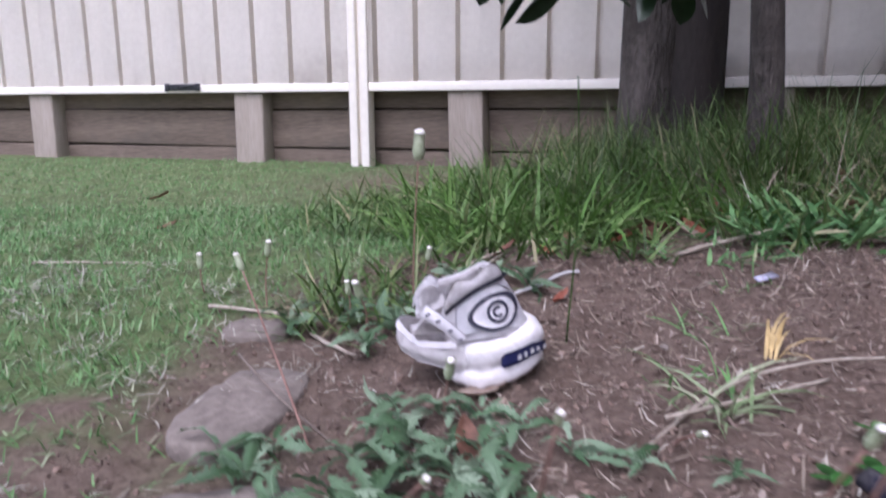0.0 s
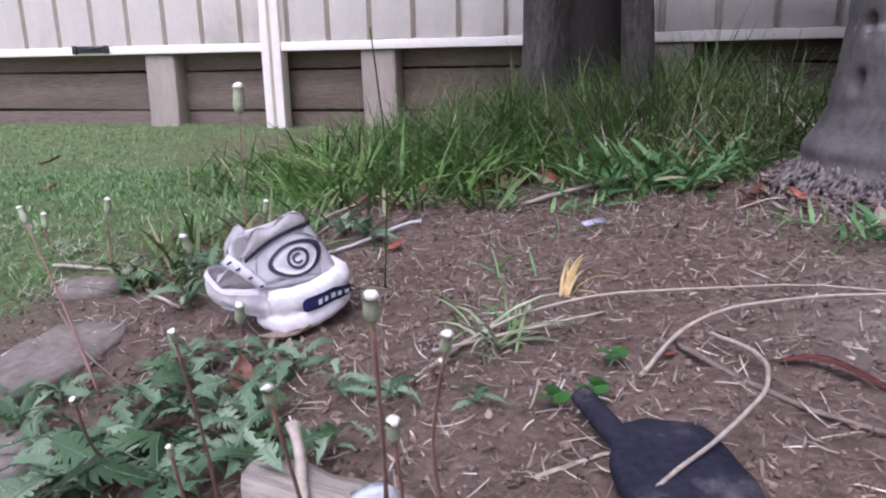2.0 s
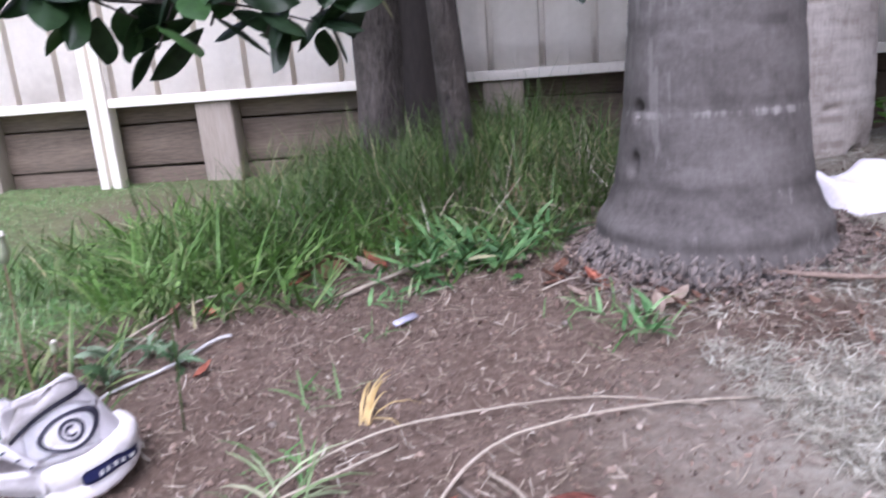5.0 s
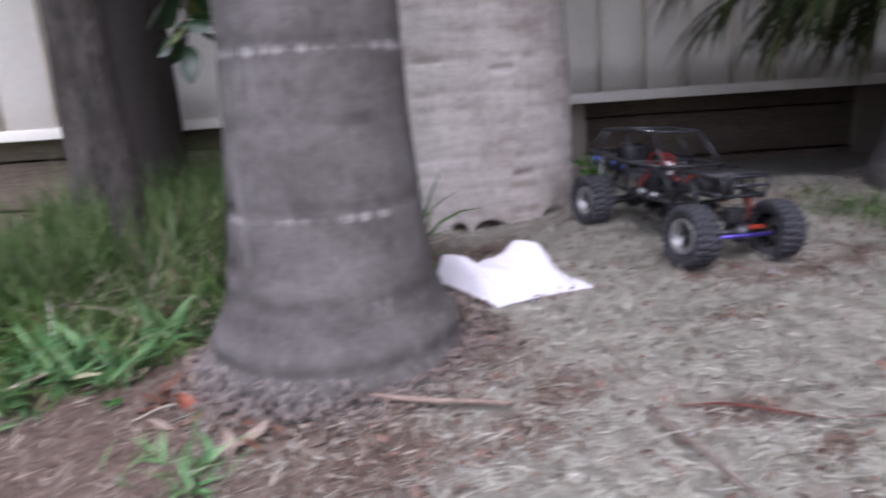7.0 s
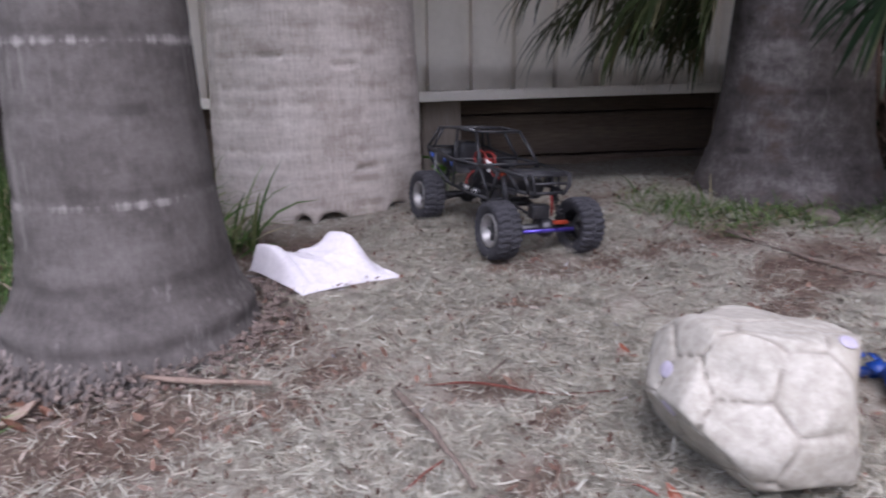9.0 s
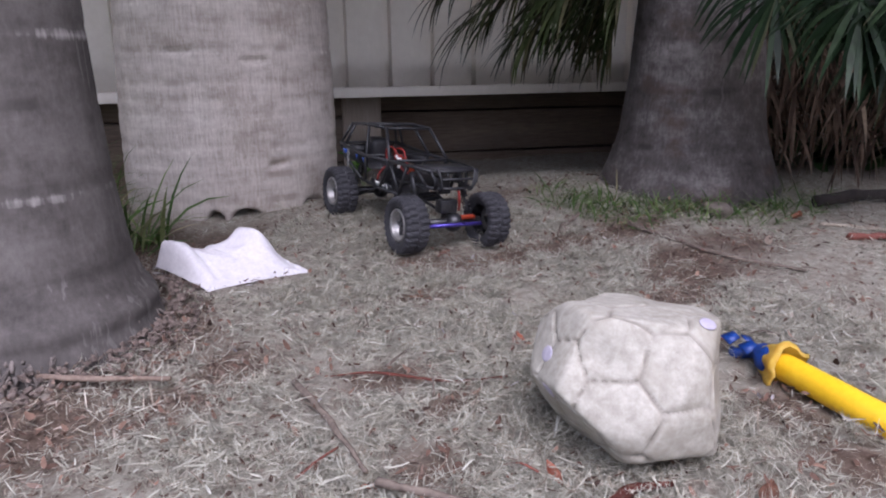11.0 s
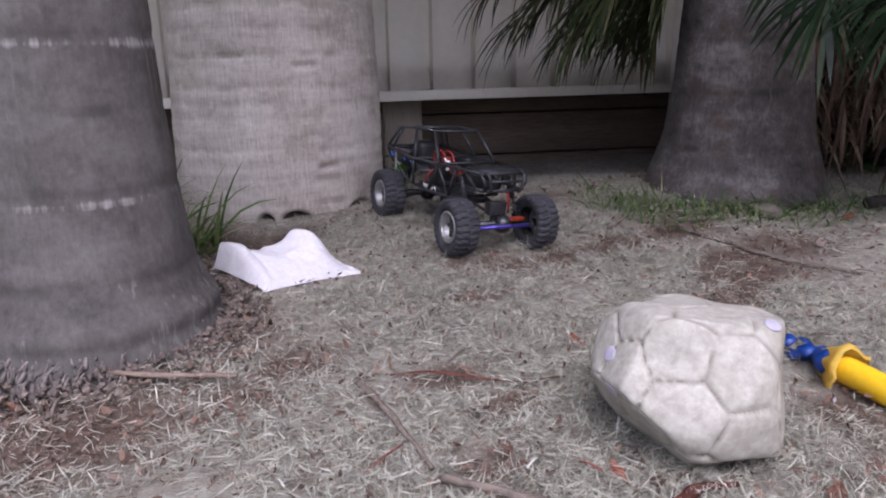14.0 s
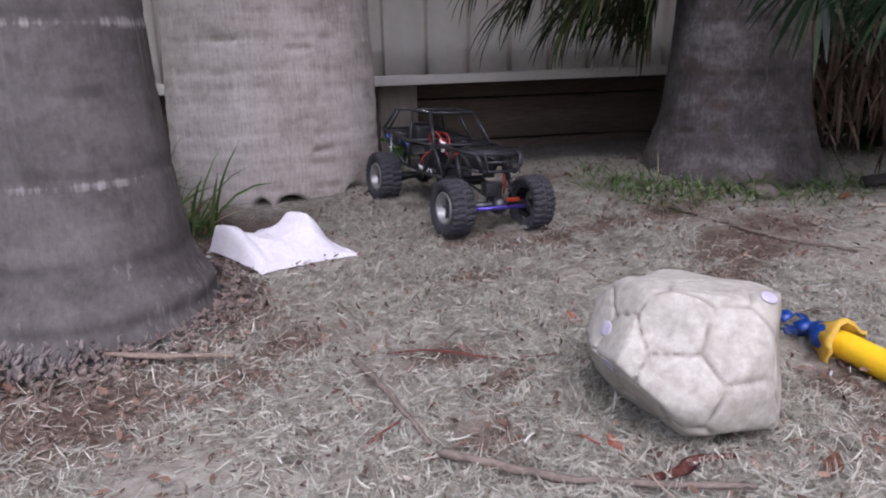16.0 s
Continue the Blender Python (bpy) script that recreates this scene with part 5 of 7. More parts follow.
def sow_lawn():
    def share(x, y):
        patch = 0.5 + 0.5 * np.sin(6 * x + 1) * np.sin(5 * y + 2)
        stones = (np.hypot(x + 0.2, y - 0.72) > 0.12) & (np.hypot(x + 0.16, y - 0.48) > 0.10)
        fade = np.maximum(sstep(-2.1, -1.2, x), (y > 1.7) * sstep(-3.6, -2.4, x)) * sstep(-0.4, 0.3, y)
        return turf_of(x, y) * (0.55 + 0.45 * patch) * stones * clear_of(x, y) * fade

    base = np.concatenate([scatter(150000, -2.1, 0.5, -0.4, 1.9, share), scatter(50000, -3.6, 0.5, 1.7, 3.6, share)])
    n = len(base)
    me = ribbon_mesh("lawn_grass", base, rng.uniform(0, TAU, n), rng.uniform(0.3, 1.35, n), rng.uniform(0.1, 1.0, n), rng.uniform(0.010, 0.028, n), rng.uniform(0.0010, 0.0025, n), SHORT, LAWN)
    stuff("lawn_grass", me, "short patchy green lawn grass", "grass")
    base = scatter(9000, -0.75, 0.0, 0.40, 1.25, lambda x, y: np.array([float(sstep(-0.05, 0.35, noise.noise(Vector((a * 9, b * 9, 4))))) for a, b in zip(x, y)]) * (0.25 + 0.75 * turf_of(x, y)))
    n = len(base)
    base[:, 2] += rng.uniform(0.0, 0.012, n)
    me = ribbon_mesh("lawn_thatch", base, rng.uniform(0, TAU, n), rng.normal(1.45, 0.2, n), rng.normal(0, 0.6, n), rng.uniform(0.010, 0.026, n), rng.uniform(0.0006, 0.0017, n), (0.8, 1.0, 0.9, 0.4), STRAW, rng.uniform(-0.6, 0.6, n))
    stuff("lawn_thatch", me, "dry cut grass lying on the worn lawn", "straw")


def tall_share(x, y):
    edge = 1.15 + 0.072 * np.sin(5 * x) + 0.12 * sstep(0.3, 0.0, x)
    inside = sstep(0, 0.16, y - edge) * sstep(-0.10, 0.16, x - 0.28 * (1.5 - y) * (y < 1.5) - 0.42 * (y - 1.45) * (y > 1.45)) * (1 - sstep(1.02, 1.2, x - 0.1 * (y - 1.4)))
    bare = 1 - 0.95 * np.exp(-((x - 0.44) ** 2 / 0.02 + (y - 1.30) ** 2 / 0.02))
    return inside * bare * clear_of(x, y) * open_of(x, y)


POCKET = (0.40, 1.24)    # where dead leaves lie in the grass


def open_of(x, y):
    """0 in the gap with dead leaves and on the soil before it."""
    return 1 - 0.97 * np.exp(-((x - POCKET[0] - 0.25 * (y - POCKET[1])) / 0.10) ** 4 - (np.maximum(0, y - POCKET[1]) / 0.11) ** 2)


def sow_tall_grass():
    base = scatter(19000, -0.3, 1.35, 1.05, 2.8, tall_share)
    n = len(base)
    clump = np.array([noise.noise(Vector((a * 7, b * 7, 2))) for a, b in base[:, :2]])
    tall = sstep(1.05, 1.65, base[:, 1]) * (1 + 0.7 * clump)
    way = np.array([9 * noise.noise(Vector((a * 2.6, b * 2.6, 5))) for a, b in base[:, :2]])
    me = ribbon_mesh("tall_grass", base, way + rng.normal(0, 0.9, n), rng.uniform(0.0, 0.7, n), rng.uniform(0.3, 2.0, n), rng.uniform(0.06, 0.20, n) * (0.7 + 0.75 * tall), rng.uniform(0.0016, 0.0042, n), BLADE, GRASS, rng.uniform(-0.6, 0.6, n))
    stuff("tall_grass", me, "tall uncut green grass with some dry stalks", "grass")
    base = np.concatenate([scatter(520, 0.44, 0.80, 1.06, 1.34, lambda x, y: np.clip(1.3 - 3.0 * np.hypot((x - 0.62) * 0.8, y - 1.24), 0, 1) * open_of(x, y)),
                           scatter(1500, -0.42, 0.15, 1.45, 2.15, lambda x, y: 0.85 * sstep(-0.42, -0.15, x) * (1 - sstep(1.9, 2.15, y))),
                           scatter(300, 0.05, 0.35, 1.05, 1.2, lambda x, y: 0.5 * np.ones_like(x)),
                           scatter(420, -0.2, 0.04, 0.86, 1.16, lambda x, y: 0.6 * np.ones_like(x))])
    n = len(base)
    me = ribbon_mesh("coarse_grass", base, rng.uniform(0, TAU, n), rng.uniform(0.5, 1.2, n), rng.uniform(0.1, 0.9, n), rng.uniform(0.05, 0.13, n), rng.uniform(0.003, 0.0065, n), BLADE, GRASS, rng.uniform(-0.5, 0.5, n))
    stuff("coarse_grass", me, "broad-bladed running grass on the soil's edge", "grass")
    base = np.concatenate([scatter(90, 0.60, 0.72, 0.70, 0.84, lambda x, y: 0.35 * np.ones_like(x)),
                           scatter(60, 0.27, 0.35, 0.76, 0.84, lambda x, y: 0.35 * np.ones_like(x)),
                           scatter(70, 0.36, 0.44, 0.90, 1.02, lambda x, y: 0.25 * np.ones_like(x)),
                           scatter(60, 0.20, 0.28, 0.58, 0.70, lambda x, y: 0.3 * np.ones_like(x))])
    n = len(base)
    me = ribbon_mesh("sparse_grass", base, rng.uniform(0, TAU, n), rng.uniform(0.6, 1.4, n), rng.uniform(0.2, 1.2, n), rng.uniform(0.02, 0.07, n), rng.uniform(0.0015, 0.0035, n), BLADE, LAWN, rng.uniform(-0.5, 0.5, n))
    stuff("sparse_grass", me, "sparse pale tufts of grass on bare soil", "grass")
    base = scatter(9500, -0.15, 0.62, 1.14, 2.05, lambda x, y: sstep(0, 0.2, y - 1.14) * (1 - sstep(1.75, 2.05, y)) * sstep(-0.12, 0.10, x - 0.10 * (1.6 - y)) * (1 - sstep(0.42, 0.62, x)) * open_of(x, y) * 0.95)
    n = len(base)
    me = ribbon_mesh("broad_grass", base, rng.uniform(0, TAU, n), rng.uniform(0.2, 1.0, n), rng.uniform(0.3, 1.6, n), rng.uniform(0.06, 0.19, n), rng.uniform(0.004, 0.0085, n), BLADE, BROAD, rng.uniform(-0.7, 0.7, n))
    stuff("broad_grass", me, "soft bright green broad-bladed grass", "grass")
    root, phi, lean, size = [], [], [], []
    for k in range(64):
        x, y = (0.585 + rng.normal(0, 0.075), 1.13 + rng.normal(0, 0.035)) if k < 46 else (rng.uniform(0.16, 0.50), 1.06 + rng.normal(0, 0.03)) if k < 56 else (rng.uniform(0.66, 0.72), rng.uniform(0.70, 0.80))
        a, tall = rng.uniform(0, TAU), rng.uniform(0.015, 0.05 if k < 46 else 0.02)
        for j in range(int(rng.integers(4, 8))):
            t = (j + 1) / 7
            root.append((x + 0.05 * t * math.cos(a), y + 0.05 * t * math.sin(a), surface_z(x, y) + tall * t))
            phi.append(a + (-1) ** j * rng.uniform(0.5, 1.3))
            lean.append(rng.uniform(0.6, 1.35))
            size.append(rng.uniform(0.035, 0.075) if k < 46 else rng.uniform(0.022, 0.045))
    size = np.array(size)
    me = ribbon_mesh("couch_grass", np.array(root), np.array(phi), np.array(lean), rng.uniform(0.0, 0.9, len(size)), size, size * rng.uniform(0.11, 0.18, len(size)), (0.7, 1.0, 0.95, 0.75, 0.45, 0.05), COUCH, rng.uniform(-0.7, 0.7, len(size)))
    stuff("couch_grass", me, "creeping bright green couch grass on soil", "grass")
    base = scatter(1500, 0.10, 1.0, 1.12, 1.75, tall_share)
    n = len(base)
    base[:, 2] += rng.uniform(0.0, 0.05, n)
    me = ribbon_mesh("dead_stalks", base, rng.uniform(0, TAU, n), rng.uniform(0.6, 1.6, n), rng.uniform(0.0, 0.9, n), rng.uniform(0.05, 0.20, n), rng.uniform(0.0012, 0.003, n), BLADE, OLD_STRAW, rng.uniform(-0.5, 0.5, n))
    stuff("dead_stalks", me, "dry tan stalks tangled in the tall grass", "grass")
    base = scatter(900, 0.50, 0.90, 1.28, 1.62, lambda x, y: np.exp(-((x - 0.70) / 0.13) ** 2 - ((y - 1.48) / 0.11) ** 2) * clear_of(x, y))
    n = len(base)
    me = ribbon_mesh("grass_clump", base, rng.uniform(0, TAU, n), rng.uniform(0.0, 0.5, n), rng.uniform(0.3, 1.4, n), rng.uniform(0.16, 0.29, n), rng.uniform(0.0022, 0.005, n), BLADE, GRASS, rng.uniform(-0.6, 0.6, n))
    stuff("grass_clump", me, "tall grass clump round a thin tree stem", "grass")
    base = np.concatenate([scatter(1500, 2.02, 2.75, 0.62, 1.05, lambda x, y: np.clip(1.2 - 5 * np.abs(y - 0.95 + 0.6 * (x - 2.1)), 0, 1)),
                           scatter(130, 2.05, 2.2, 0.9, 1.12, lambda x, y: np.ones_like(x)),
                           scatter(420, 2.10, 2.46, 0.66, 1.02, lambda x, y: np.exp(-((x - 2.30) / 0.12) ** 2 - ((y - 0.78) / 0.07) ** 2) + np.exp(-((x - 2.20) / 0.05) ** 2 - ((y - 0.98) / 0.06) ** 2))])
    n = len(base)
    me = ribbon_mesh("edge_grass", base, rng.uniform(0, TAU, n), rng.uniform(0.4, 1.4, n), rng.uniform(0.2, 1.1, n), rng.uniform(0.025, 0.085, n), rng.uniform(0.002, 0.005, n), BLADE, GRASS, rng.uniform(-0.5, 0.5, n))
    stuff("edge_grass", me, "sparse green grass at the foot of a palm", "grass")


OLD_STRAW = leafy("old_straw", [(0.0, (0.15, 0.112, 0.085)), (0.45, (0.27, 0.22, 0.17)), (0.85, (0.42, 0.365, 0.30)), (1.0, (0.60, 0.56, 0.48))], 0.8, 0.05)

PALE_STRAW = leafy("pale_straw", [(0.0, (0.25, 0.20, 0.155)), (0.3, (0.38, 0.355, 0.29)), (0.9, (0.47, 0.46, 0.39)), (1.0, (0.70, 0.69, 0.63))], 0.75, 0.1)


CRUMB = leafy("leaf_crumbs", [(0.0, (0.05, 0.032, 0.025)), (0.6, (0.13, 0.075, 0.055)), (1.0, (0.24, 0.15, 0.11))], 0.8, 0.05)


def strew_clippings():
    def thick(x, y):
        patch = np.array([noise.fractal(Vector((a * 4, b * 4, 7)), 0.8, 2.1, 3) for a, b in zip(x, y)])
        bag = np.hypot((x - 1.24) / 0.135, (y - 0.96) / 0.095) > 1
        gaps = np.array([noise.noise(Vector((a * 17, b * 17, 2))) + 0.5 * noise.noise(Vector((a * 41, b * 41, 9))) for a, b in zip(x, y)])
        return np.clip(litter_of(x, y) * (0.85 + 1.2 * patch) * sstep(-0.55, -0.12, gaps + 0.25 * patch), 0.06, 1) * clear_of(x, y) * bag

    base = np.concatenate([scatter(300000, 0.70, 1.95, -0.10, 1.25, thick), scatter(100000, 1.2, 3.0, 0.0, 2.2, thick)])
    n = len(base)
    tuft = np.array([noise.fractal(Vector((a * 22, b * 22, 3)), 0.8, 2.1, 2) for a, b in base[:, :2]])
    base[:, 2] += rng.uniform(0.0, 0.009, n) + 0.012 * np.clip(tuft, 0, 1)
    me = ribbon_mesh("dry_clippings", base, rng.uniform(0, TAU, n), rng.normal(1.50, 0.2, n), rng.normal(0, 0.7, n), rng.uniform(0.006, 0.026, n), 0.0005 + 0.0013 * rng.uniform(0, 1, n) ** 2.5, (0.8, 1.0, 0.9, 0.4), STRAW, rng.uniform(-0.9, 0.9, n))
    stuff("dry_clippings", me, "thick mat of dry grass clippings", "clippings")
    base = scatter(1700, 0.85, 2.3, -0.05, 1.25, thick)
    n = len(base)
    base[:, 2] += rng.uniform(0.008, 0.015, n)
    me = ribbon_mesh("long_straw", base, rng.uniform(0, TAU, n), rng.normal(1.56, 0.10, n), rng.normal(0, 0.4, n), rng.uniform(0.014, 0.040, n), rng.uniform(0.0010, 0.0025, n), (0.8, 1.0, 0.95, 0.5), PALE_STRAW, rng.uniform(-0.5, 0.5, n))
    stuff("long_straw", me, "pale long straws on top of the clippings", "straw")
    base = scatter(9000, 0.80, 2.6, -0.10, 1.3, lambda x, y: (0.45 + 0.55 * bare_of(x, y)) * clear_of(x, y))
    n = len(base)
    base[:, 2] += rng.uniform(0.004, 0.016, n)
    size = rng.uniform(0.005, 0.017, n) * (0.6 + 0.4 * rng.uniform(0, 1, n))
    me = ribbon_mesh("leaf_crumbs", base, rng.uniform(0, TAU, n), rng.normal(1.5, 0.25, n), rng.normal(0, 0.9, n), size, size * rng.uniform(0.25, 0.6, n), (0.5, 1.0, 0.8, 0.3), CRUMB, rng.uniform(-0.6, 0.6, n))
    stuff("leaf_crumbs", me, "crumbled brown leaf bits among the clippings", "litter")
    base = scatter(10500, 0.0, 1.1, 0.2, 1.2, lambda x, y: (1 - litter_of(x, y)) * (1 - turf_of(x, y)) * 0.55 * clear_of(x, y))
    n = len(base)
    base[:, 2] += rng.uniform(0.0, 0.004, n)
    me = ribbon_mesh("straw_bits", base, rng.uniform(0, TAU, n), rng.normal(1.54, 0.12, n), rng.normal(0, 0.7, n), rng.uniform(0.006, 0.034, n), rng.uniform(0.0006, 0.0017, n), (0.8, 1.0, 0.9, 0.4), OLD_STRAW, rng.uniform(-0.6, 0.6, n))
    stuff("straw_bits", me, "scattered bits of straw on bare soil", "straw")


CLOD = surf("clods", (0.085, 0.055, 0.042), (0.21, 0.15, 0.115), 30, 0.95, 0.6, 120, random=0.4)
CHIP = surf("wood_chips", (0.15, 0.10, 0.078), (0.31, 0.235, 0.185), 30, 0.85, 0.3, 140, random=0.45)
LEAF_BROWN = surf("dead_leaf", (0.14, 0.065, 0.04), (0.30, 0.15, 0.10), 18, 0.65, 0.4, 120, stain=(0.09, 0.05, 0.035), stain_at=0.6, depth=0.002)
LEAF_RED = surf("red_dead_leaf", (0.30, 0.085, 0.05), (0.45, 0.16, 0.10), 18, 0.65, 0.4, 120, stain=(0.14, 0.06, 0.04), stain_at=0.62, depth=0.002)
LEAF_TAN = surf("tan_dead_leaf", (0.34, 0.25, 0.20), (0.50, 0.41, 0.34), 18, 0.7, 0.4, 120, depth=0.002)
TWIG = surf("grey_twig", (0.09, 0.068, 0.055), (0.20, 0.16, 0.13), 20, 0.85, 0.4, 120)
TWIG_PALE = surf("pale_dry_stalk", (0.24, 0.195, 0.15), (0.42, 0.37, 0.30), 20, 0.75, 0.2, 120)
TWIG_RED = surf("reddish_bark_strip", (0.11, 0.032, 0.026), (0.25, 0.08, 0.055), 20, 0.7, 0.3, 120)


def lumps(name, places, low, high, material, label, category, flat=0.6):
    verts, faces = [], []
    for x, y, z in places:
        r = rng.uniform(low, high)
        m = Euler(rng.uniform(0, TAU, 3)).to_matrix()
        k = len(verts)
        for a, b, c in ((1, 0, 0), (0, 1, 0), (-1, 0, 0), (0, -1, 0), (0, 0, 1), (0, 0, -1)):
            q = m @ Vector((a * r * rng.uniform(0.6, 1.5), b * r * rng.uniform(0.6, 1.1), c * r * flat))
            verts.append((x + q.x, y + q.y, z + q.z * 0.8 + r * 0.2))
        faces += [(k + i, k + (i + 1) % 4, k + 4) for i in range(4)] + [(k + (i + 1) % 4, k + i, k + 5) for i in range(4)]
    me = bpy.data.meshes.new(name)
    me.from_pydata(verts, [], faces)
    me.materials.append(material)
    return stuff(name, me, label, category)


sow_lawn()
sow_tall_grass()
strew_clippings()
lumps("soil_clods", np.concatenate([scatter(8000, -0.35, 1.15, 0.2, 1.3, lambda x, y: (1 - 0.9 * turf_of(x, y)) * (1 - 0.85 * litter_of(x, y))), scatter(1800, 0.68, 1.12, 0.68, 1.0, lambda x, y: np.hypot(x - 0.925, y - 0.945) < 0.24), scatter(1500, 0.70, 1.10, 0.70, 1.0, lambda x, y: (np.hypot(x - 0.925, y - 0.945) < 0.20) & (np.hypot(x - 0.925, y - 0.945) > 0.15))]), 0.0015, 0.0055, CLOD, "small crumbly clods of brown soil", "soil")
ROOT_EARTH = surf("root_earth", (0.075, 0.055, 0.046), (0.18, 0.14, 0.12), 25, 0.95, 0.6, 100, random=0.3)
ring = [(0.925 + r * math.cos(a), 0.945 + r * math.sin(a)) for r, a in zip(0.185 + 0.060 * rng.uniform(0, 1, 1300) ** 1.2, rng.uniform(0, TAU, 1300))]
lumps("root_clumps", [(x, y, surface_z(x, y) + 0.35 * max(0, 0.24 - math.hypot(x - 0.925, y - 0.945))) for x, y in ring], 0.0025, 0.0065, ROOT_EARTH, "crumbly brown root clumps round the palm's foot", "roots", 1.0)
lumps("wood_chips", scatter(900, 0.1, 2.7, -0.05, 1.6, lambda x, y: (1 - 0.95 * turf_of(x, y)) * 0.6 * clear_of(x, y)), 0.002, 0.0055, CHIP, "small reddish chips of bark and wood", "wood chips", 0.3)


FLAKE = leafy("leaf_fragments", [(0.0, (0.07, 0.045, 0.032)), (0.5, (0.13, 0.088, 0.068)), (0.8, (0.21, 0.145, 0.115)), (1.0, (0.46, 0.41, 0.35))], 0.75, 0.05)
base = scatter(2000, 0.1, 2.9, -0.05, 1.7, lambda x, y: (0.35 + 0.65 * litter_of(x, y)) * (1 - turf_of(x, y)) * clear_of(x, y) * 0.8)
base = np.concatenate([base, scatter(500, 0.66, 1.14, 0.66, 1.05, lambda x, y: (np.hypot(x - 0.925, y - 0.945) < 0.27) * clear_of(x, y))])
n = len(base)
base[:, 2] += rng.uniform(0.001, 0.010, n)
stuff("leaf_fragments", ribbon_mesh("leaf_fragments", base, rng.uniform(0, TAU, n), rng.normal(1.5, 0.2, n), rng.normal(0, 0.6, n), rng.uniform(0.005, 0.019, n), rng.uniform(0.002, 0.0065, n), (0.4, 1.0, 0.9, 0.2), FLAKE, rng.uniform(-0.6, 0.6, n)), "broken brown leaf and bark fragments", "leaf litter")


MULCH = leafy("soil_mulch", [(0.0, (0.07, 0.049, 0.039)), (0.5, (0.145, 0.103, 0.083)), (0.85, (0.235, 0.18, 0.15)), (1.0, (0.42, 0.35, 0.30))], 0.85, 0.03)
base = np.concatenate([scatter(15000, -0.15, 1.1, 0.2, 1.25, lambda x, y: (1 - 0.8 * litter_of(x, y)) * (1 - turf_of(x, y)) * clear_of(x, y)), scatter(16000, 0.75, 2.3, 0.2, 1.4, lambda x, y: bare_of(x, y) * clear_of(x, y))])
n = len(base)
base[:, 2] += rng.uniform(0.0, 0.005, n)
stuff("soil_mulch", ribbon_mesh("soil_mulch", base, rng.uniform(0, TAU, n), rng.normal(1.45, 0.3, n), rng.normal(0, 0.8, n), rng.uniform(0.003, 0.014, n), rng.uniform(0.0006, 0.0026, n), (0.5, 1.0, 0.9, 0.3), MULCH, rng.uniform(-0.8, 0.8, n)), "fibrous brown mulch and crumbs on the bare soil", "mulch")


# dandelion rosettes with lobed leaves
WEED = leafy("weed_leaf", [(0.0, (0.03, 0.065, 0.025)), (0.3, (0.07, 0.13, 0.06)), (0.7, (0.135, 0.205, 0.12)), (1.0, (0.23, 0.30, 0.20))], 0.5, 0.15)


def lobed_leaf(seed):
    """A long leaf along +x: a narrow blade with hooked lobes that point back, folded along the rib and arched."""
    local = np.random.default_rng(seed)
    n = int(local.integers(8, 12))
    arch, curl, fold, sway = local.uniform(0.10, 0.30), local.uniform(0.25, 0.7), local.uniform(-0.7, 0.5), local.normal(0, 0.16)

    def rib(t):
        return Vector((t, sway * t * t, arch * math.sin(math.pi * min(1.0, t * 0.9)) - curl * 0.25 * t ** 3))

    def blade(t):
        return 0.014 + 0.042 * math.sin(math.pi * min(1, 0.1 + 0.85 * t)) ** 0.8

    def at(t, side, w, back=0.0):
        return rib(t) + Vector((-back, side * w, fold * w))

    bm = bmesh.new()
    for side in (-1, 1):
        for k in range(n):
            t0, t1 = 0.10 + 0.82 * k / n, 0.10 + 0.82 * (k + 1) / n
            e0, e1 = at(t0, side, blade(t0)), at(t1, side, blade(t1))
            faces = [[rib(t0), rib(t1), e1, e0]]
            if local.uniform() > 0.12:
                w = blade(t0) + (0.03 + 0.085 * math.sin(math.pi * (0.12 + 0.72 * t0)) ** 1.2) * local.uniform(0.5, 1.2)
                hook = local.uniform(0.015, 0.05)
                mid = 0.55 * blade(t0) + 0.45 * w
                bulge = at(0.35 * t0 + 0.65 * t1, side, mid)
                apex = at(t0, side, w, hook) + Vector((0, 0, local.normal(0, 0.012)))
                inner = at(t0, side, mid * 0.9, hook * 0.1)
                faces += [[e0, e1, bulge, inner], [inner, bulge, at(0.7 * t0 + 0.3 * t1, side, w * 0.93), apex]]
            for f in faces:
                v = [bm.verts.new(p) for p in f]
                bm.faces.new(v if side > 0 else v[::-1])
        tip = [rib(0.92), rib(1.06), at(0.98, side, 0.045), at(0.90, side, 0.085, 0.02)]
        v = [bm.verts.new(p) for p in tip]
        bm.faces.new(v if side > 0 else v[::-1])
    bmesh.ops.remove_doubles(bm, verts=bm.verts[:], dist=0.0005)
    tube(bm, [rib(t) + Vector((0, 0, 0.002)) for t in np.linspace(0, 1, 9)], [0.012 - 0.009 * t for t in np.linspace(0, 1, 9)], 5, 0.6)
    for v in bm.verts:
        v.co += 0.05 * noise.noise_vector(v.co * 3.5 + Vector((seed, 0, 0))) * min(1.0, 3 * v.co.x)
    me = bpy.data.meshes.new("leaf")
    bm.to_mesh(me)
    bm.free()
    me.polygons.foreach_set("use_smooth", np.ones(len(me.polygons), bool))
    me.materials.append(WEED)
    return me


LOBED = [lobed_leaf(40 + k) for k in range(14)]


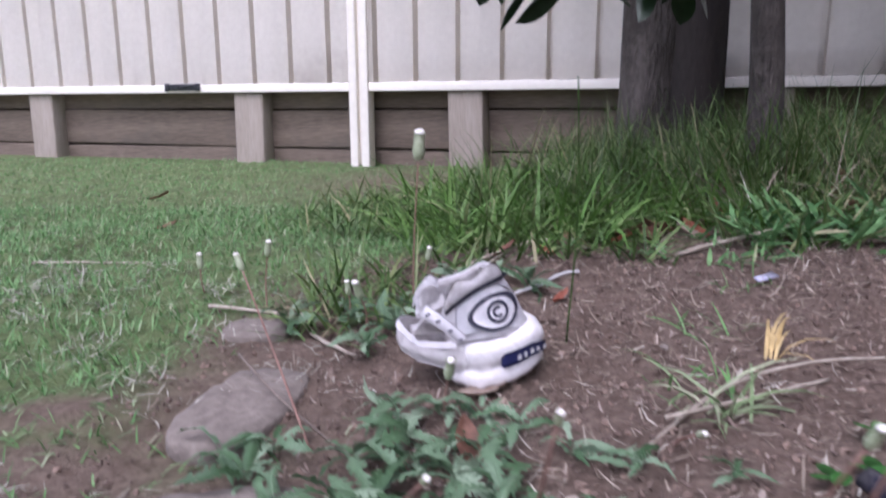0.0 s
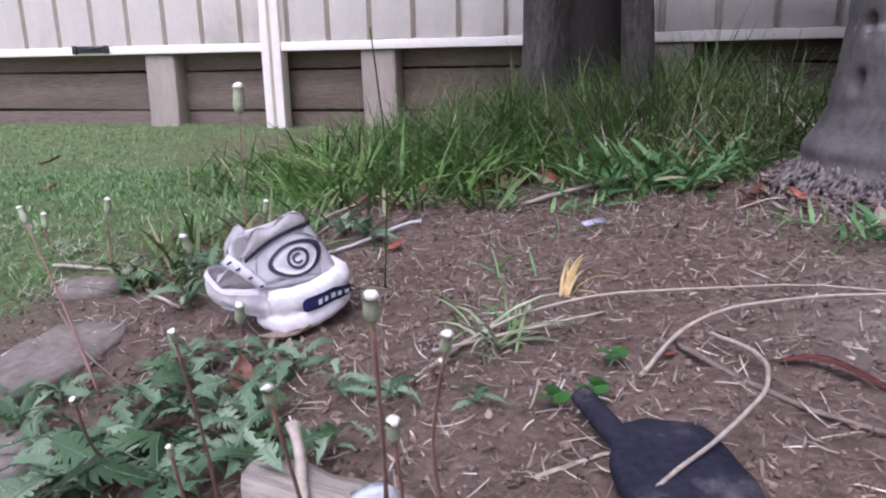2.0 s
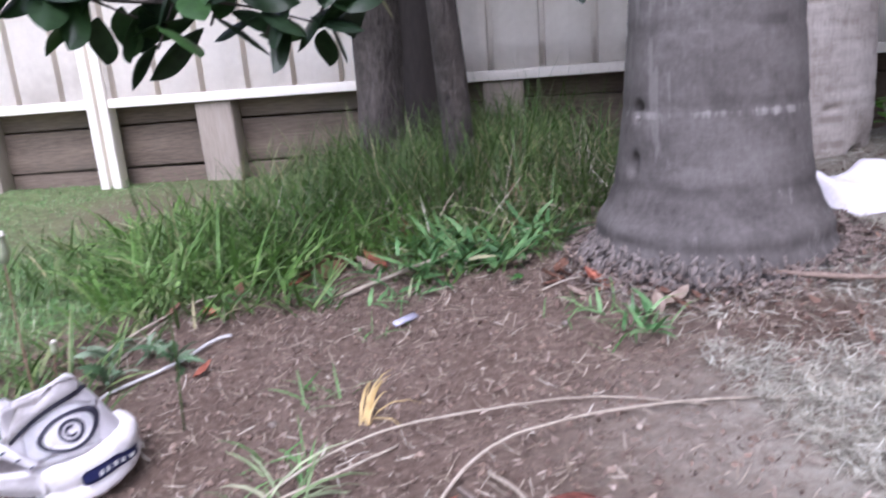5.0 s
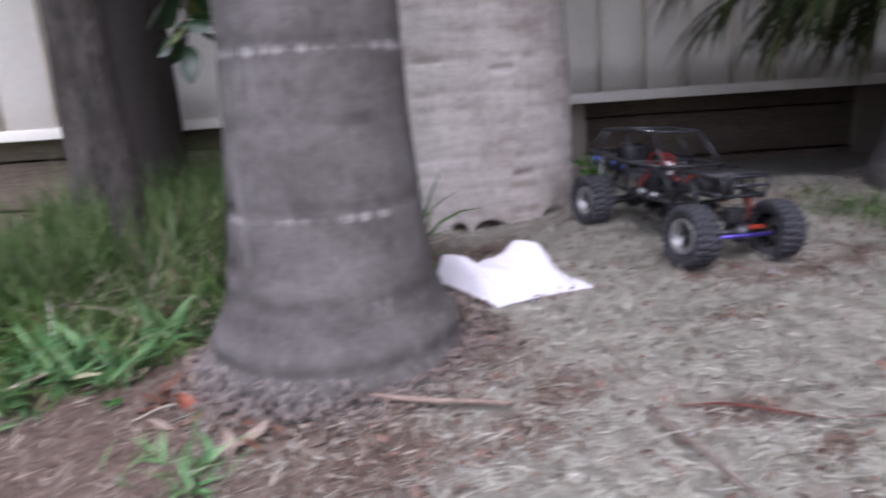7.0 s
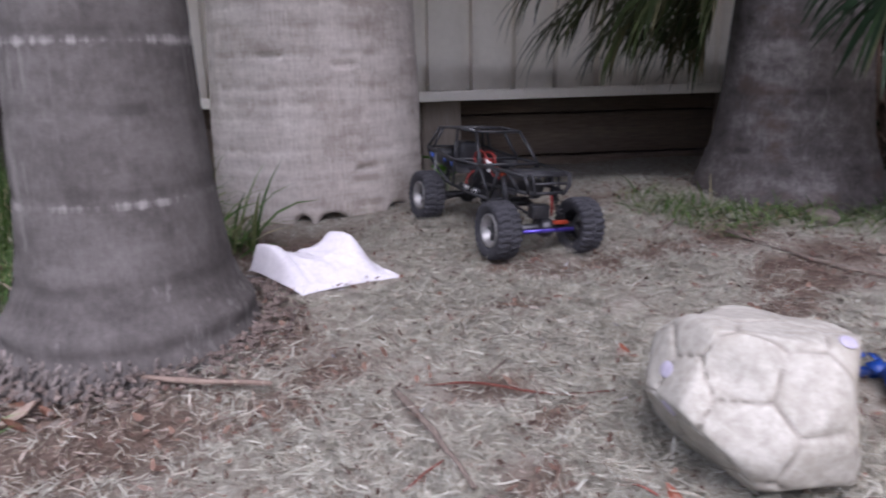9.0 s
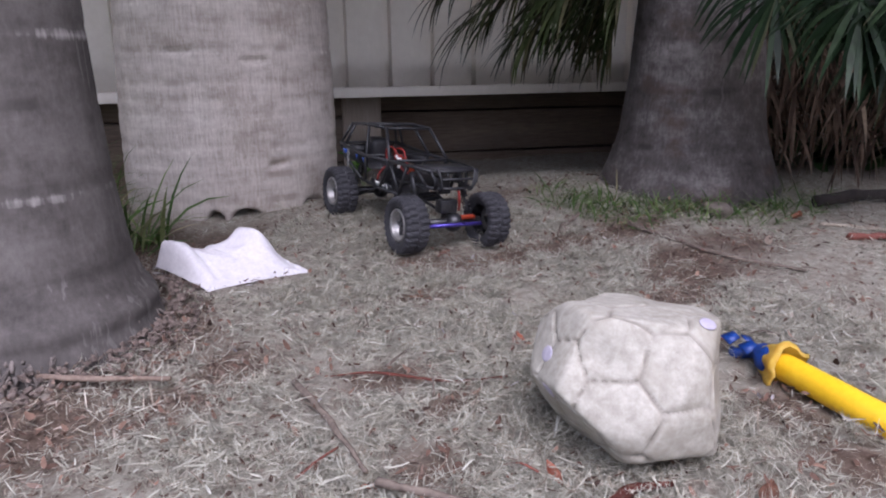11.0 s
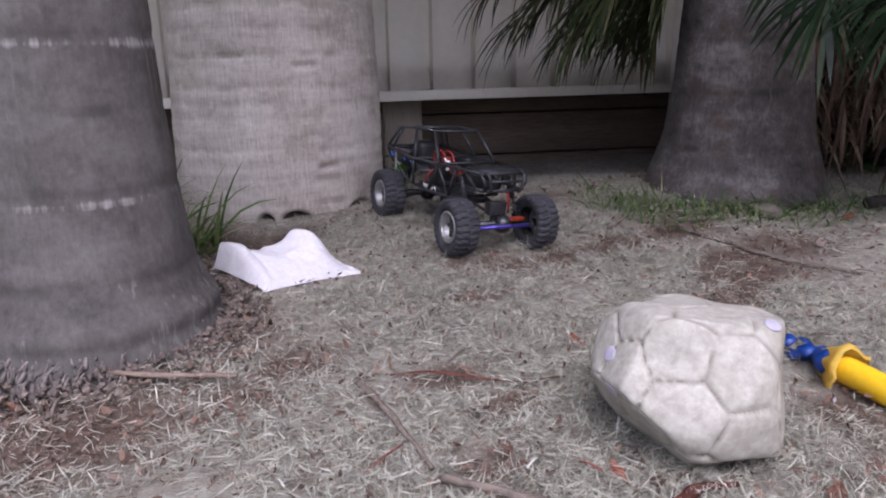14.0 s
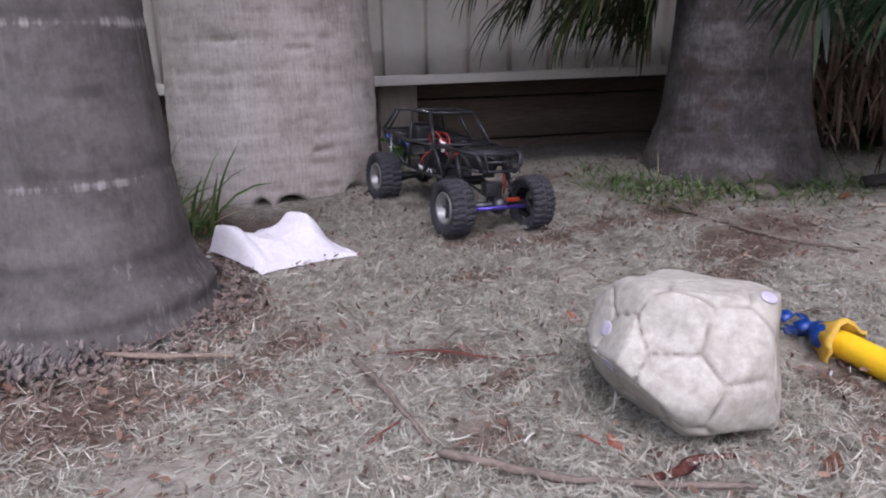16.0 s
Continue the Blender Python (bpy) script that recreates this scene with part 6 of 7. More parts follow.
def weed(x, y, count, size, steep=0.12):
    """A flat rosette of lobed leaves."""
    plant = thing("weed", "flat dandelion rosette with grey-green lobed leaves", "weed", Matrix.Translation((x, y, surface_z(x, y))), "weeds by the shoe")
    first = rng.uniform(0, TAU)
    for k in range(count + 3):
        a = first + k * 2.4 + rng.uniform(-0.35, 0.35)
        long = size * rng.uniform(0.32, 0.75)
        ob = new("leaf", LOBED[int(rng.integers(len(LOBED)))])
        ob.parent = plant
        ob.matrix_local = Matrix.Translation((0, 0, 0.003 + 0.002 * k)) @ Matrix.Rotation(a, 4, "Z") @ Matrix.Rotation(-rng.uniform(0.0, 1.0) * steep * 3, 4, "Y") @ Matrix.Rotation(rng.normal(0, 0.55), 4, "X") @ Matrix.Diagonal((long, long * rng.uniform(0.8, 1.2), long, 1))


for x, y, count, size in ((-0.055, 0.500, 6, 0.105), (-0.010, 0.425, 6, 0.115), (0.035, 0.455, 4, 0.090), (-0.100, 0.445, 5, 0.095), (-0.150, 0.590, 5, 0.065), (-0.030, 0.590, 5, 0.085), (-0.055, 0.660, 4, 0.060),
                          (0.000, 0.645, 5, 0.065), (0.065, 0.590, 4, 0.060), (0.105, 0.550, 4, 0.055), (-0.060, 0.380, 6, 0.110), (0.010, 0.520, 4, 0.075), (0.110, 0.460, 4, 0.050),
                          (0.005, 0.360, 5, 0.085), (-0.110, 0.365, 5, 0.100), (0.22, 0.50, 4, 0.045), (-0.075, 0.560, 4, 0.080), (-0.020, 0.480, 6, 0.100), (0.045, 0.490, 5, 0.085), (-0.075, 0.440, 6, 0.105), (0.030, 0.555, 5, 0.075),
                          (-0.130, 0.500, 5, 0.080), (-0.165, 0.545, 5, 0.070), (-0.045, 0.620, 5, 0.070), (0.065, 0.440, 5, 0.075), (-0.20, 0.590, 5, 0.065), (0.035, 0.620, 4, 0.060), (0.150, 0.520, 4, 0.050), (-0.030, 0.545, 6, 0.090), (-0.04, 0.345, 6, 0.095)):
    weed(x, y, count, size)
for x, y in ((-0.09, 0.80), (-0.06, 0.86), (-0.12, 0.90), (-0.02, 0.93), (0.03, 0.97), (-0.06, 0.97), (-0.14, 0.98), (0.08, 1.02), (0.02, 1.05), (-0.20, 0.90), (-0.02, 0.86), (0.12, 0.97)):
    weed(x, y, 6, rng.uniform(0.055, 0.085), 0.25)


STALK = surf("flower_stalk", (0.17, 0.085, 0.065), (0.31, 0.185, 0.145), 30, 0.6, 0.1, 150)
BUD = surf("green_bud", (0.25, 0.30, 0.17), (0.44, 0.48, 0.33), 40, 0.6, 0.2, 150)
FLUFF = surf("white_fluff", (0.62, 0.58, 0.52), (0.78, 0.74, 0.68), 60, 0.9, 0.5, 200, depth=0.002)


def dandelion(root, head, r=0.006, fluff=0.6):
    """A leafless stalk with a spent flower head."""
    a, b = Vector((root[0], root[1], surface_z(root[0], root[1]))), Vector(head)
    plant = thing("dandelion", "spent dandelion with a pale stalk and white-tipped bud", "flower", Matrix.Translation(a), "dandelions by the shoe")
    d = b - a
    bend = Vector((rng.uniform(-0.008, 0.008), rng.uniform(-0.006, 0.006), 0))
    bm = bmesh.new()
    tube(bm, spline([Vector(), d * 0.5 + bend, d], 5), [0.0013] * 5 + [0.0010] * 6, 6)
    part("stalk", bm, STALK, plant)
    turn = (d * 0.5 - bend).normalized().to_track_quat("Z", "Y").to_matrix().to_4x4()
    bm = bmesh.new()
    lathe(bm, [(0.0, -1.1 * r), (0.5 * r, -0.8 * r), (0.72 * r, 0.0), (0.62 * r, 1.0 * r), (0.58 * r, 1.8 * r), (0.72 * r, 2.1 * r)], 10, Matrix.Translation(d) @ turn)
    bud = part("bud", bm, BUD, plant, "green bud")
    bm = bmesh.new()
    bmesh.ops.create_icosphere(bm, subdivisions=2, radius=r * fluff, matrix=Matrix.Translation(d + (turn @ Vector((0, 0, r * 2.1)))) @ Matrix.Diagonal((1, 1, 0.8, 1)))
    for v in bm.verts:
        v.co += 0.0012 * noise.noise_vector(v.co * 400)
    part("fluff", bm, FLUFF, plant, "white fluffy tip")


for root, head, r in (((0.150, 0.33), (0.153, 0.213, 0.166), 0.0045), ((0.186, 0.37), (0.184, 0.286, 0.122), 0.0045), ((0.110, 0.31), (0.117, 0.200, 0.140), 0.0035), ((0.150, 0.30), (0.159, 0.235, 0.105), 0.0045),
                      ((0.040, 0.39), (0.052, 0.304, 0.124), 0.0030), ((0.0, 0.655), (0.005, 0.640, 0.015), 0.0075), ((-0.13, 0.94), (-0.127, 0.93, 0.018), 0.006), ((-0.04, 0.91), (-0.029, 0.88, 0.205), 0.011),
                      ((-0.12, 0.60), (-0.188, 0.651, 0.117), 0.005), ((-0.057, 0.47), (-0.01, 0.324, 0.083), 0.003), ((0.045, 0.33), (0.05, 0.286, 0.072), 0.0028), ((-0.252, 0.99), (-0.245, 0.985, 0.06), 0.007),
                      ((-0.36, 1.05), (-0.36, 1.04, 0.03), 0.007), ((-0.10, 0.88), (-0.105, 0.87, 0.03), 0.008), ((-0.02, 0.97), (-0.02, 0.95, 0.06), 0.006), ((0.19, 0.55), (0.192, 0.50, 0.02), 0.004)):
    dandelion(root, head, r)


# stones
def slab(x, y, sx, sy, turn, seed, thick=0.03):
    """A flat stepping stone with an uneven rounded outline."""
    z = gz(x, y) - thick + 0.009
    bm = bmesh.new()
    rings = []
    for grow, h in ((0.92, 0.0), (1.0, thick * 0.4), (0.99, thick * 0.85), (0.95, thick), (0.6, thick * 1.04), (0.25, thick * 1.02)):
        row = []
        for k in range(40):
            a = k * TAU / 40
            c, s = math.cos(a), math.sin(a)
            edge = (abs(c) ** 3.2 + abs(s) ** 3.2) ** (-1 / 3.2) * (1 + 0.10 * noise.noise(Vector((c * 1.5, s * 1.5, seed))))
            row.append(bm.verts.new((sx * c * edge * grow, sy * s * edge * grow, h + 0.004 * noise.noise(Vector((c * grow * 4, s * grow * 4, seed + 3))))))
        rings.append(row)
    for a, b in zip(rings, rings[1:]):
        for k in range(40):
            bm.faces.new((a[k], a[(k + 1) % 40], b[(k + 1) % 40], b[k]))
    bm.faces.new(rings[-1])
    ob = link("stepping_stone", bm, STONE)
    ob.matrix_world = pose(x, y, z, 0, 0, turn)
    return tagged(ob, "flat grey-brown stepping stone sunk in the lawn's edge", "stone", "stepping stones")


slab(-0.205, 0.690, 0.052, 0.098, -10, 1)
slab(-0.165, 0.490, 0.070, 0.050, 5, 4)
slab(-0.245, 0.905, 0.045, 0.035, 0, 8)


def rock(name, x, y, r, material, label, flat=0.6):
    bm = bmesh.new()
    bmesh.ops.create_icosphere(bm, subdivisions=3, radius=r)
    for v in bm.verts:
        v.co *= 1 + 0.35 * noise.noise(v.co / r * 1.3 + Vector((x, y, 0)))
        v.co.z *= flat
    ob = link(name, bm, material)
    ob.location = (x, y, surface_z(x, y) + r * flat * 0.4)
    return tagged(ob, label, "stone")


rock("stone", 2.34, 0.76, 0.035, STONE, "pale rounded stone among grass")
for x, y, r in ((0.782 * 1.1, 0.663 * 1.1, 0.009), (0.244, 0.756, 0.006), (0.84, 0.71, 0.008), (0.80, 0.745, 0.01), (0.90, 0.72, 0.007), (0.62, 0.80, 0.006)):
    rock("pebble", x, y, r * 0.8, STONE, "small brown pebble on the soil", 0.75)


# sticks, stalks and bark
CORD = surf("grey_white_cord", (0.38, 0.37, 0.365), (0.56, 0.545, 0.54), 30, 0.85, 0.3, 200)


def stick(name, points, r, material, label, category="stick", end=0.6, lift=0.0):
    pts = spline([Vector((x, y, surface_z(x, y) + r + lift + (dz[0] if dz else 0))) for x, y, *dz in points], 6)
    bm = bmesh.new()
    tube(bm, pts, [float(v) for v in np.linspace(r, r * end, len(pts))], 7)
    for v in bm.verts:
        v.co += r * 0.5 * noise.noise_vector(v.co * 60)
    return tagged(link(name, bm, material), label, category)


def bark_strip(points, width, material, label):
    """A curled strip lying on the ground."""
    pts = spline([Vector((x, y, surface_z(x, y) + 0.003 + (dz[0] if dz else 0))) for x, y, *dz in points], 6)
    bm = bmesh.new()
    rows = []
    for i, (p, s, t) in enumerate(frames_along(pts)):
        d = (pts[min(i + 1, len(pts) - 1)] - pts[max(i - 1, 0)]).normalized()
        side = d.cross(Vector((0, 0, 1))).normalized()
        w = width * math.sin(math.pi * (0.08 + 0.84 * i / (len(pts) - 1))) ** 0.5
        rows.append([bm.verts.new(p + side * w * u + Vector((0, 0, w * 0.6 * u * u))) for u in (-0.5, -0.2, 0.2, 0.5)])
    for a, b in zip(rows, rows[1:]):
        for k in range(3):
            bm.faces.new((a[k], a[k + 1], b[k + 1], b[k]))
    bmesh.ops.solidify(bm, geom=bm.faces[:], thickness=0.0015)
    return tagged(link("bark_strip", bm, material), label, "bark")


stick("stick", [(0.898, 0.764), (0.96, 0.700), (1.022, 0.642)], 0.0040, CHIP, "straight brown stick beside the palm", end=0.8, lift=0.010)
stick("stick", [(2.62, 0.66), (2.75, 0.60), (2.92, 0.50)], 0.016, BARK_SHADED, "dark fallen limb in the shade by the palm", end=0.8)
stick("stick", [(2.42, 0.55), (2.50, 0.49), (2.56, 0.42)], 0.005, TWIG_PALE, "pale stick on soil by the palm")
stick("stick", [(2.38, 0.47), (2.44, 0.44), (2.50, 0.41)], 0.008, TWIG_RED, "short reddish broken limb", end=0.9)
stick("stick", [(1.136, 0.545), (1.13, 0.45), (1.118, 0.358)], 0.0045, TWIG, "thin brown stick on clippings", lift=0.011)
stick("stick", [(1.118, 0.338), (1.15, 0.28), (1.20, 0.215), (1.30, 0.12)], 0.005, TWIG, "thin grey stick with a raw broken end", lift=0.010)
stick("stick", [(2.064, 0.80), (2.06, 0.68), (2.05, 0.55), (2.10, 0.42)], 0.005, TWIG, "brown fallen twig near the far palm")
stick("stick", [(1.925, 0.865), (1.96, 0.875), (2.00, 0.885, 0.012)], 0.006, TWIG, "short dark broken twig")
stick("stick", [(-0.73, 1.247), (-0.63, 1.262), (-0.526, 1.271)], 0.003, TWIG_PALE, "pale dry stalk on the lawn", "stalk")
stick("stick", [(-0.336, 0.996), (-0.26, 0.975), (-0.198, 0.963)], 0.0032, TWIG_PALE, "pale dry stalk at the lawn's edge", "stalk")
stick("stick", [(-0.198, 0.963), (-0.165, 0.88), (-0.103, 0.80)], 0.0038, TWIG_PALE, "bent pale stalk lying towards the shoe", "stalk")
stick("stick", [(-0.234, 0.78, 0.02), (-0.163, 0.674, 0.015), (-0.095, 0.606)], 0.0016, TWIG, "thin dark stem across a stepping stone", "stalk")
stick("stick", [(0.0, 1.09), (0.054, 1.114, 0.006), (0.133, 1.148, 0.012)], 0.003, TWIG_PALE, "pale dry stalk in low weeds", "stalk")
stick("stick", [(0.16, 0.547), (0.256, 0.624, 0.012), (0.356, 0.66, 0.015), (0.472, 0.649, 0.01), (0.575, 0.615, 0.005), (0.66, 0.55)], 0.0019, TWIG_PALE, "long dry arched grass stalk on the soil", "stalk", 0.4)
stick("stick", [(0.357, 0.503), (0.426, 0.572, 0.01), (0.503, 0.587, 0.012), (0.64, 0.562, 0.005), (0.80, 0.50)], 0.0021, TWIG_PALE, "long dry curved grass stalk on the soil", "stalk", 0.5)
stick("stick", [(0.435, 0.548, 0.01), (0.450, 0.490, 0.012), (0.425, 0.430, 0.02), (0.37, 0.377, 0.024), (0.29, 0.318, 0.024), (0.262, 0.290, 0.024)], 0.0020, TWIG_PALE, "dry bent stalk lying over a black paddle", "stalk", 0.6)
stick("stick", [(0.190, 0.575, 0.01), (0.30, 0.615, 0.01), (0.37, 0.65)], 0.002, TWIG_PALE, "thin dry straw on the soil", "stalk")
stick("stick", [(0.25, 0.395), (0.29, 0.405), (0.325, 0.415)], 0.002, TWIG_PALE, "thin dry straw on the soil", "stalk")
stick("stick", [(0.406, 0.546), (0.440, 0.465), (0.477, 0.405), (0.54, 0.32)], 0.0028, TWIG, "brown twig half sunk in the soil")
stick("stick", [(0.02, 1.04), (0.09, 1.12), (0.16, 1.16, 0.01), (0.26, 1.17)], 0.0028, TWIG_PALE, "dry grass stalk at the tall grass", "stalk")
stick("stick", [(0.36, 1.10), (0.50, 1.13, 0.015), (0.66, 1.16, 0.02)], 0.004, TWIG_PALE, "dry flattened stalk across the running grass", "stalk")
stick("grass_stem", [(0.143, 0.80), (0.150, 0.79, 0.16), (0.139, 0.755, 0.30)], 0.0011, GRASS, "tall thin grass stem with a seed head", "stalk", 0.7)
stick("white_cord", [(0.195, 1.0, 0.006), (0.168, 1.0, 0.006), (0.134, 0.968, 0.006), (0.073, 0.966, 0.004), (0.03, 0.955), (0.012, 0.92)], 0.0026, CORD, "white frayed cord lying behind the shoe", "cord", 0.9)
bark_strip([(0.469, 0.493), (0.498, 0.478, 0.008), (0.525, 0.433)], 0.012, TWIG_RED, "curled dark red bark strip on soil")
bark_strip([(1.19, 0.56, 0.003), (1.235, 0.525, 0.006), (1.30, 0.46, 0.004), (1.36, 0.42, 0.006)], 0.008, TWIG_RED, "flat reddish bark strip on clippings")
bark_strip([(1.24, 0.20, 0.005), (1.27, 0.178, 0.009), (1.30, 0.182, 0.006), (1.34, 0.165, 0.005)], 0.016, TWIG_RED, "flat reddish bark strip on clippings")
bark_strip([(0.72, 0.93), (0.745, 0.86), (0.76, 0.81)], 0.016, LEAF_TAN, "dry pinkish leaf strip beside the palm")


def dead_leaf(x, y, size, material, label, turn=0.0, stand=0.0):
    bm = bmesh.new()
    n = 10
    rows = []
    for i in range(n + 1):
        t = i / n
        w = 0.42 * math.sin(math.pi * min(t * 1.02, 1)) ** 0.8 + 0.01
        rows.append([bm.verts.new(((t - 0.5) * size, u * w * size, size * (0.25 * (t - 0.5) ** 2 + 0.35 * u * u) + 0.03 * size * noise.noise(Vector((t * 5, u * 4, x * 9 + y))))) for u in (-0.5, -0.25, 0, 0.25, 0.5)])
    for a, b in zip(rows, rows[1:]):
        for k in range(4):
            bm.faces.new((a[k], a[k + 1], b[k + 1], b[k]))
    bmesh.ops.solidify(bm, geom=bm.faces[:], thickness=0.0012)
    ob = link("fallen_leaf", bm, material)
    ob.matrix_world = pose(x, y, surface_z(x, y) + 0.004 + 0.3 * size * math.sin(radians(stand)), 0, -stand, turn)
    return tagged(ob, label, "leaf", "fallen leaves")


for x, y, s, m_, turn, stand in ((0.158, 0.930, 0.032, LEAF_RED, 40, 25), (0.747, 1.365, 0.075, LEAF_RED, 60, 55), (0.40, 1.42, 0.08, LEAF_BROWN, 10, 35), (0.47, 1.40, 0.09, LEAF_BROWN, 70, 40), (0.53, 1.36, 0.08, LEAF_RED, 120, 30), (0.44, 1.34, 0.08, LEAF_BROWN, 200, 25), (0.36, 1.36, 0.07, LEAF_TAN, 20, 25), (0.58, 1.44, 0.09, LEAF_BROWN, 150, 45), (0.50, 1.46, 0.08, LEAF_RED, 40, 40),
                                 (0.40, 1.30, 0.06, LEAF_BROWN, 140, 10), (0.62, 1.36, 0.06, LEAF_RED, 20, 20), (0.71, 0.90, 0.05, LEAF_RED, 110, 20), (0.70, 1.0, 0.05, LEAF_BROWN, 50, 10), (0.66, 1.06, 0.05, LEAF_TAN, 30, 10),
                                 (0.04, 0.69, 0.055, LEAF_TAN, 20, 5), (0.05, 0.60, 0.05, LEAF_TAN, 70, 30), (0.02, 0.565, 0.05, LEAF_BROWN, 100, 35), (0.10, 1.13, 0.045, LEAF_BROWN, 20, 30), (0.16, 1.09, 0.04, LEAF_RED, 120, 10),
                                 (0.395, 0.535, 0.014, LEAF_RED, 20, 5), (1.445, 0.49, 0.035, LEAF_RED, 60, 10), (1.115, 0.345, 0.022, LEAF_RED, 150, 10), (1.265, 0.25, 0.03, LEAF_RED, 80, 25), (1.39, 0.10, 0.04, LEAF_BROWN, 20, 5),
                                 (1.75, 0.62, 0.03, LEAF_BROWN, 100, 5), (1.60, 0.78, 0.022, LEAF_BROWN, 20, 5), (1.05, 0.72, 0.03, LEAF_BROWN, 20, 5), (1.9, 0.7, 0.03, LEAF_RED, 60, 8), (2.2, 0.55, 0.035, LEAF_TAN, 30, 20),
                                 (1.42, 0.70, 0.025, LEAF_BROWN, 160, 5), (1.32, 0.62, 0.022, LEAF_BROWN, 10, 5), (-0.62, 1.60, 0.05, LEAF_BROWN, 40, 15), (-0.81, 2.05, 0.06, LEAF_BROWN, 0, 20), (-0.155, 0.455, 0.06, LEAF_TAN, -40, 4),
                                 (0.545, 0.455, 0.02, LEAF_TAN, 30, 15), (0.56, 0.33, 0.014, WHITE_CLOTH, 30, 20), (2.45, 0.62, 0.05, LEAF_RED, 10, 10), (0.20, 1.17, 0.05, LEAF_BROWN, 70, 20), (0.30, 1.20, 0.05, LEAF_RED, 10, 15)):
    dead_leaf(x, y, s, m_, {LEAF_RED: "reddish curled dead leaf on the ground", LEAF_BROWN: "dark brown curled dead leaf on the ground", LEAF_TAN: "pale tan dead leaf on the ground", WHITE_CLOTH: "small white scrap on the soil"}[m_], turn, stand)


# debris in the grass and at the near palm's foot
for k in range(9):
    m_ = (LEAF_BROWN, LEAF_BROWN, LEAF_TAN, LEAF_BROWN, LEAF_RED)[k % 5]
    dead_leaf(POCKET[0] + rng.normal(0, 0.045), POCKET[1] + rng.normal(0, 0.04), rng.uniform(0.045, 0.08), m_, "brown dead leaf lying in a gap of the grass" if m_ is LEAF_BROWN else "faded dead leaf lying in a gap of the grass", rng.uniform(0, 360), rng.uniform(5, 30))
dead_leaf(0.745, 1.33, 0.12, LEAF_BROWN, "large brown curled dead leaf in the grass", 70, 35)
dead_leaf(0.70, 1.24, 0.09, LEAF_BROWN, "brown folded dead leaf at the grass edge", 20, 15)
dead_leaf(0.735, 1.02, 0.07, LEAF_TAN, "pale dry leaf beside the near palm", 100, 10)
for k in range(16):
    a = math.pi * (0.95 + 0.5 * rng.uniform(0, 1))
    r0 = rng.uniform(0.20, 0.27)
    x, y, turn, size = 0.925 + r0 * math.cos(a), 0.945 + r0 * math.sin(a), rng.uniform(0, TAU), rng.uniform(0.02, 0.045)
    stick("twig", [(x - size * math.cos(turn), y - size * math.sin(turn), 0.002), (x, y, rng.uniform(0.002, 0.010)), (x + size * math.cos(turn), y + size * math.sin(turn), 0.002)], rng.uniform(0.0012, 0.0026), (TWIG, TWIG, TWIG_PALE)[k % 3], "thin broken twig at the palm's foot", "twig")

for k in range(12):
    a, r0 = math.pi * rng.uniform(0.92, 1.32), rng.uniform(0.195, 0.26)
    dead_leaf(0.925 + r0 * math.cos(a), 0.945 + r0 * math.sin(a), rng.uniform(0.025, 0.055), (LEAF_BROWN, LEAF_TAN, LEAF_BROWN)[k % 3], "flake of brown dead bark at the palm's foot", rng.uniform(0, 360), rng.uniform(5, 40))
for k in range(14):
    x, y = rng.uniform(0.95, 1.75), rng.uniform(0.15, 0.85)
    dead_leaf(x, y, rng.uniform(0.007, 0.012), WHITE_CLOTH, "tiny white scrap among dry clippings", rng.uniform(0, 360), rng.uniform(20, 60)).location.z += 0.008
for k in range(22):
    x, y, turn, size = rng.uniform(1.0, 2.1), rng.uniform(0.1, 0.85), rng.uniform(0, TAU), rng.uniform(0.015, 0.04)
    stick("twig", [(x - size * math.cos(turn), y - size * math.sin(turn), 0.007), (x, y, 0.011), (x + size * math.cos(turn), y + size * math.sin(turn), 0.007)], rng.uniform(0.001, 0.002), (TWIG, TWIG_RED, TWIG)[k % 3], "short thin twig lying on dry clippings", "twig")


# plank, splinter, wrapper, paddle and small finds
def make_plank():
    plank = thing("broken_plank", "weathered grey broken plank lying among weeds", "wood", pose(0.146, 0.367, surface_z(0.146, 0.367) + 0.008, 4, 2, -29))
    bm = bmesh.new()
    rows = []
    for i in range(25):
        t = i / 24
        y0, y1 = -0.020 - 0.004 * noise.noise(Vector((t * 9, 0, 1))), 0.020 + 0.004 * noise.noise(Vector((t * 9, 4, 1)))
        if i in (0, 24):
            y0, y1 = y0 * 0.4, y1 * 0.6
        z = 0.009 + 0.002 * noise.noise(Vector((t * 12, 2, 2)))
        rows.append([bm.verts.new((0.21 * (t - 0.5), y, h)) for y, h in ((y0, -0.010), (y0, z - 0.002), (y0 * 0.3, z), (y1 * 0.4, z + 0.001), (y1, z - 0.002), (y1, -0.010))])
    for a, b in zip(rows, rows[1:]):
        for k in range(6):
            bm.faces.new((a[k], a[(k + 1) % 6], b[(k + 1) % 6], b[k]))
    bm.faces.new(rows[0][::-1])
    bm.faces.new(rows[-1])
    part("board", bm, OLD_WOOD, plank)
    stick("wood_splinter", [(0.084, 0.432, 0.042), (0.092, 0.405, 0.022), (0.10, 0.355, 0.004)], 0.0048, TWIG_PALE, "pale upright wood splinter beside the plank", "wood", 0.7)


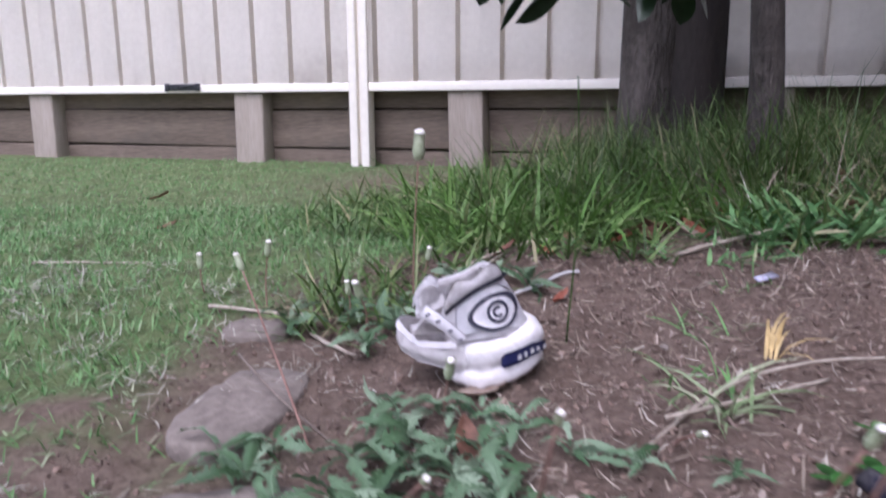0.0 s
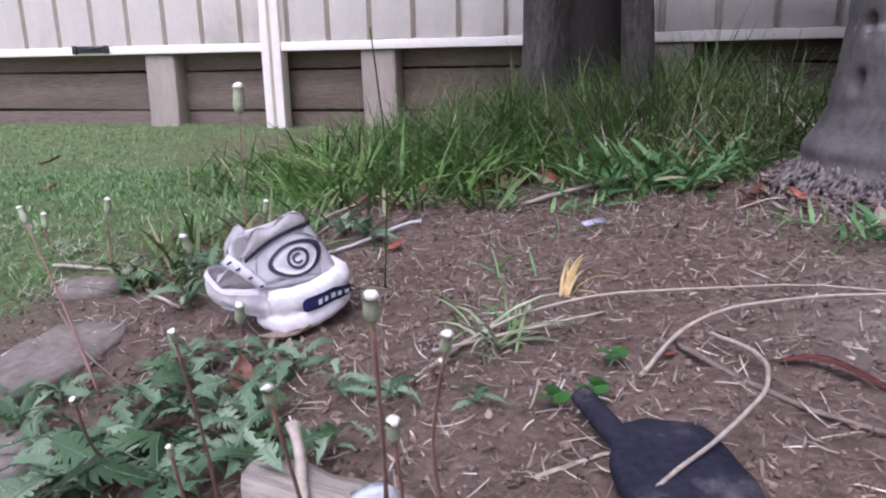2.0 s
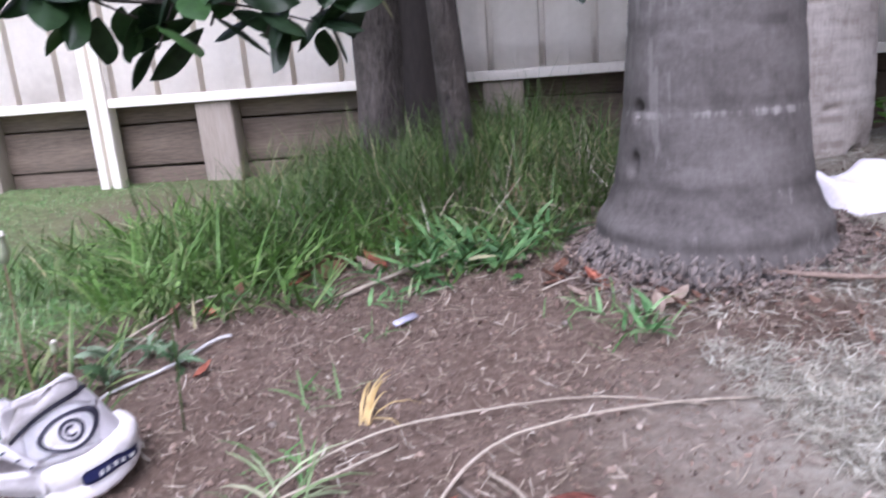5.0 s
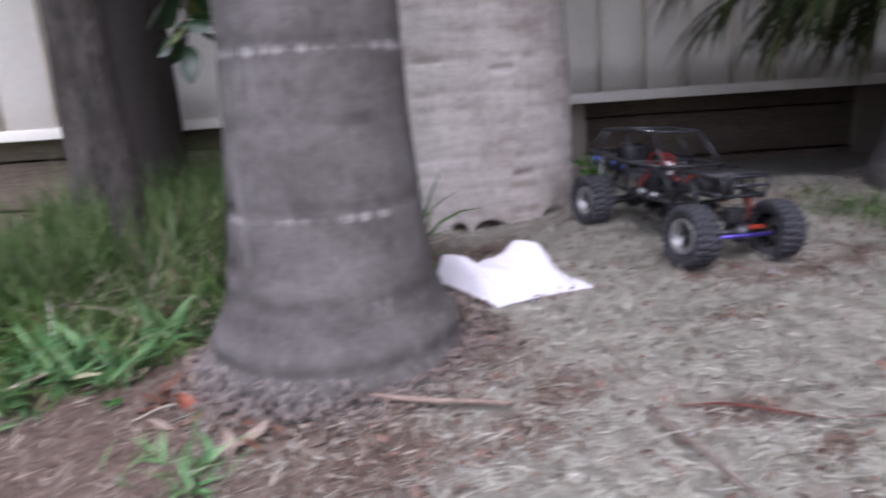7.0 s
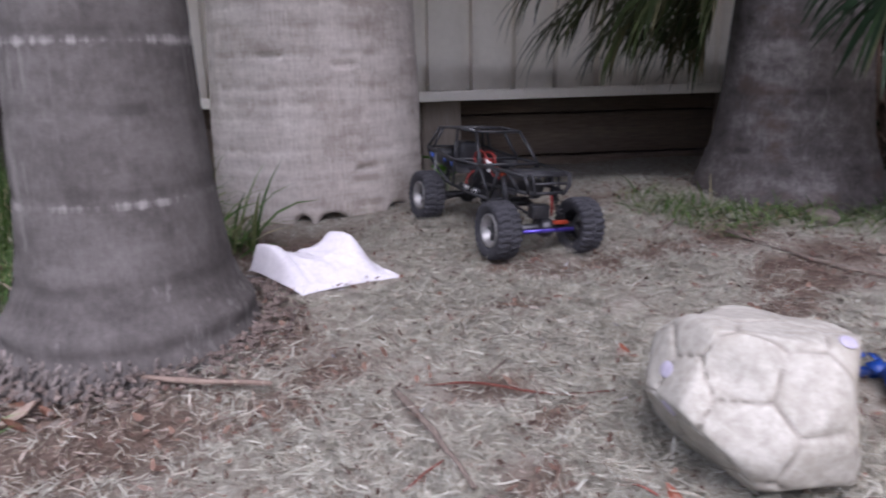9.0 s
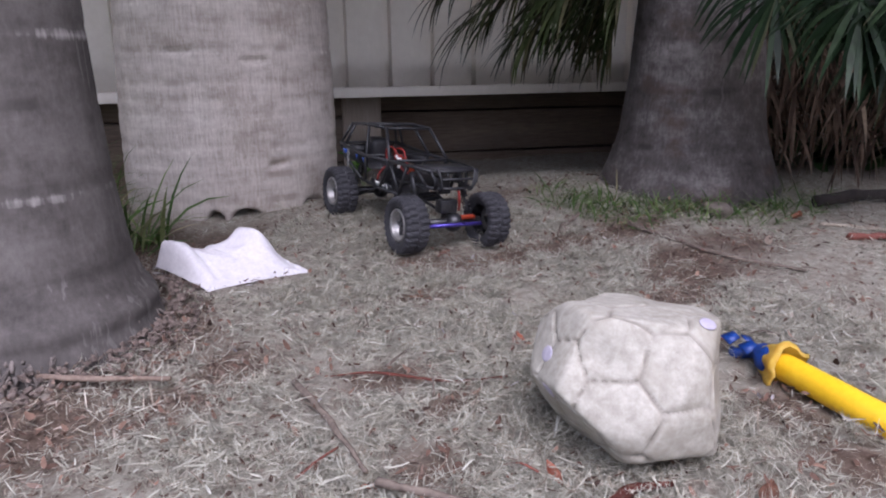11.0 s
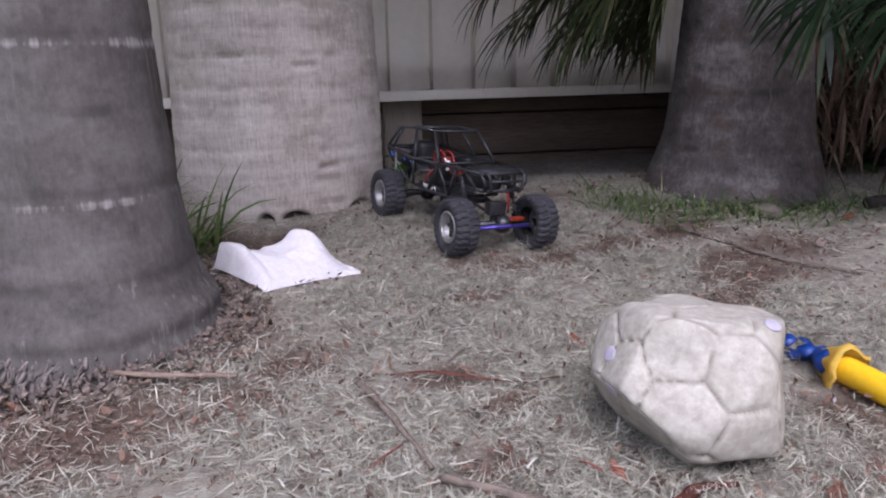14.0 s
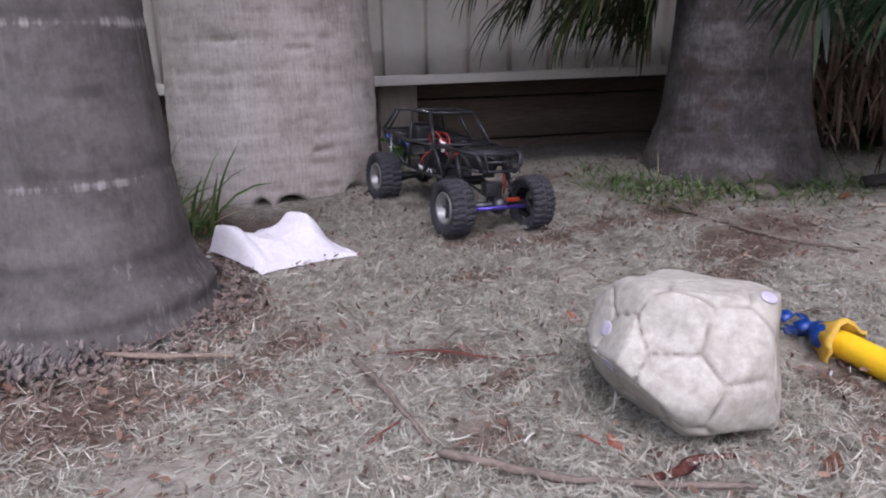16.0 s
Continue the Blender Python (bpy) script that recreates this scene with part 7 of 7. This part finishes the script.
make_plank()
WRAP = surf("printed_wrapper", (0.62, 0.66, 0.68), (0.78, 0.80, 0.80), 20, 0.3, 0.2, 120, stain=(0.10, 0.42, 0.55), stain_at=0.56)
bm = bmesh.new()
rows = [[bm.verts.new(((u - 0.5) * 0.05, (v - 0.5) * 0.036, 0.010 + 0.010 * noise.noise(Vector((u * 4, v * 4, 2))) + 0.012 * math.sin(u * 5))) for u in np.linspace(0, 1, 12)] for v in np.linspace(0, 1, 10)]
for a, b in zip(rows, rows[1:]):
    for k in range(11):
        bm.faces.new((a[k], a[k + 1], b[k + 1], b[k]))
bmesh.ops.solidify(bm, geom=bm.faces[:], thickness=0.001)
wrapper = link("wrapper", bm, WRAP)
wrapper.matrix_world = pose(0.150, 0.360, surface_z(0.15, 0.36) + 0.008, 25, 15, 20)
tagged(wrapper, "crumpled white and blue plastic wrapper by the plank", "litter")


def make_paddle():
    foam = surf("black_foam", (0.011, 0.011, 0.018), (0.026, 0.025, 0.038), 20, 0.9, 0.5, 160, stain=(0.10, 0.092, 0.09), stain_at=0.63, depth=0.003, gloss=0.15)
    paddle = thing("paddle", "black worn foam paddle with a short handle lying on soil", "paddle", pose(0.333, 0.358, surface_z(0.333, 0.358) + 0.004, 0, 0, 0))
    bm = bmesh.new()
    rings = []
    for grow, h in ((0.9, 0.0), (1.0, 0.005), (1.0, 0.012), (0.94, 0.0165), (0.6, 0.018)):
        row = []
        for k in range(44):
            a = k * TAU / 44
            edge = 1 + 0.07 * noise.noise(Vector((math.cos(a) * 2, math.sin(a) * 2, 4))) - 0.10 * math.exp(-((a - 4.0) / 0.25) ** 2)
            edge *= (abs(math.cos(a)) ** 3.6 + abs(math.sin(a)) ** 3.6) ** (-1 / 3.6) * (1 - 0.16 * math.exp(-((a - 2.45) / 0.4) ** 2))
            row.append(bm.verts.new((0.041 * math.cos(a) * edge * grow, 0.062 * math.sin(a) * edge * grow, h + 0.003 * noise.noise(Vector((math.cos(a) * grow * 3, math.sin(a) * grow * 3, 1))))))
        rings.append(row)
    for a, b in zip(rings, rings[1:]):
        for k in range(44):
            bm.faces.new((a[k], a[(k + 1) % 44], b[(k + 1) % 44], b[k]))
    bm.faces.new(rings[-1])
    part("blade", bm, foam, paddle, "rounded black foam blade")
    bm = bmesh.new()
    tube(bm, spline([(-0.022, 0.020, 0.010), (-0.027, 0.055, 0.012), (-0.035, 0.108, 0.013)], 4), 0.0085, 12, 0.7)
    for v in bm.verts:
        v.co += 0.0012 * noise.noise_vector(v.co * 150)
    part("handle", bm, foam, paddle, "black frayed handle")


make_paddle()
bm = bmesh.new()
quad_plate(bm, [(-0.024, -0.004, 0), (0.022, -0.006, 0.003), (0.024, 0.006, 0.004), (-0.020, 0.007, 0)], 0.003)
bit = link("plastic_scrap", bm, surf("lilac_plastic", (0.30, 0.30, 0.40), (0.46, 0.46, 0.56), 20, 0.35, 0.1, 120))
bit.matrix_world = pose(0.437, 0.945, surface_z(0.437, 0.945) + 0.006, 12, 4, 38)
tagged(bit, "small torn scrap of pale blue plastic", "litter")

# clover and withered grass
CLOVER = leafy("clover_leaf", [(0.0, (0.025, 0.085, 0.018)), (0.6, (0.04, 0.13, 0.028)), (1.0, (0.07, 0.17, 0.045))], 0.45, 0.2)


def clover(x, y, lean):
    plant = thing("clover", "small clover with round green leaflets", "weed", Matrix.Translation((x, y, surface_z(x, y))), "clovers on the soil")
    h = Vector((lean * 0.008, 0.0, 0.012))
    bm = bmesh.new()
    tube(bm, [Vector(), h * 0.6 + Vector((0.002, 0, 0)), h], 0.0009, 5)
    part("stalk", bm, BUD, plant)
    for k in range(3):
        a = k * TAU / 3 + lean
        d = Vector((math.cos(a), math.sin(a), 0.15))
        bm = bmesh.new()
        c = bm.verts.new(h)
        rim = [bm.verts.new(h + d * 0.0075 + 0.0075 * (math.cos(t) * Vector((math.cos(a), math.sin(a), 0.1)) + math.sin(t) * Vector((-math.sin(a), math.cos(a), 0.25)))) for t in np.linspace(0, TAU, 13)[:-1]]
        for i in range(12):
            bm.faces.new((c, rim[i], rim[(i + 1) % 12]))
        part("leaflet", bm, CLOVER, plant)


for x, y, s in ((0.340, 0.532, 0.3), (0.286, 0.478, -0.8), (0.308, 0.488, 0.9), (0.62, 1.0, 0.2)):
    clover(x, y, s)
YELLOWED = leafy("withered_blades", [(0.0, (0.42, 0.29, 0.11)), (1.0, (0.58, 0.45, 0.22))], 0.6, 0.2)
PALE_BLADE = leafy("pale_blades", [(0.0, (0.13, 0.19, 0.08)), (0.6, (0.22, 0.28, 0.15)), (1.0, (0.36, 0.38, 0.25))], 0.5, 0.2)
n = 9
me = ribbon_mesh("withered_grass", np.stack([0.345 + rng.normal(0, 0.006, n), 0.72 + rng.normal(0, 0.006, n), np.full(n, surface_z(0.345, 0.72))], 1), rng.uniform(-0.9, 1.6, n), rng.uniform(0.2, 0.7, n), rng.uniform(0.8, 2.2, n), rng.uniform(0.05, 0.09, n), rng.uniform(0.0022, 0.0042, n), BLADE, YELLOWED)
tagged(new("withered_grass", me), "small withered yellow tuft of grass", "grass", kind="stuff")
n = 17
me = ribbon_mesh("pale_grass_tuft", np.stack([0.245 + rng.normal(0, 0.012, n), 0.60 + rng.normal(0, 0.012, n), np.full(n, surface_z(0.245, 0.60))], 1), rng.uniform(0, TAU, n), rng.uniform(0.5, 1.25, n), rng.uniform(0.5, 1.6, n), rng.uniform(0.06, 0.14, n), rng.uniform(0.003, 0.0055, n), BLADE, PALE_BLADE, rng.uniform(-0.6, 0.6, n))
tagged(new("pale_grass_tuft", me), "small pale green tuft of grass", "grass", kind="stuff")


# ---- fronds, crowns and hanging leaves ----
FROND = leafy("palm_leaflets", [(0.0, (0.025, 0.036, 0.014)), (0.5, (0.045, 0.062, 0.022)), (0.8, (0.085, 0.080, 0.04)), (1.0, (0.13, 0.105, 0.065))], 0.5, 0.15)
DRY_FROND = leafy("dry_palm_leaflets", [(0.0, (0.035, 0.022, 0.015)), (0.6, (0.085, 0.055, 0.038)), (0.95, (0.15, 0.105, 0.075)), (1.0, (0.22, 0.17, 0.12))], 0.8, 0.05)
FAN = leafy("fan_leaflets", [(0.0, (0.011, 0.022, 0.011)), (0.6, (0.018, 0.036, 0.016)), (0.93, (0.033, 0.055, 0.025)), (1.0, (0.11, 0.11, 0.065))], 0.4, 0.12)
GLOSSY = leafy("broad_leaves", [(0.0, (0.012, 0.024, 0.012)), (0.6, (0.02, 0.042, 0.016)), (0.95, (0.032, 0.075, 0.022)), (1.0, (0.22, 0.20, 0.07))], 0.35, 0.12)
LEAF_SHAPE = (0.08, 0.50, 0.80, 0.97, 1.0, 0.86, 0.55, 0.05)


def palm_frond(palm, points, leaflet, count, hang=0.75, spread=1.0, material=FROND, r=0.010, wide=0.009):
    """A frond in world places: a rib with leaflets on both sides that hang towards the ground."""
    inv = palm.matrix_world.inverted()
    pts = [inv @ p for p in spline(points, 8)]
    bm = bmesh.new()
    tube(bm, pts, [float(v) for v in np.linspace(r, r * 0.25, len(pts))], 6)
    rib = part("frond", bm, material, palm)
    base, phi, lean, bend, length, width = [], [], [], [], [], []
    for k in range(count):
        t = 0.10 + 0.9 * k / count
        i = t * (len(pts) - 1)
        p = pts[int(i)].lerp(pts[min(int(i) + 1, len(pts) - 1)], i - int(i))
        d = pts[min(int(i) + 1, len(pts) - 1)] - pts[max(int(i) - 1, 0)]
        for side in (-1, 1):
            base.append(p)
            phi.append(math.atan2(d.y, d.x) + side * (0.95 - 0.45 * t) * spread + rng.normal(0, 0.12))
            lean.append(math.pi / 2 + hang * rng.uniform(0.2, 0.7))
            bend.append(hang * rng.uniform(0.5, 1.1))
            length.append(leaflet * (0.55 + 0.9 * math.sin(math.pi * (0.15 + 0.75 * t))) * rng.uniform(0.8, 1.1))
            width.append(wide * rng.uniform(0.7, 1.2))
    me = ribbon_mesh("leaflets", np.array(base), *(np.array(v) for v in (phi, lean, bend, length, width)), (0.5, 1.0, 0.95, 0.6, 0.05), material)
    ob = new("foliage", me)
    ob.parent = rib
    tagged(ob, kind="stuff")


def crown(palm, x, y, z, reach, count, drop, seed, centre=0.0, arc=TAU):
    local = np.random.default_rng(seed)
    for k in range(count):
        a = centre + ((k + 0.5) / count - 0.5) * arc + local.uniform(-0.15, 0.15)
        up = local.uniform(0.1, 0.7)
        d = Vector((math.cos(a), math.sin(a), 0))
        c = Vector((x, y, z))
        palm_frond(palm, [c, c + d * reach * 0.45 + Vector((0, 0, up * 0.6)), c + d * reach * 0.8 + Vector((0, 0, up * 0.4 - drop * 0.4)), c + d * reach + Vector((0, 0, up * 0.1 - drop))], 0.36, 50, wide=0.024)


# Unseen fronds overhead; the lower rings are added to shade fence and trunks.
crown(palm_pale, 1.508, 1.63, 2.62, 1.6, 12, 0.7, 1, radians(15), radians(280))
crown(palm_pale, 1.508, 1.63, 1.9, 1.15, 10, 0.75, 4, radians(45), radians(140))
crown(palm_far, 2.56, 0.99, 2.62, 1.6, 18, 0.7, 2)
crown(palm_far, 2.56, 0.99, 1.9, 1.3, 16, 0.75, 5, radians(70), radians(190))
crown(palm_near, 0.925, 0.945, 2.66, 1.05, 7, 0.4, 3)
crown(palm_far, 2.56, 0.99, 1.30, 1.15, 15, 0.12, 7, radians(115), radians(120))
crown(palm_pale, 1.508, 1.63, 1.35, 0.9, 10, 0.12, 8, radians(35), radians(110))
# fronds of the far palm that reach down into view
for px, py, pz, leaf in ((2.10, 1.40, 0.53, 0.24), (2.18, 1.26, 0.48, 0.20), (2.27, 1.50, 0.55, 0.25), (2.22, 1.18, 0.56, 0.24), (2.32, 1.30, 0.52, 0.24), (2.08, 1.50, 0.62, 0.22), (2.38, 1.44, 0.50, 0.24), (2.34, 1.20, 0.50, 0.22), (2.42, 1.26, 0.48, 0.22), (2.26, 1.36, 0.50, 0.22), (2.41, 1.15, 0.50, 0.20), (2.44, 1.20, 0.44, 0.18), (2.48, 1.28, 0.47, 0.20), (2.36, 1.10, 0.58, 0.20), (2.50, 1.38, 0.50, 0.22), (2.40, 1.34, 0.54, 0.22)):
    palm_frond(palm_far, [(2.58, 1.02, 1.45), (2.48, 1.06 + 0.2 * (py - 1.1), 1.08), (2.36 + 0.3 * (px - 2.2), 0.5 * (py + 1.08), pz + 0.28), (px, py, pz)], leaf, 38, 1.0, wide=0.012)
for k in range(15):
    x, y = 2.78 + 0.055 * k, 0.95 - 0.062 * k
    palm_frond(palm_far, [(x + 0.1, y + 0.1, 1.3), (x + 0.02, y, 0.95), (x - 0.03, y - 0.04, 0.6), (x - 0.04 - 0.02 * k, y - 0.07, 0.16 + 0.07 * (k % 3))], 0.20, 36, 1.25, 0.8, DRY_FROND)
    palm_frond(palm_far, [(x + 0.25, y + 0.25, 1.5), (x + 0.2, y + 0.2, 1.1), (x + 0.15, y + 0.16, 0.7), (x + 0.10, y + 0.12, 0.25)], 0.30, 40, 1.25, 1.0, DRY_FROND)


def fan_frond(palm, hub, stalk, length, count, seed):
    """A fan-shaped leaf: long pointed leaflets that spread from the stalk's end and droop at their tips."""
    local = np.random.default_rng(seed)
    inv = palm.matrix_world.inverted()
    hub = Vector(hub)
    bm = bmesh.new()
    pts = [inv @ Vector(stalk), inv @ (hub.lerp(Vector(stalk), 0.45) + Vector((0, 0, 0.10))), inv @ hub]
    tube(bm, spline(pts, 8), 0.006, 6)
    rib = part("frond", bm, FAN, palm, "long stalk with a green fan leaf")
    across, out, base, phi, lean = Vector((0.80, -0.60, 0)), Vector((-0.60, -0.80, 0)), [], [], []
    for k in range(count):
        th = radians(-25 + 230 * (k + local.uniform(-0.3, 0.3)) / (count - 1))
        d = across * math.cos(th) - Vector((0, 0, 1)) * math.sin(th) * 0.85 + out * local.uniform(0.25, 0.6)
        d.normalize()
        base.append(inv @ (hub + d * 0.01))
        phi.append(math.atan2(d.y, d.x))
        lean.append(math.acos(max(-1, min(1, d.z))))
    lean = np.array(lean)
    bend = np.clip(2.75 - lean, 0.1, 1.3) * local.uniform(0.5, 1.0, count)
    me = ribbon_mesh("leaflets", np.array(base), np.array(phi), lean, bend, length * local.uniform(0.75, 1.1, count), local.uniform(0.010, 0.017, count), (0.35, 0.7, 1.0, 0.9, 0.6, 0.05), FAN, local.uniform(-0.5, 0.5, count))
    ob = new("foliage", me)
    ob.parent = rib
    tagged(ob, kind="stuff")


for k, hub in enumerate(((2.30, 0.67, 0.545), (2.42, 0.60, 0.56), (2.36, 0.53, 0.525), (2.46, 0.50, 0.50), (2.34, 0.74, 0.63), (2.50, 0.58, 0.62), (2.44, 0.42, 0.56), (2.58, 0.52, 0.46), (2.62, 0.62, 0.54), (2.56, 0.40, 0.44), (2.70, 0.50, 0.60), (2.68, 0.38, 0.50))):
    fan_frond(palm_far, (hub[0] + 0.02, hub[1] - 0.015, hub[2] + 0.03), (2.68, 0.86, 1.3 + 0.03 * k), 0.215, 34, 40 + k)


def shrub():
    """A dark bush added between the far palm and yard's end, hiding bright gaps."""
    bush = thing("shrub", "added dark green shrub filling the gap behind dry palm fronds", "shrub", pose(3.45, 0.95, gz(3.45, 0.95) - 0.02))
    for k in range(9):
        a, reach = k * 2.4, 0.12 + 0.05 * k
        top = Vector((math.cos(a) * reach * 1.1, math.sin(a) * reach * 0.7, 1.0 + 0.05 * (k % 4)))
        bm = bmesh.new()
        tube(bm, spline([Vector((math.cos(a) * 0.05, math.sin(a) * 0.05, 0)), top * 0.5 + Vector((0.03, 0.02, 0.05)), top], 6), [float(v) for v in np.linspace(0.016, 0.005, 13)], 7)
        part("stem", bm, BARK_SHADED, bush)
    n = 5200
    along, deep = rng.normal(0, 0.33, n), rng.normal(0, 0.15, n)
    c = np.stack([0.73 * along + 0.68 * deep, -0.68 * along + 0.73 * deep, rng.uniform(0.03, 1.35, n)], 1)
    c = c[(c[:, 1] + 1.12) * 1.79 - (c[:, 0] + 2.68) * 1.12 < 0]
    n = len(c)
    size = rng.uniform(0.06, 0.12, n)
    me = ribbon_mesh("leaves", c, rng.uniform(0, TAU, n), rng.uniform(0.8, 2.4, n), rng.uniform(0.2, 0.9, n), size, size * 0.5, LEAF_SHAPE, GLOSSY, rng.uniform(-0.9, 0.9, n))
    ob = new("foliage", me)
    ob.parent = bush
    tagged(ob, kind="stuff")


shrub()


def leafy_branch(tree, points, leaves, size, r=0.006):
    """A branch with broad leaves in a loose row along it."""
    pts = spline(points, 8)
    bm = bmesh.new()
    tube(bm, pts, [float(v) for v in np.linspace(r, r * 0.35, len(pts))], 6)
    branch = part("branch", bm, BARK_TREE, tree)
    for k in range(leaves):
        t = (k + rng.uniform(0.2, 0.9)) / leaves
        p = pts[min(int(t * len(pts)), len(pts) - 1)]
        s = size * rng.uniform(0.75, 1.2)
        me = folded_leaf("leaf", p + Vector(rng.normal(0, 0.008, 3)), rng.uniform(0, TAU), rng.uniform(1.3, 2.5), rng.uniform(0.2, 0.9), s, s * rng.uniform(0.48, 0.62), rng.uniform(0.15, 0.6), LEAF_SHAPE, GLOSSY, rng.uniform(-0.9, 0.9))
        ob = new("leaf", me)
        ob.parent = branch


tree = bpy.data.objects["tree"]
for end, leaves in (((0.04, 1.16, 0.515), 18), ((0.14, 1.17, 0.46), 18), ((0.22, 1.18, 0.49), 16), ((0.30, 1.18, 0.47), 18), ((0.38, 1.19, 0.48), 16), ((0.45, 1.18, 0.52), 12), ((-0.02, 1.14, 0.56), 12), ((0.10, 1.14, 0.56), 14), ((0.34, 1.18, 0.57), 12)):
    e = Vector(end)
    leafy_branch(tree, [(0.62, 1.70, 1.2), (0.5 * e.x + 0.28, 1.42, 0.92), e + Vector((0.07, 0.08, 0.14)), e - Vector((0, 0, 0.03))], leaves, 0.098)
for pts, leaves in (([(-0.06, 1.14, 0.53), (0.10, 1.16, 0.50), (0.25, 1.18, 0.49), (0.40, 1.20, 0.45)], 16), ([(0.16, 1.17, 0.55), (0.30, 1.18, 0.54), (0.42, 1.19, 0.53), (0.50, 1.19, 0.49)], 12), ([(-0.10, 1.12, 0.545), (0.02, 1.14, 0.52), (0.12, 1.16, 0.475)], 9)):
    leafy_branch(tree, [(0.30, 1.36, 0.80)] + pts if pts[0][0] > 0 else pts, leaves, 0.092, 0.004)
leafy_branch(tree, [(0.75, 1.7, 1.2), (0.80, 1.40, 0.86), (0.82, 1.22, 0.64), (0.80, 1.14, 0.50)], 9, 0.065)
leafy_branch(tree, [(0.815, 1.20, 0.62), (0.81, 1.16, 0.57), (0.80, 1.14, 0.515)], 11, 0.060, 0.003)


def tree_crown(tree):
    """Unseen leaf mass overhead, carried by short limbs, set to shade the fence."""
    n = 3000
    c = np.stack([rng.normal(0.78, 0.40, n), rng.normal(2.22, 0.34, n), rng.uniform(1.35, 2.9, n)], 1)
    c = c[(c[:, 0] * FN.x + c[:, 1] * FN.y) < 2.78]
    n = len(c)
    s = rng.uniform(0.07, 0.12, n)
    me = ribbon_mesh("crown", c, rng.uniform(0, TAU, n), rng.uniform(0.8, 2.4, n), rng.uniform(0.2, 0.9, n), s, s * 0.5, LEAF_SHAPE, GLOSSY, rng.uniform(-0.9, 0.9, n))
    ob = new("crown", me)
    ob.parent = tree
    tagged(ob, kind="stuff")


tree_crown(tree)


# ---- small plants by the pale palm ----
SPRIG = leafy("bright_leaf", [(0.0, (0.05, 0.14, 0.02)), (0.5, (0.09, 0.22, 0.03)), (1.0, (0.14, 0.30, 0.05))], 0.45, 0.25)


def seedling(x, y, h, count, size, label, spread=0.4, material=SPRIG):
    plant = thing("seedling", label, "plant", Matrix.Translation((x, y, surface_z(x, y))))
    for k in range(5):
        a = k * 1.3
        top = Vector((math.cos(a) * h * spread, math.sin(a) * h * spread, h * rng.uniform(0.7, 1.0)))
        bm = bmesh.new()
        tube(bm, spline([Vector(), top * 0.5 + Vector((0, 0, 0.1 * h)), top], 4), 0.0018, 5)
        part("stalk", bm, BUD, plant)
        for j in range(count):
            t = 0.35 + 0.65 * (j + 1) / count
            s = size * rng.uniform(0.7, 1.15)
            me = folded_leaf("leaf", top * t, rng.uniform(0, TAU), rng.uniform(0.5, 1.5), rng.uniform(0.2, 0.9), s, s * 0.85, rng.uniform(0.1, 0.4), LEAF_SHAPE, material, rng.uniform(-0.4, 0.4))
            ob = new("leaf", me)
            ob.parent = plant


seedling(1.80, 1.475, 0.115, 6, 0.036, "bright green seedling against the dark sleeper wall", 0.32)
n = 46
me = ribbon_mesh("trunk_weed", np.stack([1.19 + rng.normal(0, 0.03, n), 1.33 + rng.normal(0, 0.03, n), np.full(n, surface_z(1.19, 1.33))], 1), rng.normal(-0.5, 1.3, n), rng.uniform(0.1, 1.0, n), rng.uniform(0.3, 1.5, n), rng.uniform(0.06, 0.20, n), rng.uniform(0.005, 0.012, n), BLADE, GRASS, rng.uniform(-0.5, 0.5, n))
stuff("trunk_weed", me, "dark green strappy weed between two palm trunks", "grass")


# ---- unseen blocking walls, behind the camera and at the yard's end ----
def blocking_walls():
    """Two unseen walls added to hold sky light off the palms and fence."""
    brick = surf("block_wall_render", (0.17, 0.14, 0.12), (0.27, 0.23, 0.20), 3.0, 0.9, 0.3, 30)
    bm = bmesh.new()
    box(bm, 7.0, 0.25, 2.4, pose(0, 0, 1.1), 0.01)
    ob = link("wall_south", bm, brick)
    ob.matrix_world = pose(4.3, -4.2, 0, 0, 0, -22)
    tagged(ob, "plain unseen wall added across the yard to block light", "wall", kind="structure")
    bm = bmesh.new()
    box(bm, 0.25, 7.4, 2.4, pose(0, 0, 1.1), 0.01)
    ob = link("wall_east", bm, brick)
    ob.matrix_world = pose(4.85, -0.6, 0, 0, 0, -22)
    tagged(ob, "plain unseen wall added at the yard's end to block light", "wall", kind="structure")


blocking_walls()


# ---- strap on the fence's bottom rail ----
def rail_strap():
    strap = thing("rail_strap", "dark metal strap bracket on the fence's bottom rail", "bracket", bay_pose(-2.415) @ pose(0, -0.057, 0.328))
    bm = bmesh.new()
    box(bm, 0.185, 0.006, 0.030, Matrix(), 0.002)
    part("plate", bm, DARK_METAL, strap)
    for dx in (-0.085, 0.085):
        bm = bmesh.new()
        box(bm, 0.022, 0.012, 0.036, pose(dx, -0.002, 0), 0.003)
        part("lug", bm, DARK_METAL, strap)
    bm = bmesh.new()
    tube(bm, [(-0.02, -0.006, 0.004), (0.06, -0.006, 0.006)], 0.005, 8)
    part("bolt", bm, BLACK, strap)


rail_strap()
